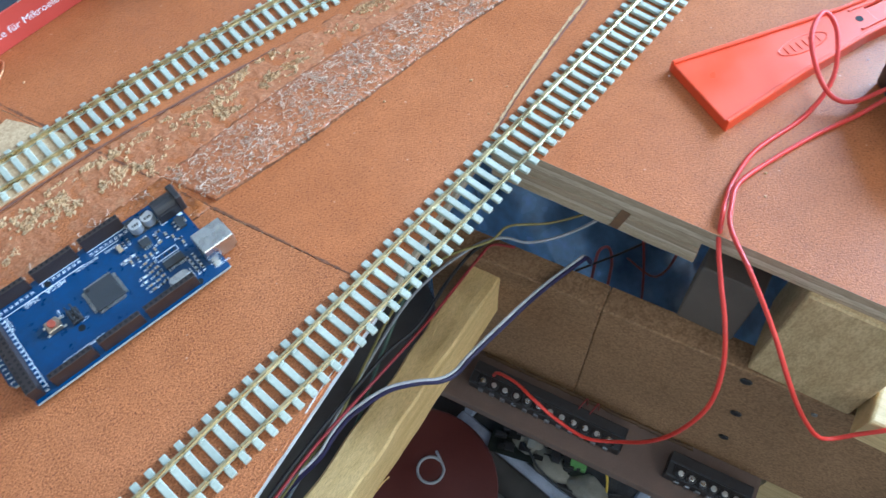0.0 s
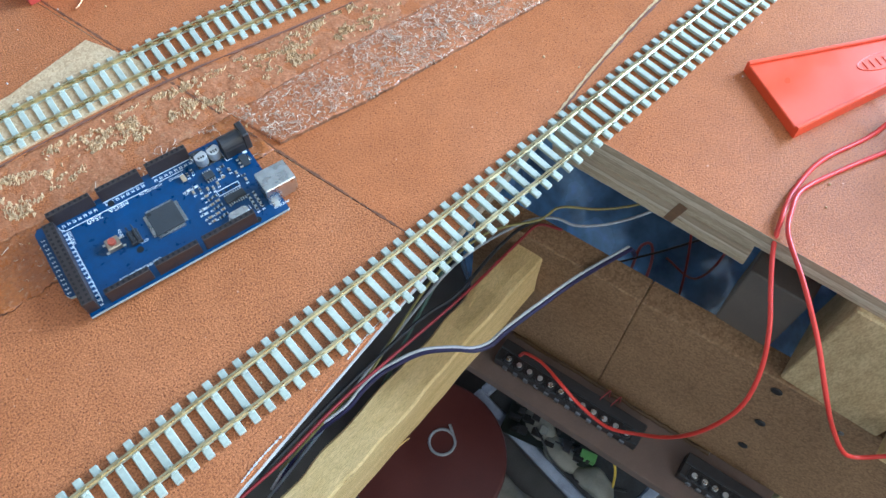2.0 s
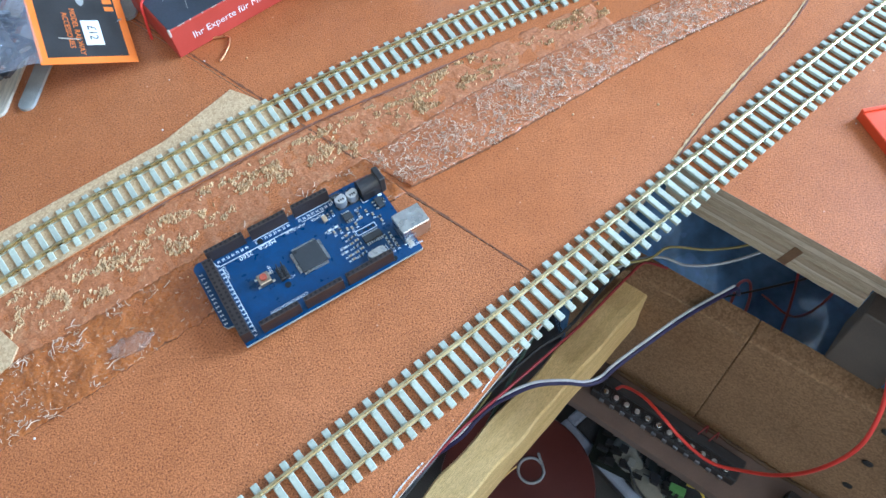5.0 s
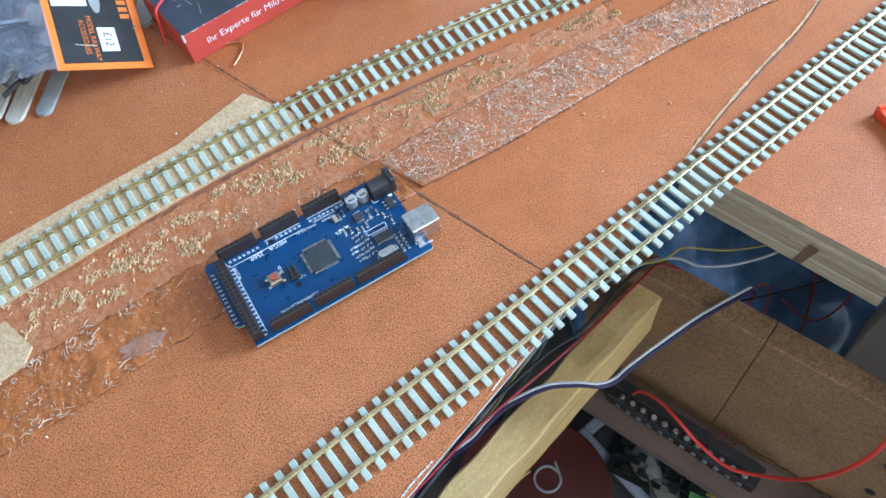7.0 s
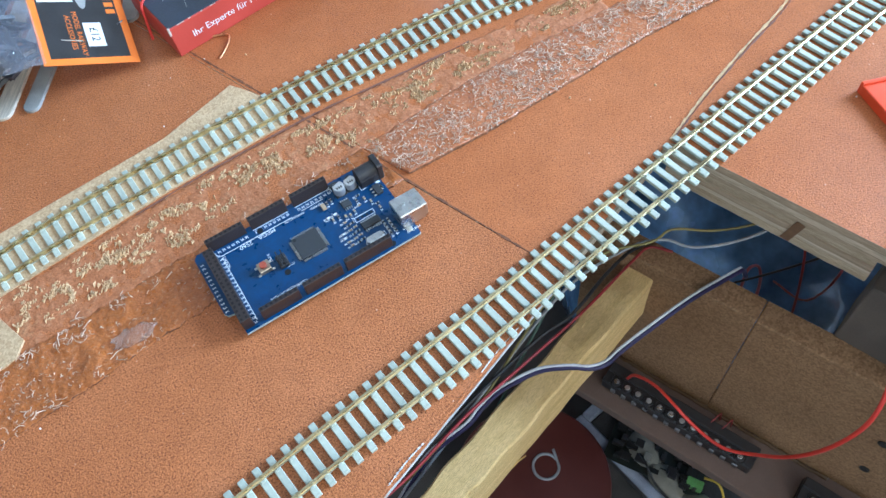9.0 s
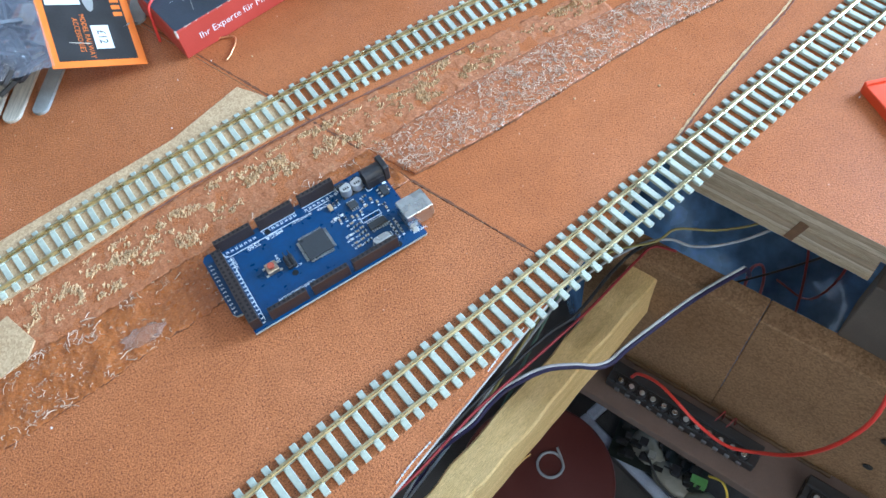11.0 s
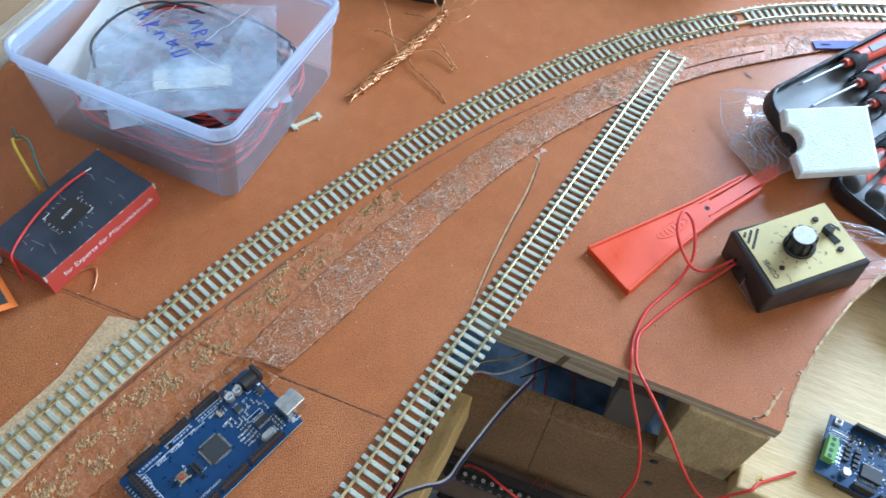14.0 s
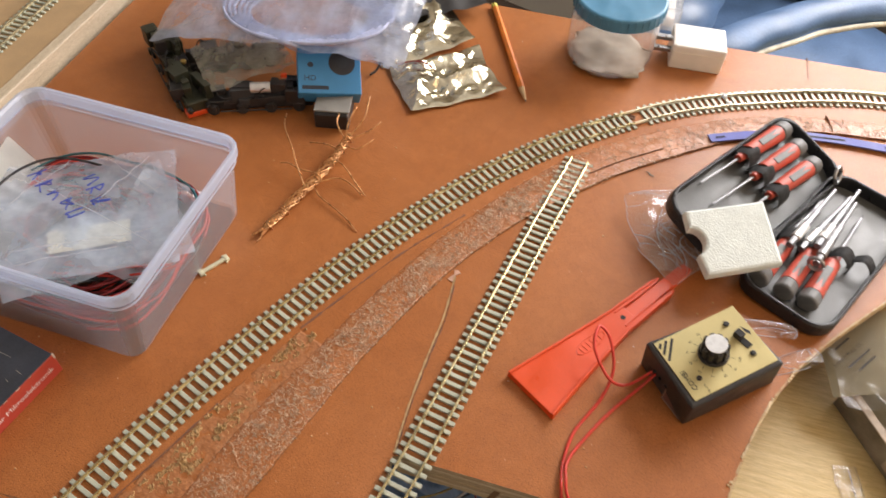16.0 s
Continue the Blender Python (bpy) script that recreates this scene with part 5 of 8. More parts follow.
# red pair of wires from the controller, over the sawn end and down into the opening
single("red_wire", tube([(0.4075, -0.1535, 0.017), (0.392, -0.1415, 0.006), (0.385, -0.128, 0.012), (0.395, -0.108, 0.024), (0.413, -0.102, 0.027), (0.412, -0.113, 0.022), (0.396, -0.127, 0.010), (0.372, -0.130, 0.0013), (0.336, -0.126, 0.0013), (0.312, -0.130, 0.0013), (0.300, -0.1345, 0.0025), (0.291, -0.139, 0.0035),
                         (0.281, -0.1465, -0.003), (0.268, -0.160, -0.009), (0.256, -0.174, -0.016), (0.248, -0.186, -0.037), (0.239, -0.192, -0.060), (0.232, -0.189, -0.094), (0.229, -0.180, -0.130), (0.226, -0.166, -0.160), (0.217, -0.149, -0.174), (0.2125, -0.127, -0.176), (0.2095, -0.109, -0.170), (0.2125, -0.089, -0.182), (0.2165, -0.0695, -0.210), (0.222, -0.060, -0.2435)], 0.00125, 8, 6), RED_WIRE, "thin red wire looping from controller into the opening", "wire", group="red wires", smooth=True)
single("red_wire", tube([(0.4095, -0.1565, 0.015), (0.392, -0.149, 0.003), (0.366, -0.141, 0.0013), (0.335, -0.135, 0.0013), (0.312, -0.133, 0.003), (0.298, -0.1385, 0.0046), (0.287, -0.147, 0.0035), (0.276, -0.168, 0.0005), (0.267, -0.191, -0.011), (0.263, -0.210, -0.030), (0.2655, -0.224, -0.051), (0.276, -0.238, -0.079), (0.2855, -0.2455, -0.090), (0.2945, -0.253, -0.084), (0.303, -0.2615, -0.0733), (0.312, -0.264, -0.0736), (0.322, -0.270, -0.0736), (0.331, -0.276, -0.0735), (0.339, -0.2815, -0.0715)], 0.00125, 8, 6), RED_WIRE, "thin red wire hanging from controller to the desk", "wire", group="red wires", smooth=True)

# ---------------------------------------------------------------- wiring and boxes seen through the opening
flat = thing("twin_cable", "white and purple twin cable over the pine rail", "cable", group="wiring under the layout")
core = [(0.290, -0.076, -0.124), (0.283, -0.076, -0.109), (0.275, -0.076, -0.1045), (0.239, -0.075, -0.101), (0.202, -0.077, -0.098), (0.178, -0.079, -0.096), (0.166, -0.081, -0.094), (0.156, -0.079, -0.092), (0.147, -0.072, -0.092), (0.135, -0.064, -0.094), (0.126, -0.060, -0.097), (0.116, -0.057, -0.102), (0.105, -0.0545, -0.108), (0.092, -0.055, -0.115), (0.079, -0.057, -0.122), (0.05, -0.056, -0.135), (0.02, -0.066, -0.15)]
part("core", tube(core, 0.0010, 7, 5), WHITE_WIRE, flat, "white core", smooth=True)
part("core", tube([(x + 0.0006, y - 0.0016, z - 0.0012) for x, y, z in core], 0.0016, 7, 5), PURPLE_WIRE, flat, "dark purple core", smooth=True)


def wire(pts, r, material, label):
    return single("wire", tube(pts, r, 6, 5), material, label, "wire", group="wiring under the layout", smooth=True)


# shade beneath the track is put into this wire's darker red
wire([(-0.06, -0.098, -0.085), (0.001, -0.083, -0.08), (0.035, -0.077, -0.08), (0.078, -0.066, -0.082), (0.125, -0.058, -0.085), (0.171, -0.0495, -0.09), (0.205, -0.040, -0.098), (0.228, -0.034, -0.1015), (0.243, -0.032, -0.1025), (0.252, -0.044, -0.101)], 0.001, DEEP_SHADED_RED, "red wire running beneath the track")
wire([(0.02, -0.068, -0.11), (0.08, -0.056, -0.10), (0.142, -0.045, -0.098), (0.17, -0.0435, -0.099), (0.205, -0.033, -0.10), (0.229, -0.028, -0.101), (0.247, -0.029, -0.1035)], 0.0012, BLACK_WIRE, "black wire running beneath the track")
wire([(0.03, -0.062, -0.14), (0.065, -0.056, -0.128), (0.100, -0.050, -0.118), (0.135, -0.036, -0.11), (0.17, -0.026, -0.095), (0.205, -0.027, -0.082), (0.232, -0.041, -0.074), (0.246, -0.043, -0.070), (0.265, -0.058, -0.070), (0.288, -0.070, -0.068), (0.31, -0.080, -0.055)], 0.0009, DULL_YELLOW, "dull yellow wire running beneath the track")
wire([(0.0, -0.075, -0.15), (0.06, -0.058, -0.135), (0.12, -0.040, -0.12), (0.18, -0.026, -0.10), (0.222, -0.033, -0.082), (0.238, -0.045, -0.072), (0.247, -0.058, -0.072), (0.265, -0.069, -0.071), (0.289, -0.077, -0.068), (0.305, -0.084, -0.05)], 0.001, DULL_WHITE, "dull white wire running beneath the track")
wire([(0.02, -0.085, -0.16), (0.09, -0.060, -0.15), (0.15, -0.03, -0.13), (0.2, -0.005, -0.12)], 0.0012, GREEN_WIRE, "dull green wire beneath the track")
wire([(0.31, -0.072, -0.21), (0.325, -0.062, -0.198), (0.338, -0.055, -0.194), (0.348, -0.057, -0.198), (0.343, -0.066, -0.206), (0.325, -0.078, -0.215), (0.31, -0.09, -0.23)], 0.0012, surf("pink_wire_sleeve", (0.36, 0.10, 0.12), 0.45), "dull pink wire hooked over the crossbeam")
wire([(0.30, -0.075, -0.013), (0.315, -0.095, -0.10), (0.33, -0.105, -0.20), (0.345, -0.10, -0.28)], 0.0009, DEEP_SHADED_RED, "dark red wire hanging under the board")
wire([(0.315, -0.10, -0.013), (0.325, -0.115, -0.09), (0.35, -0.10, -0.19), (0.38, -0.06, -0.25)], 0.0009, DEEP_SHADED_RED, "dark red wire hanging under the board")
wire([(0.33, -0.115, -0.03), (0.345, -0.105, -0.10), (0.34, -0.08, -0.16), (0.32, -0.05, -0.21)], 0.0009, BLACK_WIRE, "black wire hanging under the board")


def terminal_strip(s0, s1, w, n):
    t = thing("terminal_strip", "black screw terminal strip with silver screws", "terminal strip", CROSS @ Matrix.Translation(((s0 + s1) / 2, w, -0.256)), "terminal strips")
    L = s1 - s0
    part("body", box((L, 0.0185, 0.012), (0, 0, 0), 0.0008), BLACK_PLASTIC, t)
    part("back_ridge", box((L, 0.0085, 0.0135), (0, 0.0048, 0.0003), 0.0008), BLACK_PLASTIC, t)
    for k in range(n + 1):
        part("divider", box((0.0012, 0.0080, 0.0018), (-L / 2 + 0.006 + k * (L - 0.012) / n, -0.0046, 0.0118), 0.0002), BLACK_PLASTIC, t)
    for k in range(n):
        x = -L / 2 + 0.006 + (k + 0.5) * (L - 0.012) / n
        well = part("screw_well", rod(0.0036, 0.0040, (x, -0.0056, 0.0112), 14, bevel=0.0006), BLACK_PLASTIC, t)
        bm = rod(0.0022, 0.0012, (x, -0.0056, 0.0148), 12, bevel=0.0004)
        box((0.0038, 0.0006, 0.0002), (x, -0.0056, 0.0159), 0, 37 * k, bm=bm)
        part("screw", bm, TIN, well)
        part("clamp", box((0.0040, 0.0016, 0.0052), (x, -0.0100, 0.0020), 0.0004), STEEL, t)
    return t


terminal_strip(0.004, 0.128, -0.0345, 12)
terminal_strip(0.162, 0.222, -0.0345, 6)
for k in range(2):
    s = 0.088 + k * 0.009
    a, b = in_hole(s, -0.03, -0.244), in_hole(s + 0.004, -0.018, -0.241)
    wire([a, in_hole(s + 0.002, -0.024, -0.240), b, in_hole(s + 0.006, -0.017, -0.262)], 0.0005, DEEP_SHADED_RED, "short dark red wire at the terminal strip")

tin = thing("round_tin", "maroon round tin with a wire ring on its lid", "tin", Matrix.Translation((0.142, -0.045, -0.5)))
part("body", rod(0.074, 0.07, (0, 0, 0), 48, bevel=0.002), MAROON_TIN, tin)
part("lid", rod(0.0765, 0.012, (0, 0, 0.068), 48, bevel=0.003), MAROON_TIN, tin)
part("ring", tube([(0.018 + 0.0125 * math.cos(a), 0.002 + 0.0125 * math.sin(a), 0.0812) for a in [k * 0.5236 for k in range(12)]] + [(0.034, 0.012, 0.0812)], 0.0014, 7, 4), DULL_WHITE, tin, "bent dull wire ring", smooth=True)
PALE_RIM = surf("pale_bluish_plastic", (0.36, 0.40, 0.50), 0.4)
crate = thing("storage_box", "pale grey plastic box holding old electronics", "box", pose(0.289, -0.104, -0.5, 0, 0, -83))
part("body", box((0.19, 0.11, 0.045), (0, 0, 0), 0.006), surf("dusty_grey_plastic", (0.13, 0.13, 0.145), 0.55, scale=20, vary=0.3), crate)
for y in (-0.053, 0.053):
    part("rim", box((0.196, 0.012, 0.007), (0, y, 0.044), 0.002), PALE_RIM, crate, "pale bluish plastic rim")
for x in (-0.092, 0.092):
    part("rim", box((0.012, 0.094, 0.007), (x, 0, 0.044), 0.002), PALE_RIM, crate, "pale bluish plastic rim")
# flat dark slab added to darken the inside of the box
part("dark_infill", box((0.170, 0.092, 0.004), (0, 0, 0.0455), 0.001), surf("dark_infill_black", (0.04, 0.04, 0.042), 0.7, scale=60, vary=0.5), crate)
for k, (x, y) in enumerate(((-0.055, 0.018), (-0.03, -0.03), (0.01, -0.035), (0.05, -0.03))):
    part("cream_scrap", crumple(blob(0.017, (x, y, 0.054), (1.3, 0.8, 0.5), 0.4, 50, k + 5), 0.002, 120, k), surf("cream_scrap_plastic", (0.24, 0.23, 0.19), 0.5, vary=0.2), crate, smooth=True)
CREAM_DULL = surf("dusty_cream_connector", (0.30, 0.29, 0.25), 0.6)
old = thing("control_board", "dark circuit board with green and white connectors", "circuit board", pose(0.262, -0.092, -0.4485, 0, 0, -60))
part("board", box((0.098, 0.045, 0.0016), (0, 0, 0.004), 0.0003), surf("dark_green_board", (0.010, 0.016, 0.012), 0.5), old)
part("stand_off", box((0.09, 0.04, 0.004), (0, 0, 0), 0.0003), BLACK_PLASTIC, old)
r = random.Random(9)
for k in range(40):
    w, h = r.uniform(0.003, 0.012), r.uniform(0.003, 0.009)
    part("component", box((w, h, r.uniform(0.003, 0.012)), (r.uniform(-0.043, 0.043), r.uniform(-0.018, 0.018), 0.0056), 0.0004), r.choice((BLACK_PLASTIC, SOCKET, BLACK_PLASTIC)), old)
part("green_connector", box((0.016, 0.009, 0.011), (0.041, -0.012, 0.0056), 0.0005), GREEN_BLOCK, old, "green screw connector")
part("white_connector", box((0.008, 0.008, 0.009), (-0.008, -0.006, 0.0056), 0.0005), CREAM_DULL, old, "white square connector")
wire([(0.282, -0.135, -0.43), (0.287, -0.147, -0.425), (0.284, -0.160, -0.435), (0.27, -0.172, -0.448), (0.245, -0.18, -0.449)], 0.0013, YELLOW_WIRE, "pale yellow wire from the old circuit board")
wire([(0.247, -0.082, -0.432), (0.243, -0.095, -0.425), (0.241, -0.115, -0.436), (0.25, -0.145, -0.444), (0.285, -0.18, -0.449)], 0.0012, BLACK_WIRE, "black cable from the old circuit board")
single("crumpled_bag", crumple(blob(0.05, (0, 0, 0.03), (1.2, 0.8, 0.6), 0.5, 18, 3), 0.006, 60), surf("dusty_cream_plastic", (0.25, 0.235, 0.19), 0.5, scale=40, vary=0.3), "dusty cream plastic bag under the layout", "bag", pose(0.155, -0.112, -0.49, 0, 0, -40), smooth=True)
sack = single("plastic_sack", crumple(blob(0.2, (0.50, -0.01, -0.36), (1.05, 1.05, 0.75), 0.45, 5, 5, 4), 0.012, 22), BIN_BAG, "glossy dark blue plastic sack on the shelf", "sack", smooth=True)
single("cardboard_sheet", box((0.30, 0.26, 0.012), (0.0, 0.0, 0.0), 0.002), surf("matt_black_folder", (0.022, 0.021, 0.021), 0.85, vary=0.3), "black folder lying on the lower shelf", "folder", pose(0.02, -0.18, -0.498, 0, 0, 25))

# ---------------------------------------------------------------- on the oak desk
sh = thing("motor_shield_board", "blue motor shield board with green terminals on the desk", "circuit board", pose(0.397, -0.280, -0.075, 0, 0, -79.2))
ZT = 0.0111                                  # top of its board over the desk


def shp(name, bm, material, label="", parent=None):
    return part(name, bm, material, parent or sh, label)


shp("board", prism([(0, 0), (0, -0.0533), (0.064, -0.0533), (0.0686, -0.049), (0.0686, -0.012), (0.066, -0.010), (0.066, 0)], ZT - 0.0016, ZT, bevel=0.0002), PCB_BLUE)
for y in (-0.0025, -0.0508):
    shp("pin_row", box((0.046, 0.0024, ZT - 0.0016), (0.042, y, 0.0), 0.0003), BLACK_PLASTIC)
for x, n in ((0.0175, 10), (0.0442, 8)):
    hs = shp("socket_strip", header_strip(n), [BLACK_PLASTIC, SOCKET])
    hs.location = (x, -0.0027, ZT)
for x, n in ((0.0265, 6), (0.0455, 8)):
    hs = shp("socket_strip", header_strip(n), [BLACK_PLASTIC, SOCKET])
    hs.location = (x, -0.0506, ZT)
rb = shp("reset_button", box((0.006, 0.005, 0.0025), (0.0066, -0.0046, ZT), 0.0003), WHITE_PLASTIC)
shp("cap", rod(0.0014, 0.0012, (0.0066, -0.0046, ZT + 0.0025), 14), surf("brown_button", (0.16, 0.07, 0.05), 0.5), parent=rb)
gt = shp("screw_terminal", box((0.0072, 0.0200, 0.0085), (0.0046, -0.0325, ZT), 0.0004), GREEN_BLOCK, "green screw terminal block")
shp("wire_ledge", box((0.0030, 0.0196, 0.0042), (0.0092, -0.0325, ZT), 0.0004), GREEN_BLOCK, parent=gt)
for k in range(4):
    shp("screw_well", rod(0.0018, 0.0004, (0.0046, -0.0250 - k * 0.0050, ZT + 0.0083), 14), surf("deep_green_well", (0.03, 0.09, 0.02), 0.5), parent=gt)
    shp("screw", box((0.0022, 0.0007, 0.0003), (0.0046, -0.0250 - k * 0.0050, ZT + 0.0086), 0, 30 * k), CHIP_GREY, parent=gt)
    for q in range(2):
        shp("solder_pad", rod(0.0010, 0.0003, (0.0123 + q * 0.0026, -0.0262 - k * 0.0036, ZT), 12), TIN)
for k in range(4):
    shp("diode", box((0.0045, 0.0028, 0.0022), (0.0185, -0.0195 - k * 0.0042, ZT), 0.0003), BLACK_PLASTIC)
    shp("diode", box((0.0045, 0.0028, 0.0022), (0.0258, -0.0215 - k * 0.0042, ZT), 0.0003), BLACK_PLASTIC)
for k in range(6):
    pack = shp("resistor_pack", box((0.0024, 0.0062, 0.0016), (0.0195 + k * 0.0076, -0.0115, ZT), 0.0002), CHIP_GREY)
    for q in range(4):
        shp("solder_end", box((0.0036, 0.0007, 0.0006), (0.0195 + k * 0.0076, -0.0093 - q * 0.0015, ZT)), TIN, parent=pack)
shp("driver_chip", box((0.016, 0.011, 0.0034), (0.0385, -0.0345, ZT), 0.0003), CHIP_GREY)
legs = bmesh.new()
for k in range(10):
    for y in (-0.0275, -0.0415):
        box((0.0006, 0.0022, 0.0006), (0.0315 + k * 0.00155, y, ZT), bm=legs)
shp("legs", legs, TIN)
shp("logic_chip", box((0.009, 0.004, 0.0016), (0.0545, -0.027, ZT), 0.0002), CHIP_GREY)
shp("logic_chip", box((0.007, 0.004, 0.0016), (0.056, -0.0385, ZT), 0.0002), CHIP_GREY)
for x, y, w in ((0.0545, -0.0270, 0.009), (0.0560, -0.0385, 0.007)):
    for q in (-1, 1):
        row = bmesh.new()
        for k in range(7):
            box((0.0005, 0.0014, 0.0005), (x + w * (k / 7 - 0.43), y + q * 0.0026, ZT), bm=row)
        shp("chip_legs", row, TIN)
shp("capacitor", rod(0.0031, 0.0055, (0.0205, -0.0435, ZT), 18, bevel=0.0003), ALU, "silver can capacitor")
shp("mounting_hole", rod(0.0016, 0.0002, (0.0135, -0.0505, ZT), 16), SOCKET)
ms = bmesh.new()
loop = [(0.0105 + 0.0085 * math.copysign(abs(math.cos(a)) ** 0.5, math.cos(a)), -0.0125 + 0.0021 * math.copysign(abs(math.sin(a)) ** 0.5, math.sin(a)), ZT + 0.0001) for a in [k * 0.3142 for k in range(21)]]
tube(loop, 0.0002, 4, 2, ms)
for k in range(5):
    box((0.0022, 0.0012, 0.0001), (0.0052 + k * 0.0027, -0.0125, ZT), bm=ms)
words("MOTOR SHIELD", 0.0024, pose(0.0108, -0.0168, ZT + 0.0001), ms)
rr = random.Random(14)
for k in range(150):
    box((rr.uniform(0.0006, 0.0020), 0.0004, 0.0001), (rr.uniform(0.012, 0.064), rr.uniform(-0.046, -0.007), ZT), 0, rr.choice((0, 90)), bm=ms)
box((0.0004, 0.019, 0.0001), (0.0135, -0.0305, ZT), bm=ms)
box((0.006, 0.0004, 0.0001), (0.0165, -0.0215, ZT), bm=ms)
shp("silkscreen", ms, SILK, "white printed lettering")
for k in range(16):
    shp("component", box((0.0018, 0.001, 0.0007), (rr.uniform(0.028, 0.064), rr.uniform(-0.045, -0.018), ZT), 0.0001, rr.choice((0, 90))), rr.choice((TIN, TAN_PART, BLACK_PLASTIC)))
sb = thing("wood_screw", "brass countersunk screw set into the desk", "screw", Matrix.Translation((0.3165, -0.2645, -0.075)))
bm = rod(0.0038, 0.0008, (0, 0, -0.0003), 20, bevel=0.0002)
part("head", bm, SCREW_BRASS, sb)
part("recess", box((0.0042, 0.0009, 0.0002), (0, 0, 0.0005), 0, 30, bm=box((0.0009, 0.0042, 0.0002), (0, 0, 0.0005), 0, 30)), SOCKET, sb)

# clear ruler with blue lettering, and the open carton of spares
RUL = pose(0.475, -0.313, -0.075, 0, 0, math.degrees(math.atan2(-0.050, -0.083)))
rul = thing("plastic_bag_strip", "clear plastic sleeve with faint blue lettering on the desk", "sleeve", RUL)
part("sleeve", sheet(0.13, 0.021, 30, 6, lambda u, v: 0.0012 + 0.0006 * math.sin(v * 3.14) + 0.0003 * math.sin(u * 40), Matrix.Translation((0.065, 0.0095, 0))), ACRYLIC, rul)
for y in (0.0005, 0.019):
    part("edge", box((0.13, 0.0008, 0.0016), (0.065, y, 0.0004), 0.0002), ACRYLIC, rul)
part("spindle", tube([(0.004, 0.012, 0.002), (0.04, 0.0115, 0.002), (0.08, 0.011, 0.002)], 0.0006, 6), STEEL, rul)
ink = bmesh.new()
for k, w in enumerate((0.006, 0.009, 0.012, 0.010, 0.006)):
    box((0.0022, w, 0.0001), (0.047 + 0.0046 * k, 0.011, 0.0019), 0, 8, bm=ink)
    box((0.0046, 0.0016, 0.0001), (0.049 + 0.0046 * k, 0.008 + 0.0012 * k, 0.0019), 0, 20, bm=ink)
part("lettering", ink, BLUE_INK, rul, "worn blue lettering")

carton = thing("open_carton", "open dark printed carton of packaged spares", "carton", pose(0.5355, -0.2965, -0.075, 0, 0, math.degrees(math.atan2(-0.102, -0.082))))
part("side", box((0.21, 0.003, 0.027), (0.105, 0.0015, 0), 0.0005), surf("dark_printed_carton", (0.25, 0.215, 0.175), 0.55, scale=30, vary=0.5), carton, "dark printed carton side")
part("rim", box((0.21, 0.0075, 0.0016), (0.105, 0.0035, 0.0266), 0.0004), WORN_CARD, carton)
part("print", box((0.024, 0.0006, 0.014), (0.075, -0.0002, 0.006)), WORN_CARD, carton, "pale printed panel")
part("print", box((0.04, 0.0006, 0.014), (0.15, -0.0002, 0.006)), WORN_CARD, carton, "pale printed panel")
part("end", box((0.003, 0.15, 0.027), (0.0015, 0.078, 0), 0.0005), KRAFT, carton)
part("end", box((0.003, 0.15, 0.027), (0.2085, 0.078, 0), 0.0005), KRAFT, carton)
part("side", box((0.21, 0.003, 0.027), (0.105, 0.1545, 0), 0.0005), KRAFT, carton)
part("bottom", box((0.206, 0.15, 0.003), (0.105, 0.078, 0), 0), KRAFT, carton)
part("inner_flap", sheet(0.14, 0.022, 12, 4, lambda u, v: 0.002 * math.sin(u * 9) * v, pose(0.075, 0.012, 0.024, 24, 0, 0), thick=0.0008), KRAFT, carton)
packet = thing("switch_packet", "clear packet with a tan printed header card", "packet", pose(0.578, -0.312, -0.034, 4, -10, -58))
part("header_card", sheet(0.105, 0.078, 10, 8, lambda u, v: 0.006 * math.sin(u * 3.1) + 0.004 * v, thick=0.0006), KRAFT, packet)
ink = bmesh.new()
words("2-WAY PULL CORD SWITCH", 0.0050, pose(-0.022, 0.006, 0.0074, 0, 0, 38), ink)
for dy, n in ((0.009, 0.018), (-0.009, 0.03), (-0.016, 0.022)):
    box((n, 0.0016, 0.0001), (-0.030 - dy * 0.62, 0.001 + dy * 0.79, 0.0074), 0, 38, bm=ink)
part("lettering", ink, BLACK_CARD, packet, "dark printed words")
part("film", crumple(sheet(0.12, 0.090, 60, 48, lambda u, v: 0.011 + 0.005 * crease(u * 0.5, v * 0.5, 3), Matrix.Translation((0.01, -0.01, 0))), 0.002, 45, 3), FILM_SOFT, packet)
disc = part("disc", rod(0.026, 0.008, (0.030, -0.055, 0.002), 30, bevel=0.003), WHITE_PLASTIC, packet, "round white switch cover")
part("inner_ring", rod(0.016, 0.004, (0.030, -0.055, 0.0095), 26, bevel=0.0015), GREY_CARD, disc, "grey inner ring")
for k, (x, y, a, m) in enumerate(((0.06, 0.05, 25, WHITE_PLASTIC), (0.10, 0.06, -15, PAPER), (0.14, 0.05, 40, WHITE_PLASTIC), (0.17, 0.07, 5, PAPER))):
    single("packaged_spare", crumple(blob(0.034, (0, 0, 0.012), (1.3, 0.75, 0.4), 0.35, 40, k + 2), 0.003, 90, k), m, "white wrapped spare part in the open carton", "packet", carton.matrix_world @ pose(x, y, 0.006, 0, 0, a), "wrapped spares", smooth=True)
mg = thing("magenta_packet", "pale packet with a magenta printed corner", "packet", pose(0.4235, -0.4055, -0.0745, 0, -6, -35))
part("card", sheet(0.10, 0.06, 10, 6, lambda u, v: 0.003 * math.sin(u * 4), Matrix.Translation((0, 0, 0.006)), thick=0.0008), KRAFT, mg)
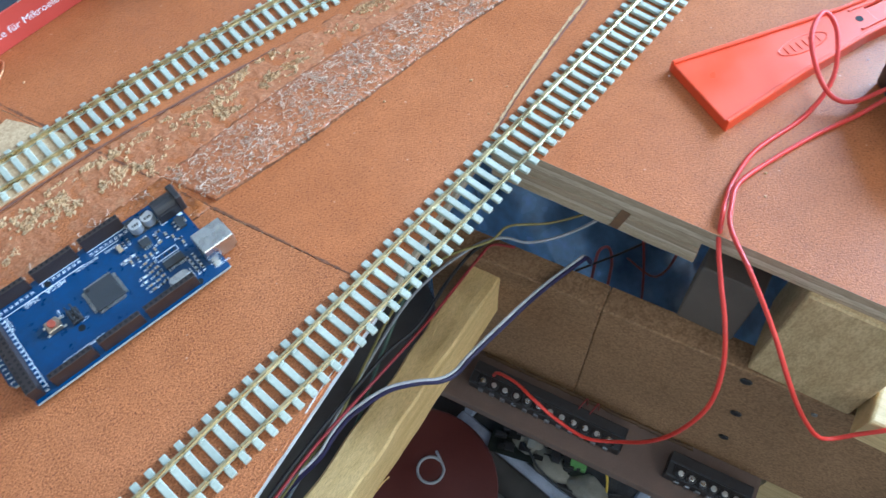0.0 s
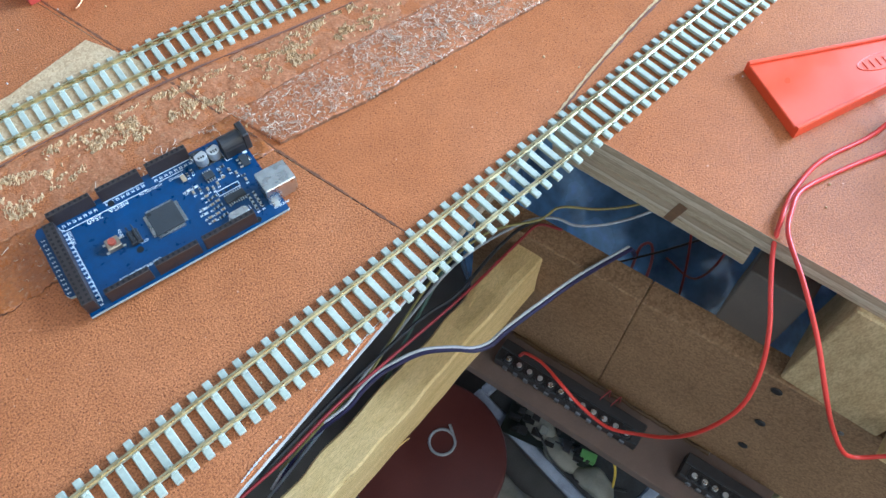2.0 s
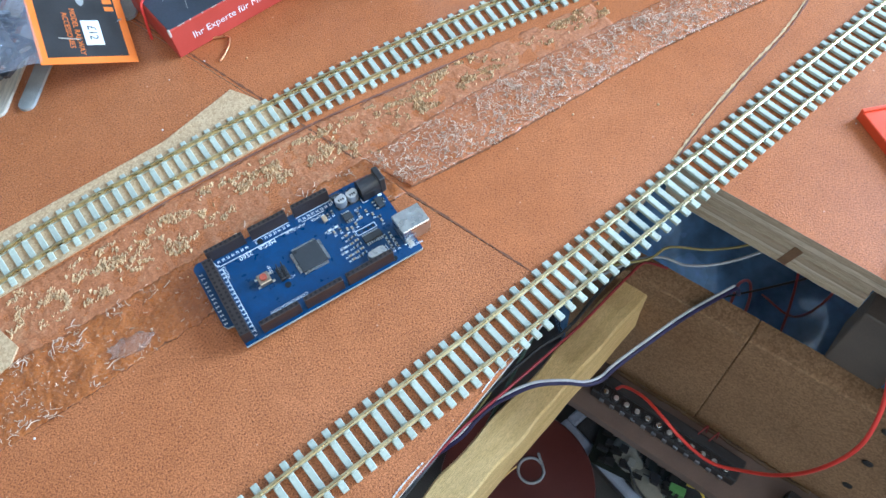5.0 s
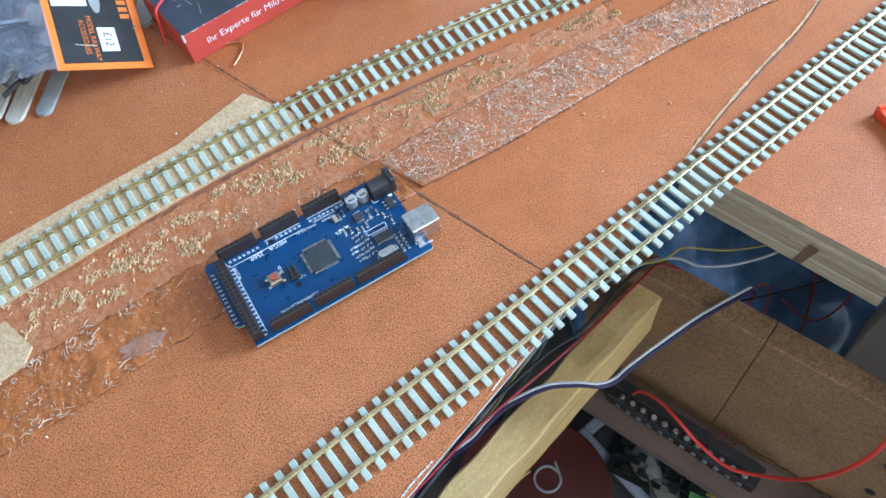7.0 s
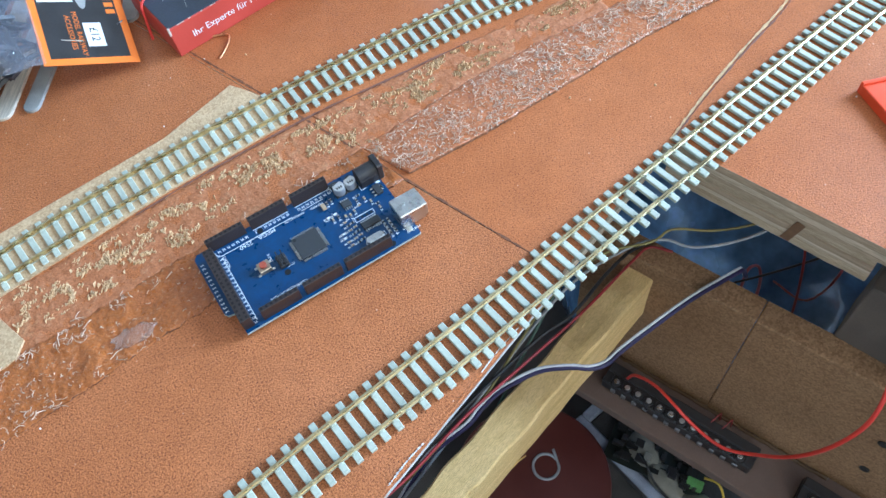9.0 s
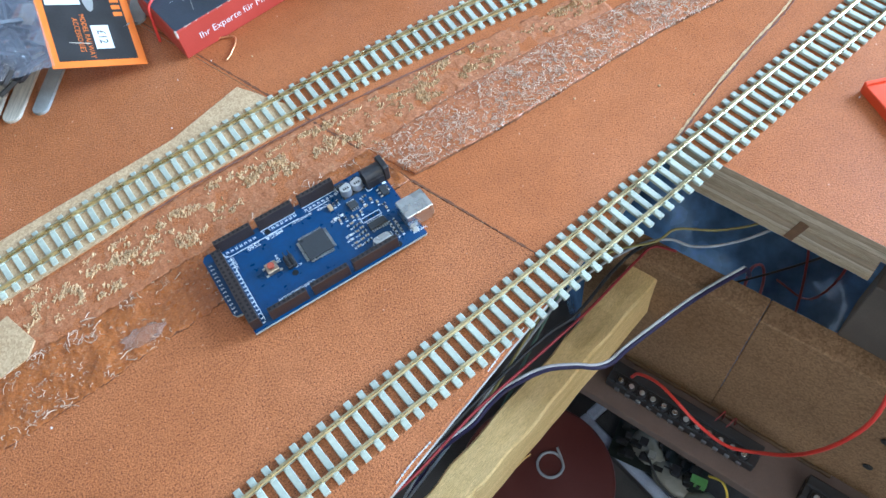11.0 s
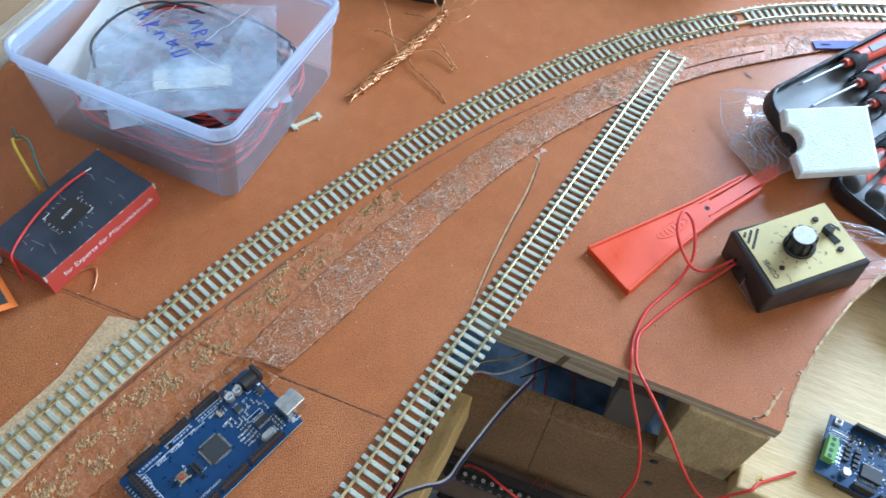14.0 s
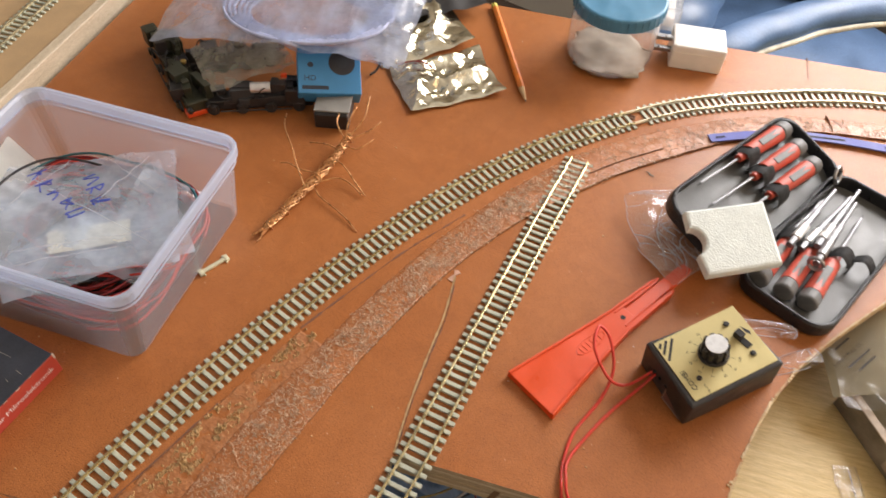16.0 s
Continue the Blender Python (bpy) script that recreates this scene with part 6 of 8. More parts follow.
part("corner", sheet(0.04, 0.03, 6, 4, lambda u, v: 0.003 * math.sin((u * 0.4 + 0.05) * 4), Matrix.Translation((-0.028, 0.012, 0.0072)), thick=0.0004), MAGENTA, mg, "magenta printed panel")
part("film", crumple(sheet(0.11, 0.07, 44, 30, lambda u, v: 0.0105 + 0.003 * crease(u * 0.5, v * 0.5, 5)), 0.001, 60, 5), FILM_SOFT, mg)


# ---------------------------------------------------------------- clear storage tub with wires
def round_rect(w, h, r, n=6):
    out = []
    for cx, cy, a0 in ((w / 2 - r, h / 2 - r, 0), (-w / 2 + r, h / 2 - r, 90), (-w / 2 + r, -h / 2 + r, 180), (w / 2 - r, -h / 2 + r, 270)):
        for k in range(n + 1):
            a = radians(a0 + 90 * k / n)
            out.append((cx + r * math.cos(a), cy + r * math.sin(a)))
    return out


def rings_mesh(rings, cap_first=True, cap_last=True, bm=None):
    """Skin through rings of equal count, each (outline, z)."""
    bm = bm or bmesh.new()
    vs = [[bm.verts.new((x, y, z)) for x, y in o] for o, z in rings]
    k = len(vs[0])
    for a, b in zip(vs, vs[1:]):
        for i in range(k):
            bm.faces.new((a[i], a[(i + 1) % k], b[(i + 1) % k], b[i]))
    if cap_first:
        bm.faces.new(vs[0][::-1])
    if cap_last:
        bm.faces.new(vs[-1])
    bmesh.ops.recalc_face_normals(bm, faces=bm.faces)
    return bm


tub = thing("storage_tub", "clear plastic tub full of red and black wires", "tub", pose(0.2497, 0.2950, 0, 0, 0, 16.7))
part("wall", rings_mesh([([(x - 0.0045, y) for x, y in round_rect(0.166, 0.181, 0.010)], 0.0), ([(x - 0.004, y) for x, y in round_rect(0.170, 0.186, 0.012)], 0.002), (round_rect(0.175, 0.202, 0.016), 0.0725)], True, False), TUB, tub, smooth=False)
rim = rings_mesh([(round_rect(0.175, 0.202, 0.016), 0.0700), (round_rect(0.1775, 0.2045, 0.017), 0.0702), (round_rect(0.1775, 0.2045, 0.017), 0.0740), (round_rect(0.1825, 0.2105, 0.019), 0.0745), (round_rect(0.1825, 0.2105, 0.019), 0.0810), (round_rect(0.1805, 0.2085, 0.018), 0.0830), (round_rect(0.1765, 0.2045, 0.017), 0.0830), (round_rect(0.1745, 0.2015, 0.016), 0.0805), (round_rect(0.1745, 0.2015, 0.016), 0.072)], False, False)
part("rim", rim, TUB_RIM, tub, "frosted thick rim")
for z in (0.0695, 0.0655):
    part("rib", rings_mesh([(round_rect(0.1755, 0.2030, 0.017), z), (round_rect(0.1785, 0.2055, 0.018), z + 0.0006), (round_rect(0.1755, 0.2030, 0.017), z + 0.0012)], False, False), TUB_RIM, tub)
TM = tub.matrix_world.copy()


def tangle(seed, n, r, material, label, z0=0.006, z1=0.04, sx=0.068, sy=0.08, count=7):
    rr = random.Random(seed)
    for k in range(n):
        a, pts = rr.uniform(0, 6.28), []
        cx, cy = rr.uniform(-0.02, 0.02), rr.uniform(-0.03, 0.03)
        ra, rb = rr.uniform(0.4, 1.0), rr.uniform(0.4, 1.0)
        for j in range(count):
            a += rr.uniform(0.7, 1.3)
            x = max(-sx, min(sx, cx + ra * sx * math.cos(a)))
            y = max(-sy, min(sy, cy + rb * sy * math.sin(a)))
            pts.append((x, y, rr.uniform(z0, z1)))
        single("loose_wire", tube(pts, r, 6, 6), material, label, "wire", TM, "wires in the tub", smooth=True)


tangle(51, 14, 0.0011, DEEP_SHADED_RED, "red wire coiled in the clear tub", 0.005, 0.030)
tangle(52, 8, 0.0012, BLACK_WIRE, "black wire coiled in the clear tub", 0.005, 0.026)
tangle(53, 4, 0.0012, TEAL_WIRE, "teal wire coiled in the clear tub", 0.015, 0.034)
def wall_coil(seed, n, r, material, label, z0, z1):
    """Wire pressed round against the inside of the tub."""
    rr = random.Random(seed)
    for k in range(n):
        start, span, pts = rr.uniform(0, 6.28), rr.uniform(2.5, 5.5), []
        inset, z = rr.uniform(0.004, 0.016), rr.uniform(z0, z1)
        for j in range(14):
            a = start + span * j / 13
            c, s = math.cos(a), math.sin(a)
            q = (abs(c) ** 4 + abs(s) ** 4) ** -0.25
            z = max(z0, min(z1, z + rr.uniform(-0.006, 0.006)))
            pts.append(((0.0815 - inset) * c * q - 0.004, (0.0895 - inset) * s * q, z))
        single("loose_wire", tube(pts, r, 6, 4), material, label, "wire", TM, "wires in the tub", smooth=True)


wall_coil(61, 9, 0.0012, DEEP_SHADED_RED, "red wire pressed against the tub wall", 0.006, 0.034)
wall_coil(62, 5, 0.0013, RED_WIRE, "bright red wire pressed against the tub wall", 0.008, 0.030)
wall_coil(63, 6, 0.0012, BLACK_WIRE, "black wire pressed against the tub wall", 0.004, 0.026)
wall_coil(64, 3, 0.0011, TEAL_WIRE, "teal wire pressed against the tub wall", 0.012, 0.040)
tangle(54, 6, 0.0010, RED_WIRE, "bright red wire near the tub wall", 0.012, 0.036, 0.078, 0.086, 11)
single("plug_lead", tube([(-0.05, 0.055, 0.05), (-0.03, 0.07, 0.058), (0.01, 0.068, 0.06), (0.04, 0.05, 0.055), (0.052, 0.01, 0.045), (0.05, -0.02, 0.04)], 0.0011, 8, 6), BLACK_WIRE, "dark lead with plug arched inside the tub", "lead", TM, smooth=True)
single("paper_sheet", sheet(0.12, 0.066, 8, 6, lambda u, v: 0.004 * math.sin(u * 4), thick=0.0004), PAPER, "white paper sheet standing in the tub", "paper", TM @ pose(-0.012, 0.072, 0.034, 62, 0, 10))
zip_bag = thing("zip_bag", "clear zip bag with blue handwriting and cream label", "bag", TM @ pose(-0.006, -0.004, 0.053, -5, 4, -58))
part("film", crumple(sheet(0.148, 0.140, 44, 44, lambda u, v: 0.003 * math.sin(u * 6) * math.sin(v * 5) + 0.002 * max(0, 1 - abs(u - v) * 22) + 0.002 * max(0, 1 - abs(u + v - 0.9) * 22) + 0.0016 * max(0, 1 - abs(v - 0.16) * 40)), 0.0022, 30, 7), FILM_MILKY, zip_bag, smooth=True)
part("film", crumple(sheet(0.140, 0.120, 26, 24, lambda u, v: -0.006, pose(0.004, -0.010, 0, 0, 0, 14)), 0.004, 30, 9), TUB_FILM, zip_bag, smooth=True)
part("label_panel", crumple(sheet(0.062, 0.026, 12, 4, lambda u, v: -0.0045, pose(0.006, -0.024, 0, 0, 0, 5)), 0.001, 30, 2), CREAM, zip_bag, "cream blank label panel")
fold_r = random.Random(91)
# thin white tubes paint the glints along the bag's folds
for x0, y0, x1, y1 in ((-0.058, 0.060, 0.055, -0.052), (0.052, 0.058, 0.010, 0.004), (-0.050, -0.044, 0.058, -0.036), (-0.055, 0.012, -0.012, 0.062), (0.020, 0.060, 0.058, 0.010), (-0.04, -0.058, 0.03, -0.05)):
    part("fold", tube([(x0 + (x1 - x0) * k / 7 + fold_r.uniform(-0.0012, 0.0012), y0 + (y1 - y0) * k / 7 + fold_r.uniform(-0.0012, 0.0012), 0.0062 + fold_r.uniform(-0.0006, 0.0006)) for k in range(8)], fold_r.uniform(0.0002, 0.0004), 5, 4), GLINT_GLUE_WHITE, zip_bag, smooth=True)
pen_r = random.Random(77)
pen_m = pose(-0.016, 0.028, 0, 0, 0, -68) @ Matrix.Translation((0.016, -0.026, 0)) @ pose(-0.03, 0.03, 0) @ Matrix.Diagonal((1.3, 1.35, 1, 1)) @ pose(0.03, -0.03, 0)
for x0, y0, n, lean in ((-0.040, 0.014, 5, 0.16), (-0.020, 0.040, 3, -0.1)):
    for k in range(n):
        h, w = pen_r.uniform(0.008, 0.014), pen_r.uniform(0.005, 0.009)
        x, y = x0 + k * 0.0118, y0 + k * 0.0118 * lean + pen_r.uniform(-0.002, 0.002)
        pts = [(x, y + h * pen_r.uniform(0.5, 1)), (x + w * 0.15, y)] + [(x + w * pen_r.uniform(0, 1), y + h * pen_r.uniform(0, 0.9)) for _ in range(3)] + [(x + w, y + h * 0.1)]
        stroke = tube([(px, py, 0.0072) for px, py in pts], 0.0005, 5, 5)
        stroke.transform(pen_m)
        part("pen_stroke", stroke, BLUE_INK, zip_bag, "unreadable blue pen stroke")
single("clear_packet", crumple(sheet(0.10, 0.06, 24, 16, lambda u, v: 0.003 * math.sin(u * 9)), 0.004, 30, 12), TUB_FILM, "crumpled clear packet inside the tub", "packet", TM @ pose(0.01, -0.055, 0.034, 28, -8, 4), smooth=True)

# ---------------------------------------------------------------- dark box with red sides
bx = thing("electronics_box", "dark slate card box with red sides and worn edges", "box", pose(0.0465, 0.2085, 0, 0, 0, 7.6))
BW, BD, BH = 0.1065, 0.0625, 0.0225
part("body", box((BW, BD, BH - 0.0004), (BW / 2, BD / 2, 0), 0.0005), RED_CARD, bx, "red printed card sides")
lid_o = part("top_face", box((BW - 0.0008, BD - 0.0008, 0.0006), (BW / 2, BD / 2, BH - 0.0004), 0.0002), NAVY_CARD, bx, "dark slate printed top")
part("chip_print", box((0.026, 0.022, 0.0002), (0.049, 0.03, BH + 0.0002), 0, 8), BLACK_CARD, lid_o)
pr = bmesh.new()
for k in range(9):
    box((0.0003, 0.0022, 0.0001), (0.038 + k * 0.0027, 0.0165 + (k % 2) * 0.0275, BH + 0.0002), 0, 8, bm=pr)
    box((0.0024, 0.0003, 0.0001), (0.0345 + (k % 2) * 0.029, 0.021 + k * 0.0022, BH + 0.0002), 0, 8, bm=pr)
for w, h, x, y in ((0.006, 0.0007, 0.0385, 0.0418), (0.0007, 0.006, 0.0355, 0.0395), (0.006, 0.0007, 0.0605, 0.0195), (0.0007, 0.006, 0.0632, 0.0225)):
    box((w, h, 0.0001), (x, y, BH + 0.0002), 0, 8, bm=pr)
for k in range(6):
    box((0.0011, 0.0014 if k % 2 else 0.0020, 0.0001), (0.0440 + k * 0.0018, 0.0305 + k * 0.0003, BH + 0.0004), 0, 8, bm=pr)
for k in range(5):
    box((rnd.uniform(0.002, 0.005), 0.0002, 0.0001), (rnd.uniform(0.004, 0.10), rnd.uniform(0.004, 0.058), BH + 0.0002), 0, rnd.choice((0, 45, 90)), bm=pr)
part("print", pr, SILK, lid_o, "fine pale printed lines")
ink = bmesh.new()
words("Ihr Experte für Mikroelektronik", 0.0068, pose(BW * 0.535, -0.0001, BH * 0.47, 90, 0, 0), ink)
part("slogan", ink, SILK, bx, "white printed slogan")
for x, y in ((0.0003, 0.0003), (BW - 0.0004, 0.0004), (BW - 0.0004, BD - 0.0004)):
    part("worn_corner", crumple(box((0.0016, 0.0016, 0.006), (x, y, BH - 0.0055), 0.0004), 0.0002, 300), WORN_CARD, bx, "scuffed pale card corner")
for k in range(14):
    part("worn_edge", box((rnd.uniform(0.001, 0.004), 0.0005, 0.0004), (rnd.uniform(0.004, BW - 0.004), 0.0001, BH - 0.0005)), WORN_CARD, bx, "scuffed pale card edge")
for k in range(16):
    part("scratch", box((rnd.uniform(0.003, 0.012), 0.0004, 0.0001), (rnd.uniform(0.008, BW - 0.012), rnd.uniform(0.006, BD - 0.006), BH + 0.0002), 0, rnd.uniform(60, 110)), GREY_CARD, lid_o, "pale scratch in the print")
BXM = bx.matrix_world.copy()
single("red_lead", tube([BXM @ Vector(p) for p in ((-0.006, 0.026, 0.002), (-0.003, 0.030, 0.016), (0.001, 0.0338, 0.0242), (0.0214, 0.043, 0.0244), (0.0423, 0.0483, 0.0248), (0.0658, 0.0512, 0.0246), (0.084, 0.0508, 0.0238))], 0.00095, 7, 6), RED_WIRE, "red wire lying over the dark box", "wire", smooth=True)
single("bare_copper_end", tube([BXM @ Vector(p) for p in ((0.0825, 0.0508, 0.0240), (0.0895, 0.0503, 0.0236))], 0.0006, 6, 4), TIN, "bare tinned wire end", "wire")
single("yellow_lead", tube([(0.093, 0.298, 0.002), (0.0945, 0.306, 0.020), (0.099, 0.326, 0.026), (0.1035, 0.342, 0.022), (0.107, 0.351, 0.012), (0.111, 0.356, 0.006)], 0.0012, 7, 6), YELLOW_WIRE, "yellow wire sticking up behind the box", "wire", smooth=True)
single("grey_lead", tube([(0.098, 0.294, 0.002), (0.102, 0.306, 0.018), (0.110, 0.326, 0.022), (0.112, 0.342, 0.018), (0.110, 0.356, 0.010), (0.114, 0.372, 0.006)], 0.0012, 7, 6), GREEN_WIRE, "grey-green wire sticking up behind the box", "wire", smooth=True)
single("copper_offcut", tube([(0.060, 0.216, 0.0012), (0.078, 0.2085, 0.0012), (0.0775, 0.2015, 0.0012), (0.070, 0.1935, 0.0009), (0.066, 0.191, 0.0008)], 0.0007, 6, 6), COPPER, "bent copper wire offcut under the box", "wire", smooth=True)
single("silver_clip", tube([(0.03, 0.262, 0.002), (0.027, 0.250, 0.012), (0.022, 0.246, 0.014)], 0.0009, 6, 5), STEEL, "bent steel wire clip beside the card", "clip", smooth=True)

# ---------------------------------------------------------------- hanging-card packet of black track parts
c4, c3, c1 = Vector((-0.027, 0.220, 0.0272)), Vector((0.0229, 0.2169, 0.0035)), Vector((-0.0074, 0.3239, 0.0537))
ux, uy = (c3 - c4), (c1 - c4)
CW, CH = ux.length, uy.length
ux.normalize()
uz = ux.cross(uy).normalized()
uy = uz.cross(ux)
CARD = Matrix(((ux.x, uy.x, uz.x, c4.x), (ux.y, uy.y, uz.y, c4.y), (ux.z, uy.z, uz.z, c4.z), (0, 0, 0, 1)))
pk = thing("accessory_packet", "orange-edged black header card with clear bag of parts", "packet", CARD)
part("header_card", box((CW, CH, 0.0008), (CW / 2, CH / 2, 0), 0.0002), ORANGE_CARD, pk, "bright orange card border")
part("card_face", box((CW - 0.0095, CH - 0.0095, 0.0002), (CW / 2, CH / 2, 0.0008)), BLACK_CARD, pk, "glossy black printed face")
part("hang_hole", prism([(CW * 0.56 + 0.0035 * math.cos(a), CH * 0.52 + 0.014 * math.sin(a)) for a in [k * 0.5236 for k in range(12)]], 0.00095, 0.00115), GREY_CARD, pk)
part("price_sticker", box((0.0105, 0.0185, 0.0002), (CW * 0.60, CH * 0.205, 0.001), 0.00005), PAPER, pk, "small white price sticker")
part("barcode_sticker", box((0.0205, 0.042, 0.0002), (CW * 0.29, CH * 0.64, 0.001), 0.00005), PAPER, pk, "white barcode sticker")
ink = bmesh.new()
for k in range(22):
    box((0.0125, rnd.choice((0.0005, 0.0008, 0.0012)), 0.00008), (CW * 0.31, CH * 0.64 - 0.0148 + k * 0.00138, 0.0012), bm=ink)
part("barcode", ink, BLACK_CARD, pk, "black printed barcode")
part("price", words("£12", 0.0072, pose(CW * 0.60, CH * 0.205, 0.0013, 0, 0, -90)), BLACK_CARD, pk, "black written price")
for k in range(2):
    part("sticker_line", box((0.001, 0.022, 0.00008), (CW * 0.145 + 0.0025 * k, CH * 0.66 - 0.002 * k, 0.0012)), BLACK_CARD, pk)
ink = bmesh.new()
for k in range(11):
    box((0.0054, 0.0034, 0.00008), (CW * 0.845, CH * 0.885 - k * 0.0056, 0.00102), 0.0, 0, bm=ink)
words("MODEL RAILWAY", 0.0044, pose(CW * 0.445, CH * 0.215, 0.00108, 0, 0, -90), ink)
words("ACCESSORIES", 0.0044, pose(CW * 0.36, CH * 0.225, 0.00108, 0, 0, -90), ink)
part("orange_print", ink, ORANGE_CARD, pk, "orange lettering")
for y in (0.093, 0.018):
    part("staple", box((0.0125, 0.0007, 0.0005), (CW * 0.35, y if y < 0.05 else CH - 0.0135, 0.001), 0.0001, -6), TIN, pk)
bag = bmesh.new()
NX, NY = 26, 24
sides = []
for sgn in (1, -1):
    grid = []
    for i in range(NX + 1):
        row = []
        for j in range(NY + 1):
            u, v = i / NX, j / NY
            base = CARD @ Vector((0.002 - 0.095 * u, CH * (0.01 + 0.98 * v) - 0.012 * u * (0.5 - v), 0.0))
            base.z *= (1 - u * 0.45)
            across = max(0.0, math.sin(3.1416 * v)) ** 0.7
            puff = across * (0.019 * max(0.0, math.sin(3.1416 * min(1, u * 1.25 + 0.02))) ** 0.6 if u < 0.8 else 0.012)
            nz = noise.noise(Vector((u * 6, v * 6, sgn * 3.0)))
            row.append(bag.verts.new((base.x, base.y, max(0.0022, base.z + (puff if sgn > 0 else -puff * 0.7) + 0.003 * nz))))
        grid.append(row)
    for a, b in zip(grid, grid[1:]):
        for k in range(NY):
            bag.faces.new((a[k], b[k], b[k + 1], a[k + 1]))
bag_o = part("clear_bag", crumple(bag, 0.0012, 90, 4), FILM_GREY, None, smooth=True)
bag_o.parent, bag_o.matrix_parent_inverse = pk, CARD.inverted()
rr = random.Random(61)
for k in range(64):
    bm = bmesh.new()
    L, Wd = rr.uniform(0.018, 0.03), rr.uniform(0.006, 0.011)
    for sx in (-1, 1):
        box((L, 0.0030, 0.0026), (0, sx * Wd / 2, 0), 0.0003, bm=bm)
        box((0.0030, Wd, 0.0026), (sx * L / 2, 0, 0), 0.0003, bm=bm)
    box((0.0016, Wd, 0.0016), (0, 0, 0), 0.0002, bm=bm)
    p = CARD @ Vector((rr.uniform(-0.085, -0.015), rr.uniform(0.012, CH - 0.025), 0))
    bm.transform(CARD.inverted() @ pose(p.x, p.y, max(0.006, p.z * 0.6 + rr.uniform(-0.006, 0.008)), rr.uniform(-40, 40), rr.uniform(-40, 40), rr.uniform(0, 180)))
    part("track_part", bm, BLACK_PLASTIC, pk)

# abrasive and craft sticks under the packet
def stick(x0, y0, x1, y1, w, z, material, label):
    a, b = Vector((x0, y0, 0)), Vector((x1, y1, 0))
    L = (b - a).length
    o = [(w / 2 * math.cos(radians(t)) + L - w / 2, w / 2 * math.sin(radians(t))) for t in range(-90, 91, 15)] + [(w / 2 * math.cos(radians(t)) + w / 2, w / 2 * math.sin(radians(t))) for t in range(90, 271, 15)]
    return single("craft_stick", prism(o, 0, 0.002, bevel=0.0004), material, label, "stick", pose(x0, y0, z, 0, 0, math.degrees(math.atan2(y1 - y0, x1 - x0))), "craft sticks")


stick(-0.103, 0.243, -0.008, 0.398, 0.018, 0.0, STICK_GREY, "wide grey abrasive stick with rounded ends")
stick(-0.080, 0.234, 0.014, 0.390, 0.013, 0.0021, STICK_WOOD, "pale wooden craft stick under the packet")
stick(-0.068, 0.2275, 0.030, 0.379, 0.012, 0.0, STICK_WOOD, "pale wooden craft stick under the packet")
stick(-0.0505, 0.2225, 0.043, 0.360, 0.0105, 0.0, STICK_GREY, "narrow grey abrasive stick under the packet")
stick(0.030, 0.262, 0.056, 0.318, 0.012, 0.0, STICK_GREY, "grey abrasive stick beside the dark box")

# ---------------------------------------------------------------- small loose things beyond the track
conn = thing("sleeper_end_piece", "cream plastic track joiner piece on the board", "track part", pose(0.2915, 0.2022, 0, 0, 0, -13))
part("bar", box((0.024, 0.0035, 0.0022), (0, 0, 0), 0.0003), surf("ivory_plastic", (0.6, 0.58, 0.42), 0.5), conn)
for x in (-0.0125, 0.0125):
    part("end_block", box((0.0036, 0.007, 0.0026), (x, 0, 0), 0.0004), surf("ivory_plastic", (0.6, 0.58, 0.42), 0.5), conn)
    part("clip", box((0.0012, 0.0098, 0.0016), (x * 0.85, 0, 0), 0.0002), surf("ivory_plastic", (0.6, 0.58, 0.42), 0.5), conn)

cu = thing("copper_wire_bundle", "twisted bundle of bare copper wire with loose ends", "wire bundle", Matrix.Translation((0.34, 0.1935, 0)))
axis = spline([(0.0, 0.0, 0.003), (0.028, 0.0, 0.005), (0.064, 0.002, 0.006), (0.10, 0.0045, 0.007), (0.128, 0.008, 0.010), (0.142, 0.0105, 0.013)], 14)
for k in range(9):
    path, ph, w = [], k * 0.7, 0.0022 + 0.0007 * (k % 3)
    for i, q in enumerate(axis):
        f = i / (len(axis) - 1)
        rad = w * (0.7 + 0.5 * math.sin(f * 3.14)) * (1 + 0.25 * math.sin(f * 23 + k))
        path.append(q + Vector((0, rad * math.cos(ph + f * (16 + k)), rad * math.sin(ph + f * (16 + k)))))
    part("strand", tube([tuple(q) for q in path], 0.00062, 5, 2), COPPER, cu, smooth=True)
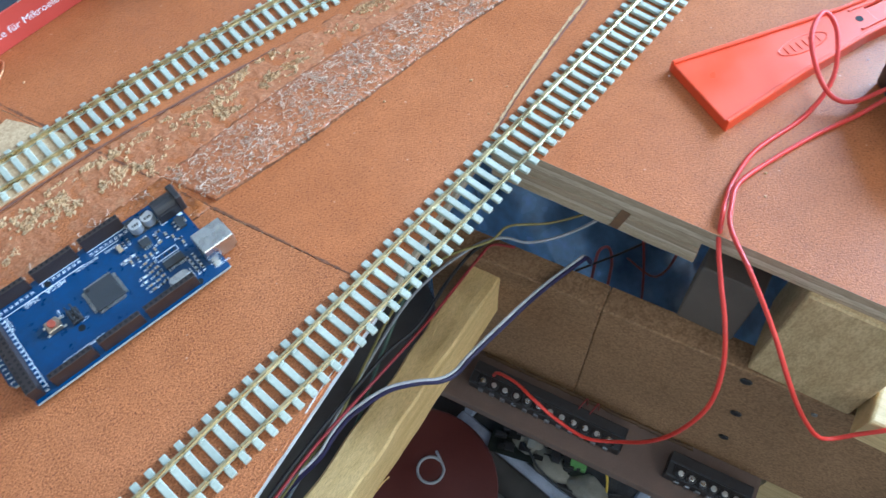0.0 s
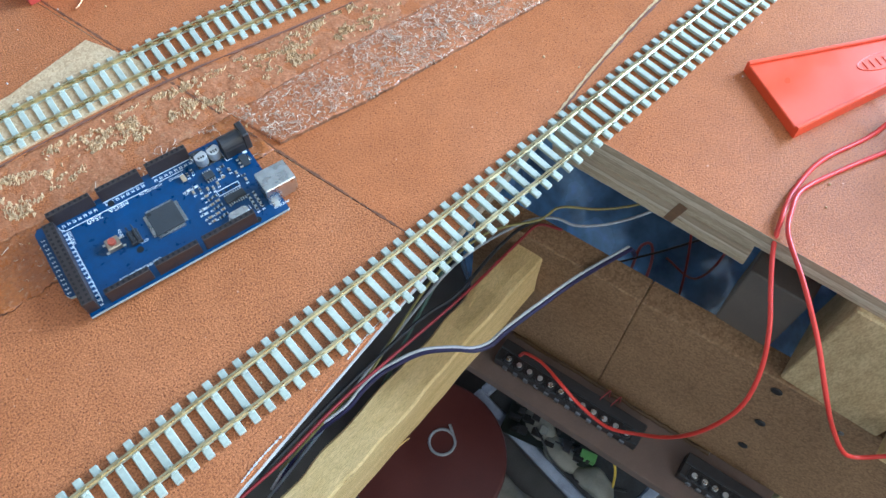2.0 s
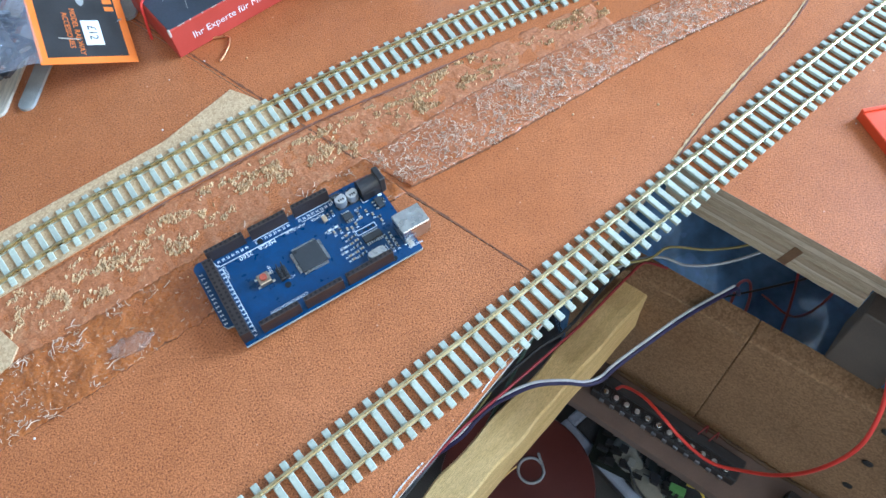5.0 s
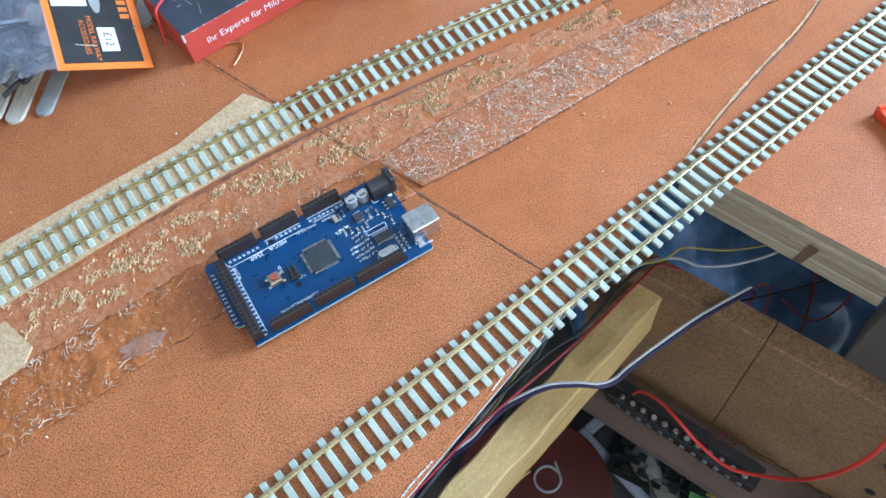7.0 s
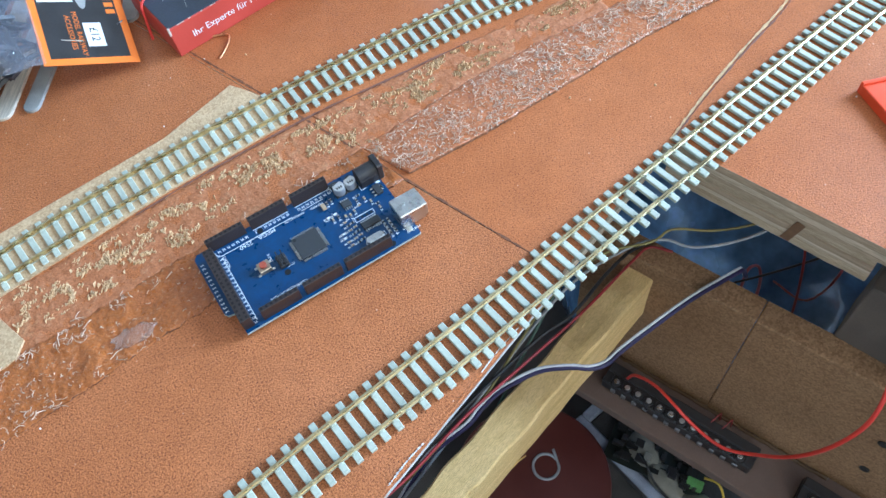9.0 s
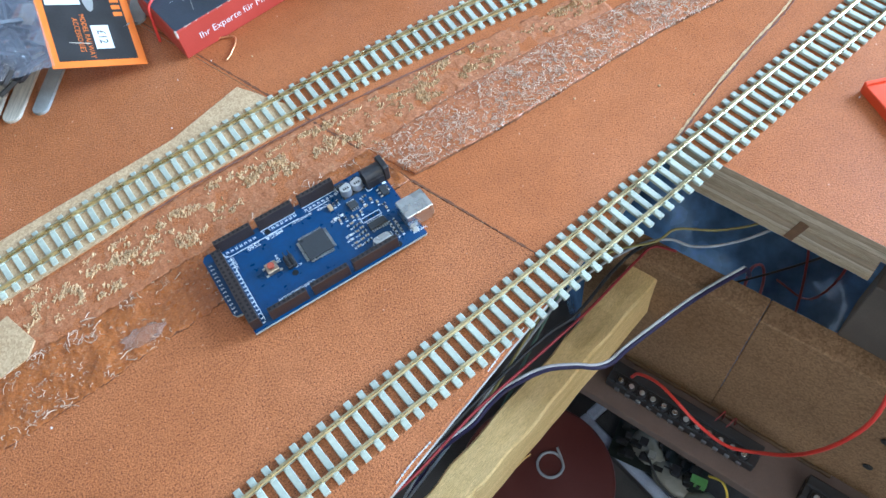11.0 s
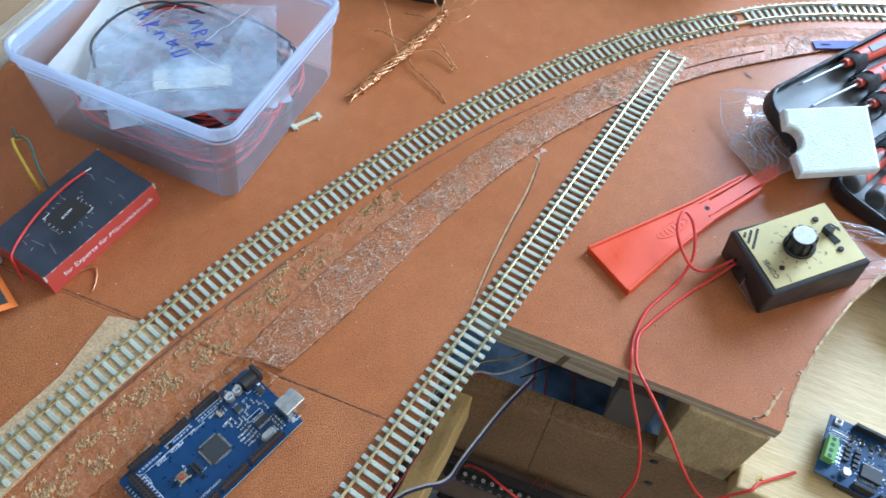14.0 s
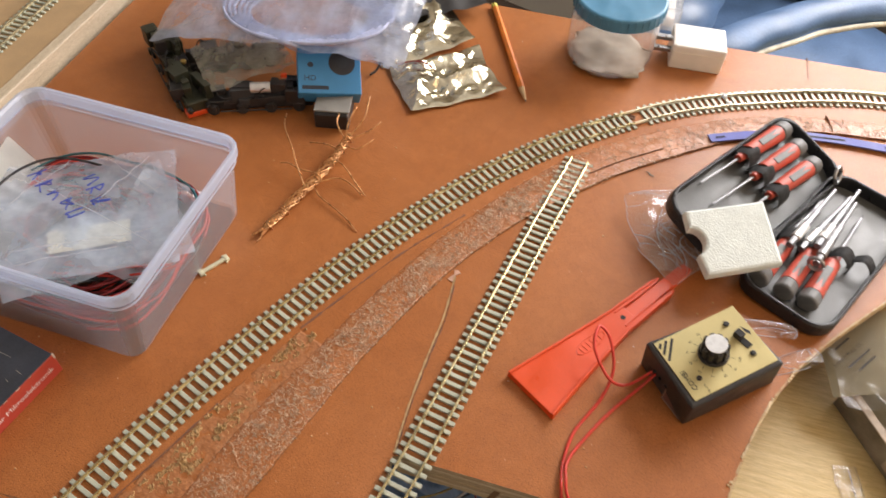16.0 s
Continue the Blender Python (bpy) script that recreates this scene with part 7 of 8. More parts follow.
for pts in (((0.064, 0.003, 0.008), (0.070, 0.012, 0.010), (0.082, 0.030, 0.016), (0.087, 0.036, 0.020), (0.105, 0.062, 0.022), (0.122, 0.075, 0.020)),
            ((0.088, 0.003, 0.006), (0.078, 0.020, 0.010), (0.079, 0.036, 0.008), (0.076, 0.044, 0.006)),
            ((0.062, -0.001, 0.005), (0.071, -0.003, 0.004), (0.066, -0.014, 0.003), (0.061, -0.045, 0.0025), (0.054, -0.066, 0.001)),
            ((0.108, 0.003, 0.010), (0.105, -0.012, 0.010), (0.098, -0.030, 0.006), (0.092, -0.046, 0.003)),
            ((0.072, 0.000, 0.008), (0.092, -0.014, 0.007), (0.094, -0.030, 0.005), (0.090, -0.044, 0.003)),
            ((0.132, 0.008, 0.012), (0.141, 0.026, 0.018), (0.154, 0.034, 0.020)), ((0.130, 0.008, 0.012), (0.146, 0.016, 0.022), (0.165, 0.020, 0.028)),
            ((0.134, 0.009, 0.012), (0.158, 0.006, 0.024), (0.181, 0.016, 0.032)), ((0.134, 0.008, 0.012), (0.156, -0.004, 0.016), (0.170, -0.006, 0.018)),
            ((0.128, 0.008, 0.010), (0.132, -0.006, 0.010), (0.150, -0.012, 0.012)), ((0.120, 0.008, 0.010), (0.118, 0.020, 0.012), (0.115, 0.040, 0.006)),
            ((0.006, 0.001, 0.004), (-0.006, 0.004, 0.004)), ((0.004, -0.001, 0.003), (-0.008, -0.004, 0.002))):
    part("loose_end", tube(pts, 0.0007, 5, 6), COPPER, cu, smooth=True)

for k in range(7):
    i = int((k + 0.6) / 7.4 * (len(axis) - 1))
    q, rad = axis[i], 0.0042 + 0.0008 * (k % 2)
    part("knot", tube([(q.x + 0.0012 * math.sin(a * 2 + k) + 0.0007 * a * 0.5, q.y + rad * math.cos(a), max(0.0008, q.z + rad * math.sin(a))) for a in [j * 0.7854 for j in range(11)]], 0.0007, 5, 3), COPPER, cu, smooth=True)

# blue card box resting on a small grey one
gb = thing("small_plug_block", "small grey and black connector block", "connector", pose(0.5045, 0.2435, 0, 0, 0, 30))
part("body", box((0.04, 0.034, 0.018), (0, 0, 0), 0.001), BLACK_PLASTIC, gb)
part("grey_cover", box((0.036, 0.036, 0.002), (0.002, 0.0, 0.018), 0.0004), GREY_CARD, gb, "grey card cover")
bb_o, bb_x, bb_top = Vector((0.4835, 0.2705, 0.0305)), Vector((0.5270, 0.2250, 0.0225)), Vector((0.5140, 0.2970, 0.052))
ux, uy = bb_x - bb_o, bb_top - bb_o
BBW = ux.length
ux.normalize()
uz = ux.cross(uy).normalized()
uy = uz.cross(ux)
BB = Matrix(((ux.x, uy.x, uz.x, bb_o.x), (ux.y, uy.y, uz.y, bb_o.y), (ux.z, uy.z, uz.z, bb_o.z), (0, 0, 0, 1)))
bb = thing("camera_box", "sky blue card box printed with a dark lens", "box", BB)
part("body", box((BBW, 0.052, 0.022), (BBW / 2, 0.026, -0.022), 0.0008), BLUE_CARD, bb)
part("lens_print", rod(0.0135, 0.0003, (BBW * 0.70, 0.034, 0.0), 30), BLACK_CARD, bb, "round dark lens print")
part("lens_print", rod(0.006, 0.0002, (BBW * 0.70, 0.034, 0.0003), 24), CHIP_GREY, bb)
ink = bmesh.new()
words("HD", 0.0085, pose(BBW * 0.19, 0.0165, 0.0002), ink)
box((BBW * 0.42, 0.004, 0.0001), (BBW * 0.27, 0.0065, 0.0001), bm=ink)
rod(0.003, 0.0001, (BBW * 0.2, 0.031, 0.0001), 12, ink)
part("printing", ink, NAVY_CARD, bb, "dark printed letters")


# black model parts in a heap
def lump(at, size, turn, n, mats, seed, label):
    """A dark model on its wheels: frame, fittings, pipes, springs and rods."""
    rr = random.Random(seed)
    t = thing("model_chassis", label, "model part", pose(*at, 0, 0, turn), "black model parts")
    W, D, Hh = size
    part("frame", box((W, D * 0.62, Hh * 0.36), (0, 0, Hh * 0.12), 0.001), mats[0], t)
    for k in range(n):
        w, d, h = rr.uniform(0.004, W * 0.24), rr.uniform(0.003, D * 0.5), rr.uniform(0.003, Hh * 0.55)
        part("fitting", box((w, d, h), (rr.uniform(-0.5, 0.5) * (W - w), rr.uniform(-0.5, 0.5) * (D - d), Hh * rr.uniform(0.3, 0.55)), 0.0005, rr.uniform(-14, 14)), rr.choice(mats), t)
    for k in range(5):
        x = rr.uniform(-0.45, 0.3) * W
        part("pipe", tube([(x, rr.uniform(-0.4, 0.4) * D, Hh * 0.6), (x + 0.01, rr.uniform(-0.5, 0.5) * D, Hh * rr.uniform(0.7, 1.0)), (x + 0.022, rr.uniform(-0.5, 0.5) * D, Hh * 0.55)], 0.0007, 6, 5), rr.choice((BLACK_WIRE, CHIP_GREY)), t, smooth=True)
    for k in range(8):
        x, sgn = (k % 4 - 1.5) * W * 0.25, -1 if k < 4 else 1
        wheel = part("wheel", rod(0.0062, 0.0026, m=pose(x, sgn * D * 0.40 + 0.0013, 0.0064, 90, 0, 0), seg=18, bevel=0.0004), DARK_PLASTIC, t)
        part("axle_box", box((0.006, 0.002, 0.007), (x, sgn * D * 0.48, 0.0055), 0.0004), mats[0], wheel)
    for sgn in (-1, 1):
        part("side_rod", box((W * 0.62, 0.0011, 0.0016), (0, sgn * D * 0.5, 0.0055), 0.0002), CHIP_GREY, t)
        for x in (-0.5, 0.5):
            part("buffer", rod(0.0026, 0.006, m=pose(x * W, sgn * D * 0.26, Hh * 0.32, 0, 90 if x > 0 else -90, 0), seg=12, bevel=0.0003), BLACK_PLASTIC, t)
    return t


ch = lump((0.470, 0.318, 0.0), (0.115, 0.03, 0.030), -49, 34, [BLACK_PLASTIC, DARK_PLASTIC, BLACK_PLASTIC, CHIP_GREY], 71, "black model locomotive chassis with exposed mechanism")
part("motor", rod(0.0055, 0.02, m=pose(-0.004, -0.004, 0.026, 0, 90, 0), seg=18, bevel=0.0006), ALU, ch, "pale cylindrical motor")
part("red_detail", box((0.006, 0.004, 0.004), (0.03, 0.006, 0.03), 0.0005), RED_PLASTIC, ch)
lump((0.505, 0.385, 0.0), (0.10, 0.03, 0.03), -40, 26, [BLACK_PLASTIC, DARK_PLASTIC], 73, "black model wagon underframe in the heap")
ol = lump((0.452, 0.412, 0.0), (0.132, 0.036, 0.038), 64, 26, [OLIVE, BLACK_PLASTIC, OLIVE], 72, "dark olive model locomotive body lying on its side")
part("red_buffer", box((0.012, 0.022, 0.006), (-0.061, 0.002, 0.001), 0.001), RED_PLASTIC, ol, "red buffer beam")
part("brass_dome", rod(0.003, 0.004, (-0.02, -0.004, 0.033), 14, bevel=0.001), SCREW_BRASS, ol)
cb = thing("clear_packet", "crumpled clear packet with dark parts inside", "packet", pose(0.490, 0.352, 0.036, 6, -4, -27))
part("film", crumple(sheet(0.090, 0.072, 30, 24, lambda u, v: 0.006 * math.sin(u * 3.1) * math.sin(v * 3.1)), 0.004, 50, 21), clear("dusty_clear_film", (0.55, 0.55, 0.46), 0.42, 0.14, 0.8, 50), cb, smooth=True)
big = thing("clear_bag", "large crumpled clear bag with yellow label over the heap", "bag", pose(0.573, 0.345, 0.060, 2, -3, -68))
part("film", crumple(sheet(0.27, 0.165, 80, 50, lambda u, v: 0.016 * math.sin(u * 3.1) - 0.03 * max(0.0, 0.35 - v) + 0.004 * crease(u * 1.2, v * 0.35, 23)), 0.005, 30, 23), LILAC_FILM, big)
part("film", crumple(sheet(0.24, 0.145, 46, 30, lambda u, v: -0.012 + 0.008 * math.sin(u * 3.1)), 0.008, 28, 24), LILAC_FILM, big, smooth=True)
part("label_panel", sheet(0.052, 0.036, 10, 6, lambda u, v: 0.02 + 0.003 * math.sin(u * 4), pose(0.045, 0.018, 0, 0, 0, 12)), YELLOW_LABEL, big, "yellow and white printed label")
for k in range(6):
    part("cable_coil", tube([(0.02 + (0.066 + 0.005 * k) * math.cos(a), -0.022 + (0.036 + 0.004 * k) * math.sin(a), 0.000 + 0.0014 * k) for a in [j * 0.5236 for j in range(13)]], 0.0019, 6, 4), surf("pale_blue_cable", (0.46, 0.52, 0.74), 0.4), big, smooth=True)
single("black_lead", tube([(0.62, 0.32, 0.065), (0.616, 0.286, 0.070), (0.606, 0.262, 0.050), (0.598, 0.252, 0.022), (0.588, 0.252, 0.006), (0.577, 0.254, 0.003)], 0.0014, 7, 6), BLACK_WIRE, "black lead hanging from the clear bag", "lead", smooth=True)


def foil(name, w, h, m, seed, label):
    """A flat foil bag with folded ridges and turned-up corners."""
    t = thing(name, label, "bag", m, "antistatic bags")

    def lift(u, v, k):
        e = min(u, 1 - u, v, 1 - v)
        corner = max(0.0, abs(u - 0.5) + abs(v - 0.5) - 0.72)
        return 0.0012 + k * min(1, 6 * e) * (0.0050 + 0.0085 * crease(u * 0.9, v * 0.9, seed)) + 0.02 * corner * (1 if u > 0.5 else 0.3)

    for k in (1.0, 0.05):
        bm = sheet(w, h, 56, 46, lambda u, v: lift(u, v, k))
        for q in bm.verts:
            q.co.x += 0.003 * noise.noise(Vector((q.co.y * 40, seed, 0)))
            q.co.y += 0.003 * noise.noise(Vector((q.co.x * 40, seed, 4)))
        part("foil", bm, SILVER, t, smooth=True)
    return t


foil("antistatic_bag", 0.108, 0.082, pose(0.621, 0.185, 0.0015, 0, 0, -36), 31, "crinkled silver antistatic bag on the board")
foil("antistatic_bag", 0.115, 0.09, pose(0.668, 0.262, 0.004, 3, -3, -30), 33, "crinkled silver antistatic bag behind another")
single("black_film", crumple(sheet(0.12, 0.08, 24, 18, lambda u, v: 0.008), 0.004, 50, 35), DARK_PLASTIC, "dark plastic bag behind the silver bags", "bag", pose(0.728, 0.28, 0.008, 0, 0, -35), smooth=True)
single("thin_lead", tube([(0.60, 0.235, 0.012), (0.613, 0.222, 0.014), (0.618, 0.21, 0.014), (0.614, 0.195, 0.014)], 0.0008, 6, 6), DEEP_SHADED_RED, "short dark wire across the silver bag", "wire", smooth=True)

# orange pencil
pa, pb = Vector((0.772, 0.2165, 0.004)), Vector((0.640, 0.0945, 0.0036))
L = (pb - pa).length
pen = thing("pencil", "orange painted pencil with a sharpened point", "pencil", Matrix.Translation(pa) @ (pb - pa).to_track_quat("Z", "Y").to_matrix().to_4x4())
part("shaft", rod(0.0037, L - 0.022, (0, 0, 0), 6, bevel=0.0003), ORANGE_PAINT, pen)
part("sharpened_cone", rod(0.0036, 0.019, (0, 0, L - 0.022), 12, r2=0.0009), GRAPHITE_WOOD, pen, "bare sharpened wood")
part("lead", rod(0.0009, 0.004, (0, 0, L - 0.0035), 8, r2=0.0002), CHIP_GREY, pen)
part("end_band", rod(0.0038, 0.007, (0, 0, -0.0005), 6), YELLOW_LABEL, pen, "yellow band at the end")

# jar with a blue lid
jar = thing("screw_top_jar", "clear plastic jar with blue lid and powder", "jar", Matrix.Translation((0.768, 0.062, 0)))
prof = [(0.0, 0.001), (0.040, 0.001), (0.0445, 0.004), (0.0475, 0.012), (0.0480, 0.05), (0.0465, 0.062), (0.0445, 0.066)]
bm, vs = bmesh.new(), []
for rad, z in prof:
    vs.append([bm.verts.new((rad * math.cos(k * 0.19635), rad * math.sin(k * 0.19635), z)) for k in range(32)] if rad else None)
for a, b in zip(vs[1:], vs[2:]):
    for k in range(32):
        bm.faces.new((a[k], a[(k + 1) % 32], b[(k + 1) % 32], b[k]))
bm.faces.new(vs[1][::-1])
part("body", bm, clear("hazy_clear_plastic", (0.84, 0.82, 0.82), 0.24, 0.2), jar, smooth=True)
jar_lid = part("lid", rod(0.0495, 0.016, (0, 0, 0.064), 40, bevel=0.0025), LID_BLUE, jar, "ribbed blue screw lid")
for k in range(40):
    a = k * 6.2832 / 40
    part("rib", box((0.0012, 0.0022, 0.012), (0.0495 * math.cos(a), 0.0495 * math.sin(a), 0.0655), 0, math.degrees(a)), LID_BLUE, jar_lid)
part("contents", crumple(blob(0.043, (0, 0, 0.0085), (1, 1, 0.15), 0.35, 45, 3), 0.005, 160), surf("grey_powder", (0.44, 0.38, 0.32), 0.9, fine=1200, relief=0.6), jar, "pale grey powder", smooth=True)

# white mains plug lying on its side
plug = thing("mains_adapter", "white plastic mains adapter with steel pins", "adapter", pose(0.8245, -0.0195, 0, 0, 0, -67))
part("body", box((0.058, 0.044, 0.030), (0, 0, 0), 0.0025, seg=2), WHITE_PLASTIC, plug)
part("seam", box((0.0585, 0.0445, 0.0008), (0, 0, 0.021), 0.0003), CREAM, plug)
for y, z in ((0.0125, 0.014), (-0.010, 0.014), (0.001, 0.021)):
    part("pin", box((0.02, 0.0065, 0.0042), (-0.038, y, z), 0.0004), STEEL, plug, "bright flat pin")
case_c = thing("clear_case", "small clear plastic case with white insert", "case", pose(0.885, 0.052, 0, 0, 0, -70))
part("shell", box((0.05, 0.07, 0.03), (0, 0, 0), 0.002), clear("clear_case_plastic", (0.85, 0.88, 0.92), 0.3, 0.1), case_c)
part("insert", box((0.03, 0.06, 0.012), (0.004, 0, 0.003), 0.001), PAPER, case_c, "white card insert")

# blue steel strip on the glue bed
strip_pts = [(0.7045, -0.0865, 0.0028), (0.735, -0.119, 0.0028), (0.762, -0.155, 0.0028), (0.785, -0.200, 0.0028), (0.808, -0.2615, 0.0028)]
bs = thing("curved_gauge", "violet-blue curved track gauge lying on the bed", "gauge")
part("strip", sweep(spline(strip_pts, 8), [(-0.0055, 0), (0.0055, 0), (0.0055, 0.0014), (-0.0055, 0.0014)]), BLUE_STRIP, bs)
for s in (((0.709, -0.0915, 0.0043), (0.716, -0.0985, 0.0043)), ((0.768, -0.1655, 0.0043), (0.786, -0.202, 0.0043)), ((0.800, -0.2395, 0.0043), (0.804, -0.2505, 0.0043))):
    part("slot", sweep([Vector(s[0]), Vector(s[1])], [(-0.0011, 0), (0.0011, 0), (0.0011, 0.0002), (-0.0011, 0.0002)]), SOCKET, bs)

# ---------------------------------------------------------------- zip case of small screwdrivers
CASE_M = pose(0.6315, -0.1886, 0, 0, 0, -15.5)
kit = thing("tool_case", "open black zip case lined grey for screwdrivers", "tool case", CASE_M)
KL, KD, KH = 0.188, 0.085, 0.017


def half(m):
    o = lambda w, z, r=0.02: (round_rect(KL + w, KD + w, r), z)
    bm = rings_mesh([o(-0.006, 0.0), o(0, 0.003), o(0.001, KH * 0.5), o(0.001, KH - 0.002), o(-0.001, KH), o(-0.0045, KH), o(-0.006, KH - 0.002), o(-0.007, 0.0042, 0.018)], True, False)
    bm.transform(m)
    p = part("shell", bm, LEATHER, kit, "black leatherette shell", smooth=False)
    bm = prism(round_rect(KL - 0.006, KD - 0.006, 0.018), 0.0030, 0.0045)
    bm.transform(m)
    part("lining", bm, LINING, p, "grey lining")
    bm = bmesh.new()
    ring = round_rect(KL - 0.0025, KD - 0.0025, 0.0195, 10)
    per = [Vector((x, y, 0)) for x, y in ring] + [Vector((*ring[0], 0))]
    run, at = 0.0, 0.0
    for a, b in zip(per, per[1:]):
        d = (b - a).length
        while at < run + d:
            q = a.lerp(b, (at - run) / d)
            box((0.0011, 0.0011, 0.0009), (q.x, q.y, KH - 0.0004), bm=bm)
            at += 0.0021
        run += d
    bm.transform(m)
    part("zip_teeth", bm, CHIP_GREY, p, "dark metal zip teeth")


BASE_M = Matrix.Translation((0.002, -KD / 2 - 0.001, 0)) @ pose(0, 0, 0, 0, 0, 5)
LID_M = pose(0, 0, 0.0, 17, 0, 0) @ Matrix.Translation((-0.002, KD / 2 + 0.001, 0.001))
half(BASE_M)
half(LID_M)
part("spine", tube([(-KL / 2 + 0.02, 0.0, 0.004), (0, 0.0, 0.0045), (KL / 2 - 0.02, 0.0, 0.004)], 0.004, 8), LEATHER, kit)


def driver(m, length=0.125, red=True, nut=False):
    t = thing("precision_screwdriver", "red and grey precision screwdriver with steel blade" if red else "slim bright steel driver bit holder", "screwdriver", m, "screwdrivers in the case")
    X = lambda x: pose(x, 0, 0, 0, 90, 0)
    if red:
        part("end_cap", rod(0.0082, 0.012, m=X(0), seg=20, bevel=0.002), GREY_CAP, t, "grey swivel cap")
        grip = rod(0.0078, 0.022, m=X(0.012), seg=20, r2=0.0072)
        rod(0.0072, 0.02, m=X(0.034), seg=20, bm=grip, r2=0.0066)
        part("grip", grip, TOOL_RED, t, "red moulded grip")
        part("grip_panel", box((0.026, 0.006, 0.0012), (0.03, 0, 0.0062), 0.0005), GREY_CAP, t, "grey grip panel")
        part("collar", rod(0.0045, 0.014, m=X(0.054), seg=16, r2=0.0035, bevel=0.0005), TOOL_RED, t)
        part("blade", rod(0.0012, length - 0.068, m=X(0.068), seg=10), TOOL_STEEL, t, "steel blade")
        part("tip", rod(0.0012, 0.006, m=X(length - 0.001), seg=8, r2=0.0004), CHIP_GREY, t)
    else:
        part("shaft", rod(0.0031, length * 0.6, m=X(0), seg=12, bevel=0.0004), TOOL_STEEL, t)
        part("sleeve", rod(0.0042, length * 0.22, m=X(length * 0.12), seg=14, bevel=0.0006), ALU if not nut else STEEL, t)
        part("blade", rod(0.0018, length * 0.42, m=X(length * 0.58), seg=10), TOOL_STEEL, t)
        if nut:
            part("ring", tube([(0.0, 0.0062 * math.cos(a), 0.0062 * math.sin(a)) for a in [k * 0.5236 for k in range(13)]], 0.0016, 8, 3), STEEL, t)
    return t


def loop_band(m, x, y, w=0.012):
    bm = tube([(x, y - 0.010, 0.0046), (x, y - 0.0092, 0.014), (x, y, 0.0222), (x, y + 0.0092, 0.014), (x, y + 0.010, 0.0046)], 0.0008, 6, 6)
    for v in bm.verts:
        v.co.x = x + (v.co.x - x) * w / 0.0016
    bm.transform(m)
    part("elastic_loop", bm, ELASTIC, kit, "black elastic loop")


for k, y in enumerate((0.026, 0.004, -0.018)):
    driver(CASE_M @ LID_M @ pose(0.080 - 0.002 * k, y + 0.003, 0.0135, 0, -1.5, 180 - 2) @ Matrix.Scale(1.12, 4), 0.118 if k == 0 else 0.122)
    loop_band(LID_M, 0.018 - 0.003 * k, y + 0.003, 0.018)
for k, y in enumerate((0.031, 0.009, -0.011)):
    driver(CASE_M @ BASE_M @ pose(-0.083 + 0.004 * k, y - 0.004, 0.0135, 0, 2, 3 + k) @ Matrix.Scale(1.1, 4), 0.122)
    loop_band(BASE_M, -0.018 + 0.006 * k, y - 0.002, 0.016)
loop_band(BASE_M, 0.0, -0.030, 0.012)
for k, (x, y, z, a, nut) in enumerate(((-0.045, 0.034, 0.012, -1, False), (-0.036, 0.026, 0.023, 2, False), (-0.028, 0.017, 0.018, -1, False), (-0.020, 0.008, 0.0235, 3, False), (-0.042, -0.001, 0.0265, 5, True))):
    driver(CASE_M @ BASE_M @ pose(x, y, z, 0, 2, a), 0.098, False, nut)
single("key_ring", tube([(0.008 * math.cos(a), 0.008 * math.sin(a), 0.0) for a in [k * 0.5236 for k in range(13)]], 0.0018, 7, 3), STEEL, "bright steel ring at the case hinge", "ring", CASE_M @ pose(0.078, 0.000, 0.022, 65, 20, 0), smooth=True)

f_bl, f_br, f_tl = Vector((0.5077, -0.151, 0.030)), Vector((0.5548, -0.2030, 0.037)), Vector((0.5518, -0.112, 0.046))
ux, uy = f_br - f_bl, f_tl - f_bl
FW, FH = ux.length, uy.length
ux.normalize()
uz = ux.cross(uy).normalized()
uy = uz.cross(ux)
FM = Matrix(((ux.x, uy.x, uz.x, f_bl.x), (ux.y, uy.y, uz.y, f_bl.y), (ux.z, uy.z, uz.z, f_bl.z), (0, 0, 0, 1)))
foam_o = [(0.004, 0), (FW - 0.002, 0.001), (FW, FH - 0.001), (0.001, FH), (0.0, FH * 0.72)] + [(0.0105 * math.sin(radians(a)), FH * 0.52 + 0.0125 * math.cos(radians(a))) for a in range(10, 171, 20)] + [(0.002, FH * 0.28)]
bm = prism(foam_o, -0.0105, 0.0, bevel=0.0026)
single("foam_pad", bm, FOAM, "white packing foam pad with a finger notch", "foam pad", FM)
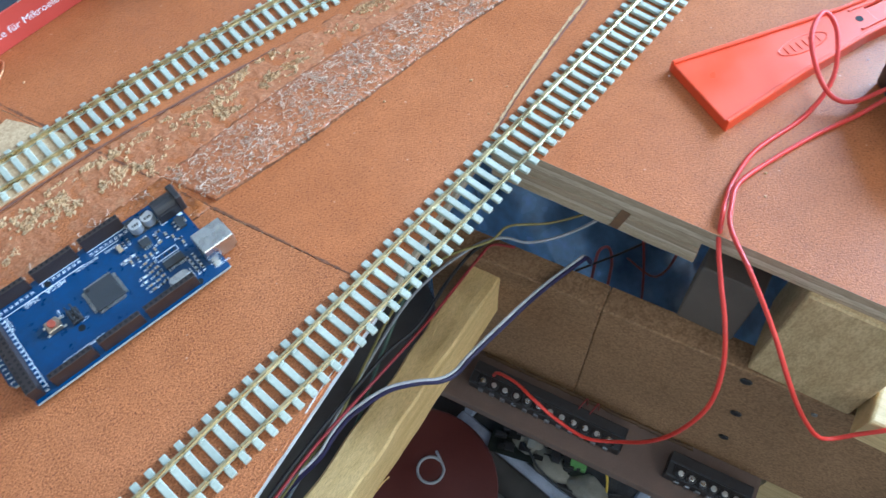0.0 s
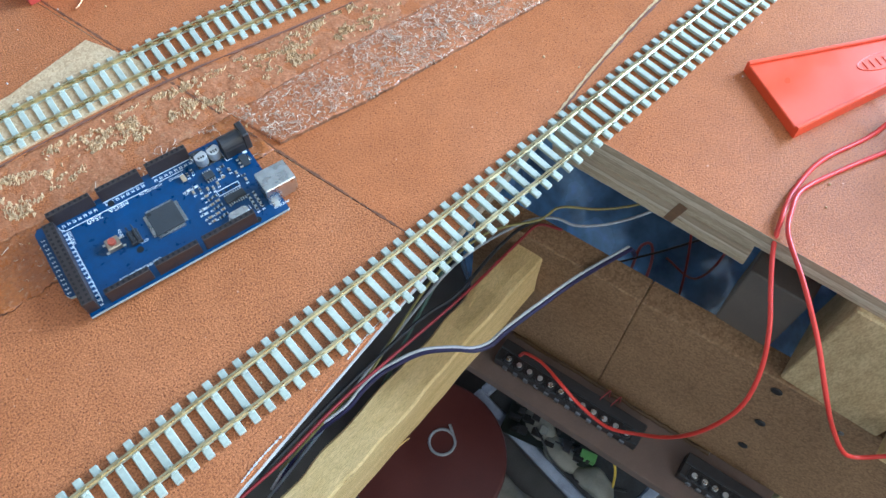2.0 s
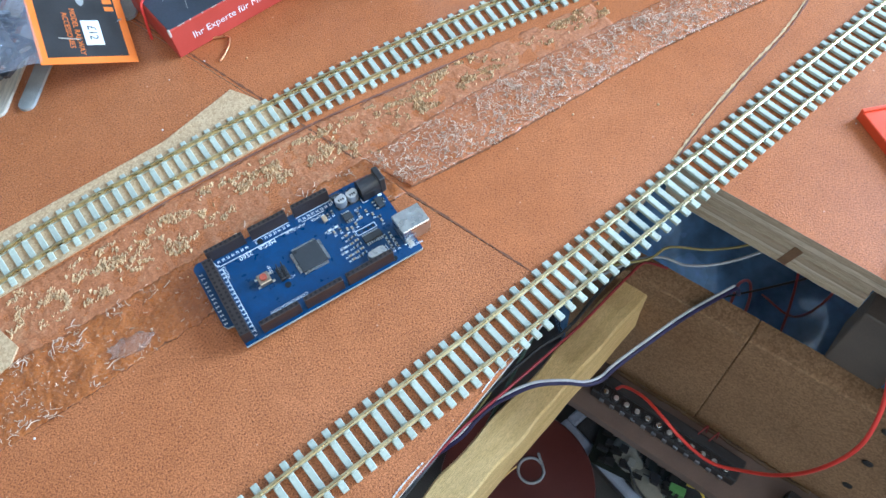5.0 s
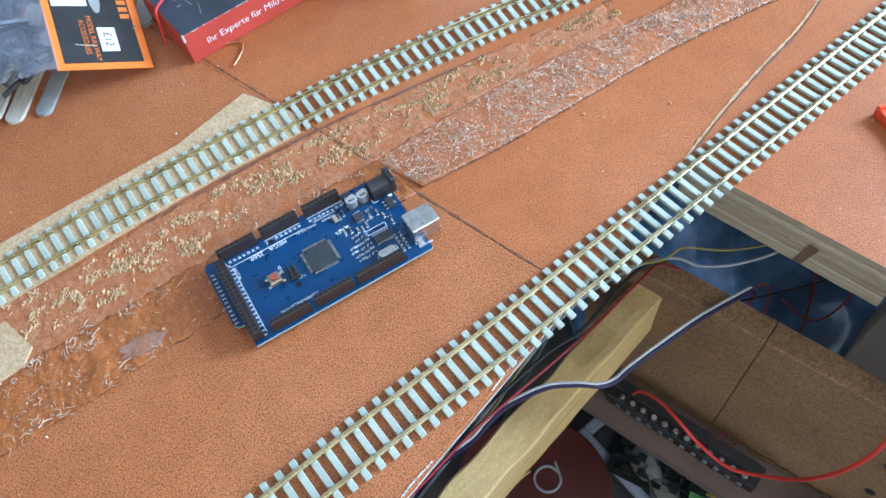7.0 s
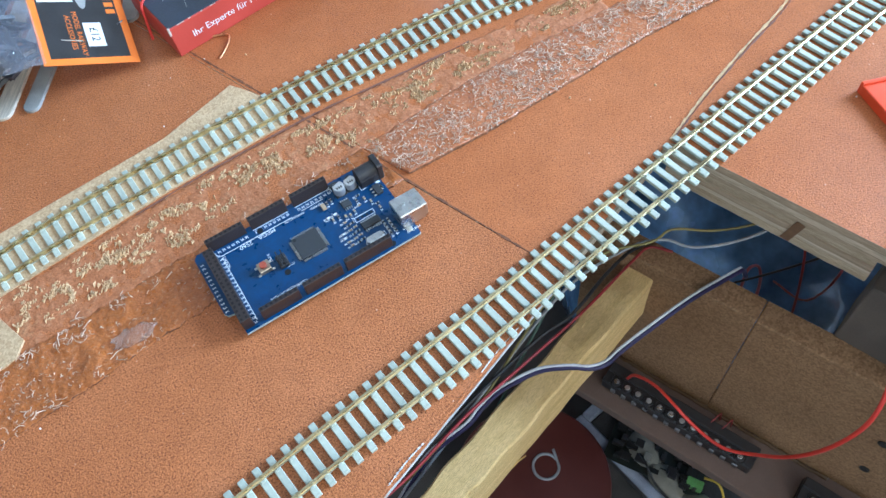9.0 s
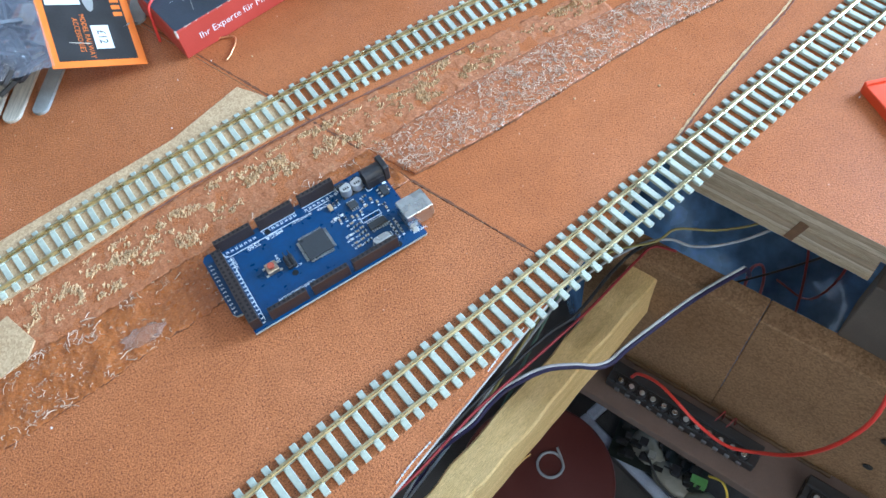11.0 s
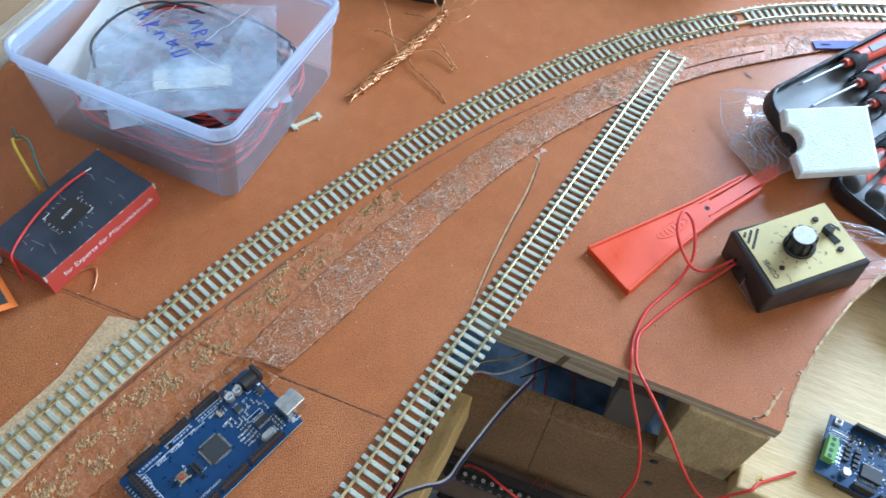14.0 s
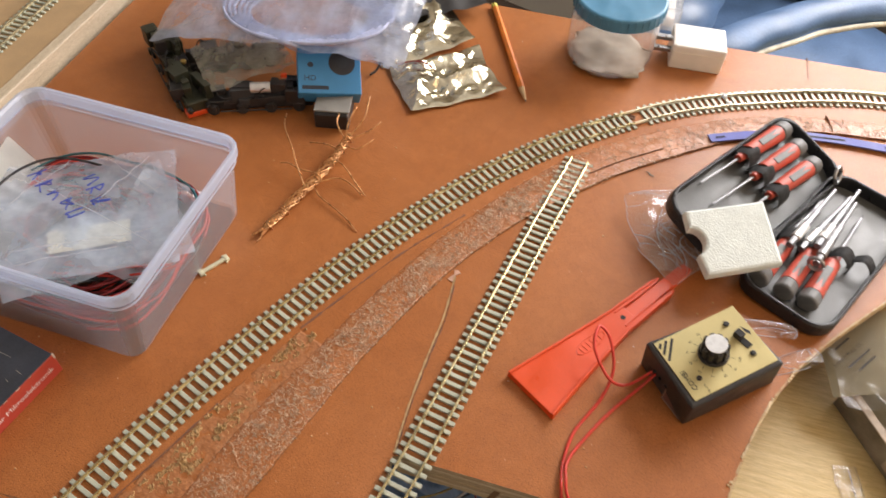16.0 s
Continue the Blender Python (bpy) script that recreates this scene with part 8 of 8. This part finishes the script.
def wrapper(x, y, z, w, h, turn, seed, label, folds, film=None):
    """A loose clear wrapper: a softly folded film; white tubes paint glints on folds and rims."""
    t = thing("clear_wrapper", label, "wrapper", pose(x, y, z, 0, -6, turn), "clear wrappers")
    rr = random.Random(seed)
    lift = lambda u, v: 0.5 * min(w, h) * 0.22 * (1 + crease(u * 0.45, v * 0.4, seed)) * min(1.0, 0.35 + 3 * min(u, 1 - u, v, 1 - v))
    def bend(q):
        u, v = abs(2 * q.x / w), abs(2 * q.y / h)
        pull = 1 - 0.13 * min(1.0, u * v) ** 2
        wave = Vector((noise.noise(q * 25 + Vector((seed, 0, 0))), noise.noise(q * 25 + Vector((0, seed, 0))), 0))
        return Vector((q.x * pull, q.y * pull, q.z)) + wave * min(w, h) * 0.2
    bm = sheet(w, h, 44, 34, lift)
    for q in bm.verts:
        q.co = bend(q.co)
    part("film", bm, film or FILM, t, smooth=True)
    at = lambda u, v: bend(Vector(((u - 0.5) * w, (v - 0.5) * h, lift(u, v))))
    for u0, v0, u1, v1 in ((0.02, 0.0, 0.7, 0.0), (1.0, 0.1, 1.0, 0.9), (0.95, 1.0, 0.3, 1.0), (0.0, 0.9, 0.0, 0.25)):
        part("rim", tube([at(u0 + (u1 - u0) * k / 9, v0 + (v1 - v0) * k / 9) for k in range(10)], 0.00028, 4, 2), GLINT_GLUE_WHITE, t, smooth=True)
    for _ in range(folds):
        u, v, a, bow = rr.uniform(0.1, 0.9), rr.uniform(0.1, 0.9), rr.uniform(0, 6.28), rr.uniform(-1.6, 1.6)
        line = []
        for k in range(9):
            line.append(at(min(1, max(0, u)), min(1, max(0, v))) + Vector((0, 0, 0.0003)))
            u, v, a = u + 0.055 * math.cos(a), v + 0.055 * math.sin(a), a + bow / 8
        part("fold", tube(line, rr.uniform(0.00018, 0.0005), 4, 2), GLINT_GLUE_WHITE, t, smooth=True)


wrapper(0.560, -0.097, 0.004, 0.092, 0.060, 42, 41, "crumpled clear wrapper beside the tool case", 16)
wrapper(0.540, -0.118, 0.008, 0.060, 0.055, -20, 42, "crumpled clear wrapper beside the tool case", 14)
wrapper(0.491, -0.205, 0.020, 0.014, 0.066, 27, 44, "thin clear film along the controller", 3, FILM_SOFT)
wrapper(0.494, -0.244, 0.001, 0.046, 0.016, -42, 47, "crumpled clear wrapper at the board rim", 5, FILM_SOFT)

# ---------------------------------------------------------------- the blue chair beyond the table
chair = thing("armchair", "worn blue leather armchair with cream piping", "chair", pose(1.42, 0.0, FLOOR_Z, 0, 0, 0))
part("seat", crumple(blob(0.26, (0.02, -0.04, 0.46), (0.82, 1.3, 0.26), 0.10, 4, 3, 4), 0.012, 9), CHAIR_BLUE, chair, smooth=True)
arm_pts = [(-0.46, 0.06, 0.64), (-0.38, -0.004, 0.695), (-0.312, -0.030, 0.70), (-0.249, -0.064, 0.70), (-0.19, -0.098, 0.70), (-0.106, -0.178, 0.70), (-0.03, -0.30, 0.69), (0.0, -0.40, 0.62)]
arm = crumple(sweep(spline(arm_pts, 10), [(0.030 * math.cos(6.2832 * k / 18), 0.020 * math.sin(6.2832 * k / 18)) for k in range(18)]), 0.003, 14)
part("arm", arm, CHAIR_BLUE, chair, "padded curved arm", smooth=True)
part("piping", tube([(x - 0.018, y - 0.026, z - 0.010) for x, y, z in arm_pts], 0.0042, 8, 10), PIPING, chair, "cream piping cord", smooth=True)
part("back", crumple(blob(0.30, (0.26, 0.10, 0.70), (0.36, 1.0, 0.9), 0.10, 4, 6, 4), 0.012, 9), CHAIR_BLUE, chair, smooth=True)
for x, y, bend in ((-0.16, 0.13, 20), (-0.13, 0.21, -15)):
    part("cushion_fold", crumple(blob(0.12, (x + 0.06, y, 0.565), (1.0, 0.55, 0.4), 0.2, 12, bend, 3), 0.008, 18), CHAIR_BLUE, chair, smooth=True)
# upright panel added to darken the background beyond the chair
part("backing_panel", box((0.05, 0.5, 0.62), (0.35, -0.28, 0.04), 0.01), surf("dark_backing_grey", (0.12, 0.115, 0.12), 0.6), chair, "dull grey panel added behind the chair")
for x, y in ((-0.15, -0.15), (-0.15, 0.2), (0.2, -0.15), (0.2, 0.2)):
    part("leg", rod(0.02, 0.42, (x, y, 0.0), 14), BLACK_PLASTIC, chair)


# ---------------------------------------------------------------- tracks, sleeper by sleeper
RAIL = [(-0.00095, 0), (0.00095, 0), (0.00095, 0.00035), (0.0003, 0.0006), (0.0003, 0.0016), (0.00055, 0.0018), (0.00055, 0.0025), (-0.00055, 0.0025), (-0.00055, 0.0018), (-0.0003, 0.0016), (-0.0003, 0.0006), (-0.00095, 0.00035)]
GAUGE, PITCH = 0.0165, 0.0076


def sleeper_mesh(length):
    bm = box((0.0034, length, 0.0021), (0, 0, 0), 0.0003)
    for side in (-1, 1):
        for k in (-1, 1):
            y = side * GAUGE / 2 + k * 0.00165
            box((0.0021, 0.0011, 0.0011), (0, y, 0.002), 0.0002, bm=bm)
    me = bpy.data.meshes.new("sleeper")
    bm.to_mesh(me)
    bm.free()
    me.materials.append(SLEEPER)
    return me


SLEEPER_MESH = sleeper_mesh(0.0292)


def track(label, pts, rail, z=0.0, first=0.004, gaps=()):
    """Two rails on a row of sleepers along a smooth line."""
    path = spline([(*p, z) for p in pts], 24)
    t = thing("railway_track", label, "track", Matrix.Translation(path[0]), "model railway tracks")
    base = path[0].copy()
    for side in (-1, 1):
        bm = bmesh.new()
        line = []
        for i, q in enumerate(path):
            d = (path[min(i + 1, len(path) - 1)] - path[max(i - 1, 0)]).normalized()
            line.append(q - base + Vector((-d.y, d.x, 0)) * side * (GAUGE / 2 + 0.0003) + Vector((0, 0, 0.0021)))
        part("rail", sweep(line, RAIL, bm), rail, t)
        web = [q - Vector((0, 0, 0.0014)) for q in line]
        part("web", sweep(web, [(-0.0007, 0), (0.0007, 0), (0.0007, 0.0009), (-0.0007, 0.0009)]), SLEEPER, t)
    at, run, k = first, 0.0, 0
    for a, b in zip(path, path[1:]):
        step = (b - a).length
        while run + step > at:
            q = a.lerp(b, (at - run) / step)
            d = (b - a).normalized()
            if not any(g0 < at < g1 for g0, g1 in gaps):
                ob = new("sleeper", SLEEPER_MESH)
                ob.parent = t
                r = random.Random(k)
                ob.matrix_basis = pose(*(q - base), 0, 0, math.degrees(math.atan2(d.y, d.x)) + r.uniform(-0.6, 0.6))
            at += PITCH
            k += 1
        run += step
    return t


track("brass-railed curved model railway track on grey sleepers", [(-0.42, 0.040), (-0.30, 0.078), (-0.2, 0.1005), (-0.12, 0.1125), (-0.06, 0.1215), (0, 0.1262), (0.06, 0.1292), (0.12, 0.1302), (0.2, 0.1272), (0.26, 0.1215), (0.34, 0.1125), (0.395, 0.1035), (0.45, 0.0912), (0.51, 0.0745), (0.56, 0.0570), (0.6, 0.0403), (0.65, 0.0135), (0.684, -0.0065)], BRASS)
track("silver-railed curved model railway track on grey sleepers", [(0.6845, -0.0068), (0.715, -0.0272), (0.744, -0.0502), (0.774, -0.0785), (0.805, -0.1125), (0.834, -0.1465), (0.862, -0.185), (0.884, -0.2235), (0.915, -0.287)], NICKEL, first=0.018)
track("loose straight length of brass-railed track across the opening", [(-0.20, -0.1030), (-0.03, -0.0762), (0.10, -0.0608), (0.187, -0.0492), (0.247, -0.0412), (0.309, -0.0325), (0.39, -0.0210), (0.5, -0.0055), (0.597, 0.0072)], BRASS, z=0.0004)
track("straight model railway track on the raised fibreboard", [(-0.30, 0.3820), (-0.02, 0.4710), (0.16, 0.5300), (0.37, 0.5960), (0.62, 0.6800)], NICKEL, z=0.0142)

# the joint between the two curved lengths: bare joiners, broken sleeper bases and dabs of clear glue
for side in (-1, 1):
    single("rail_joiner", box((0.013, 0.0026, 0.0018), (0, 0, 0), 0.0003), NICKEL, "small folded metal rail joiner between two tracks", "rail joiner", pose(0.6862 + 0.0046 * side, -0.0083 + 0.0072 * side, 0.0022, 0, 0, -33), "rail joiners")
lump_r = random.Random(83)
for k in range(6):
    x, y = 0.672 + 0.0042 * k + lump_r.uniform(-0.002, 0.002), 0.003 - 0.0027 * k + lump_r.uniform(-0.008, 0.008)
    single("glue_crumb", crumple(blob(lump_r.uniform(0.0018, 0.0032), (0, 0, 0.0008), (1.5, 0.8, 0.45), 0.4, 300, k, 2), 0.0006, 400, k), SEAM_BROWN, "brown crumb of old glue in the track joint", "debris", pose(x, y, 0, 0, 0, lump_r.uniform(0, 180)), "crumbs in the track joint", smooth=True)
for x, y in ((0.779, -0.074), (0.770, -0.083)):
    single("glue_dab", crumple(blob(0.0036, (0, 0, 0.0022), (1.2, 0.9, 0.6), 0.3, 250, x * 90, 2), 0.0006, 300), GLINT_GLUE_WHITE, "clear bluish dab of glue on the track", "glue", pose(x, y, 0.0015), "dabs of glue", smooth=True)
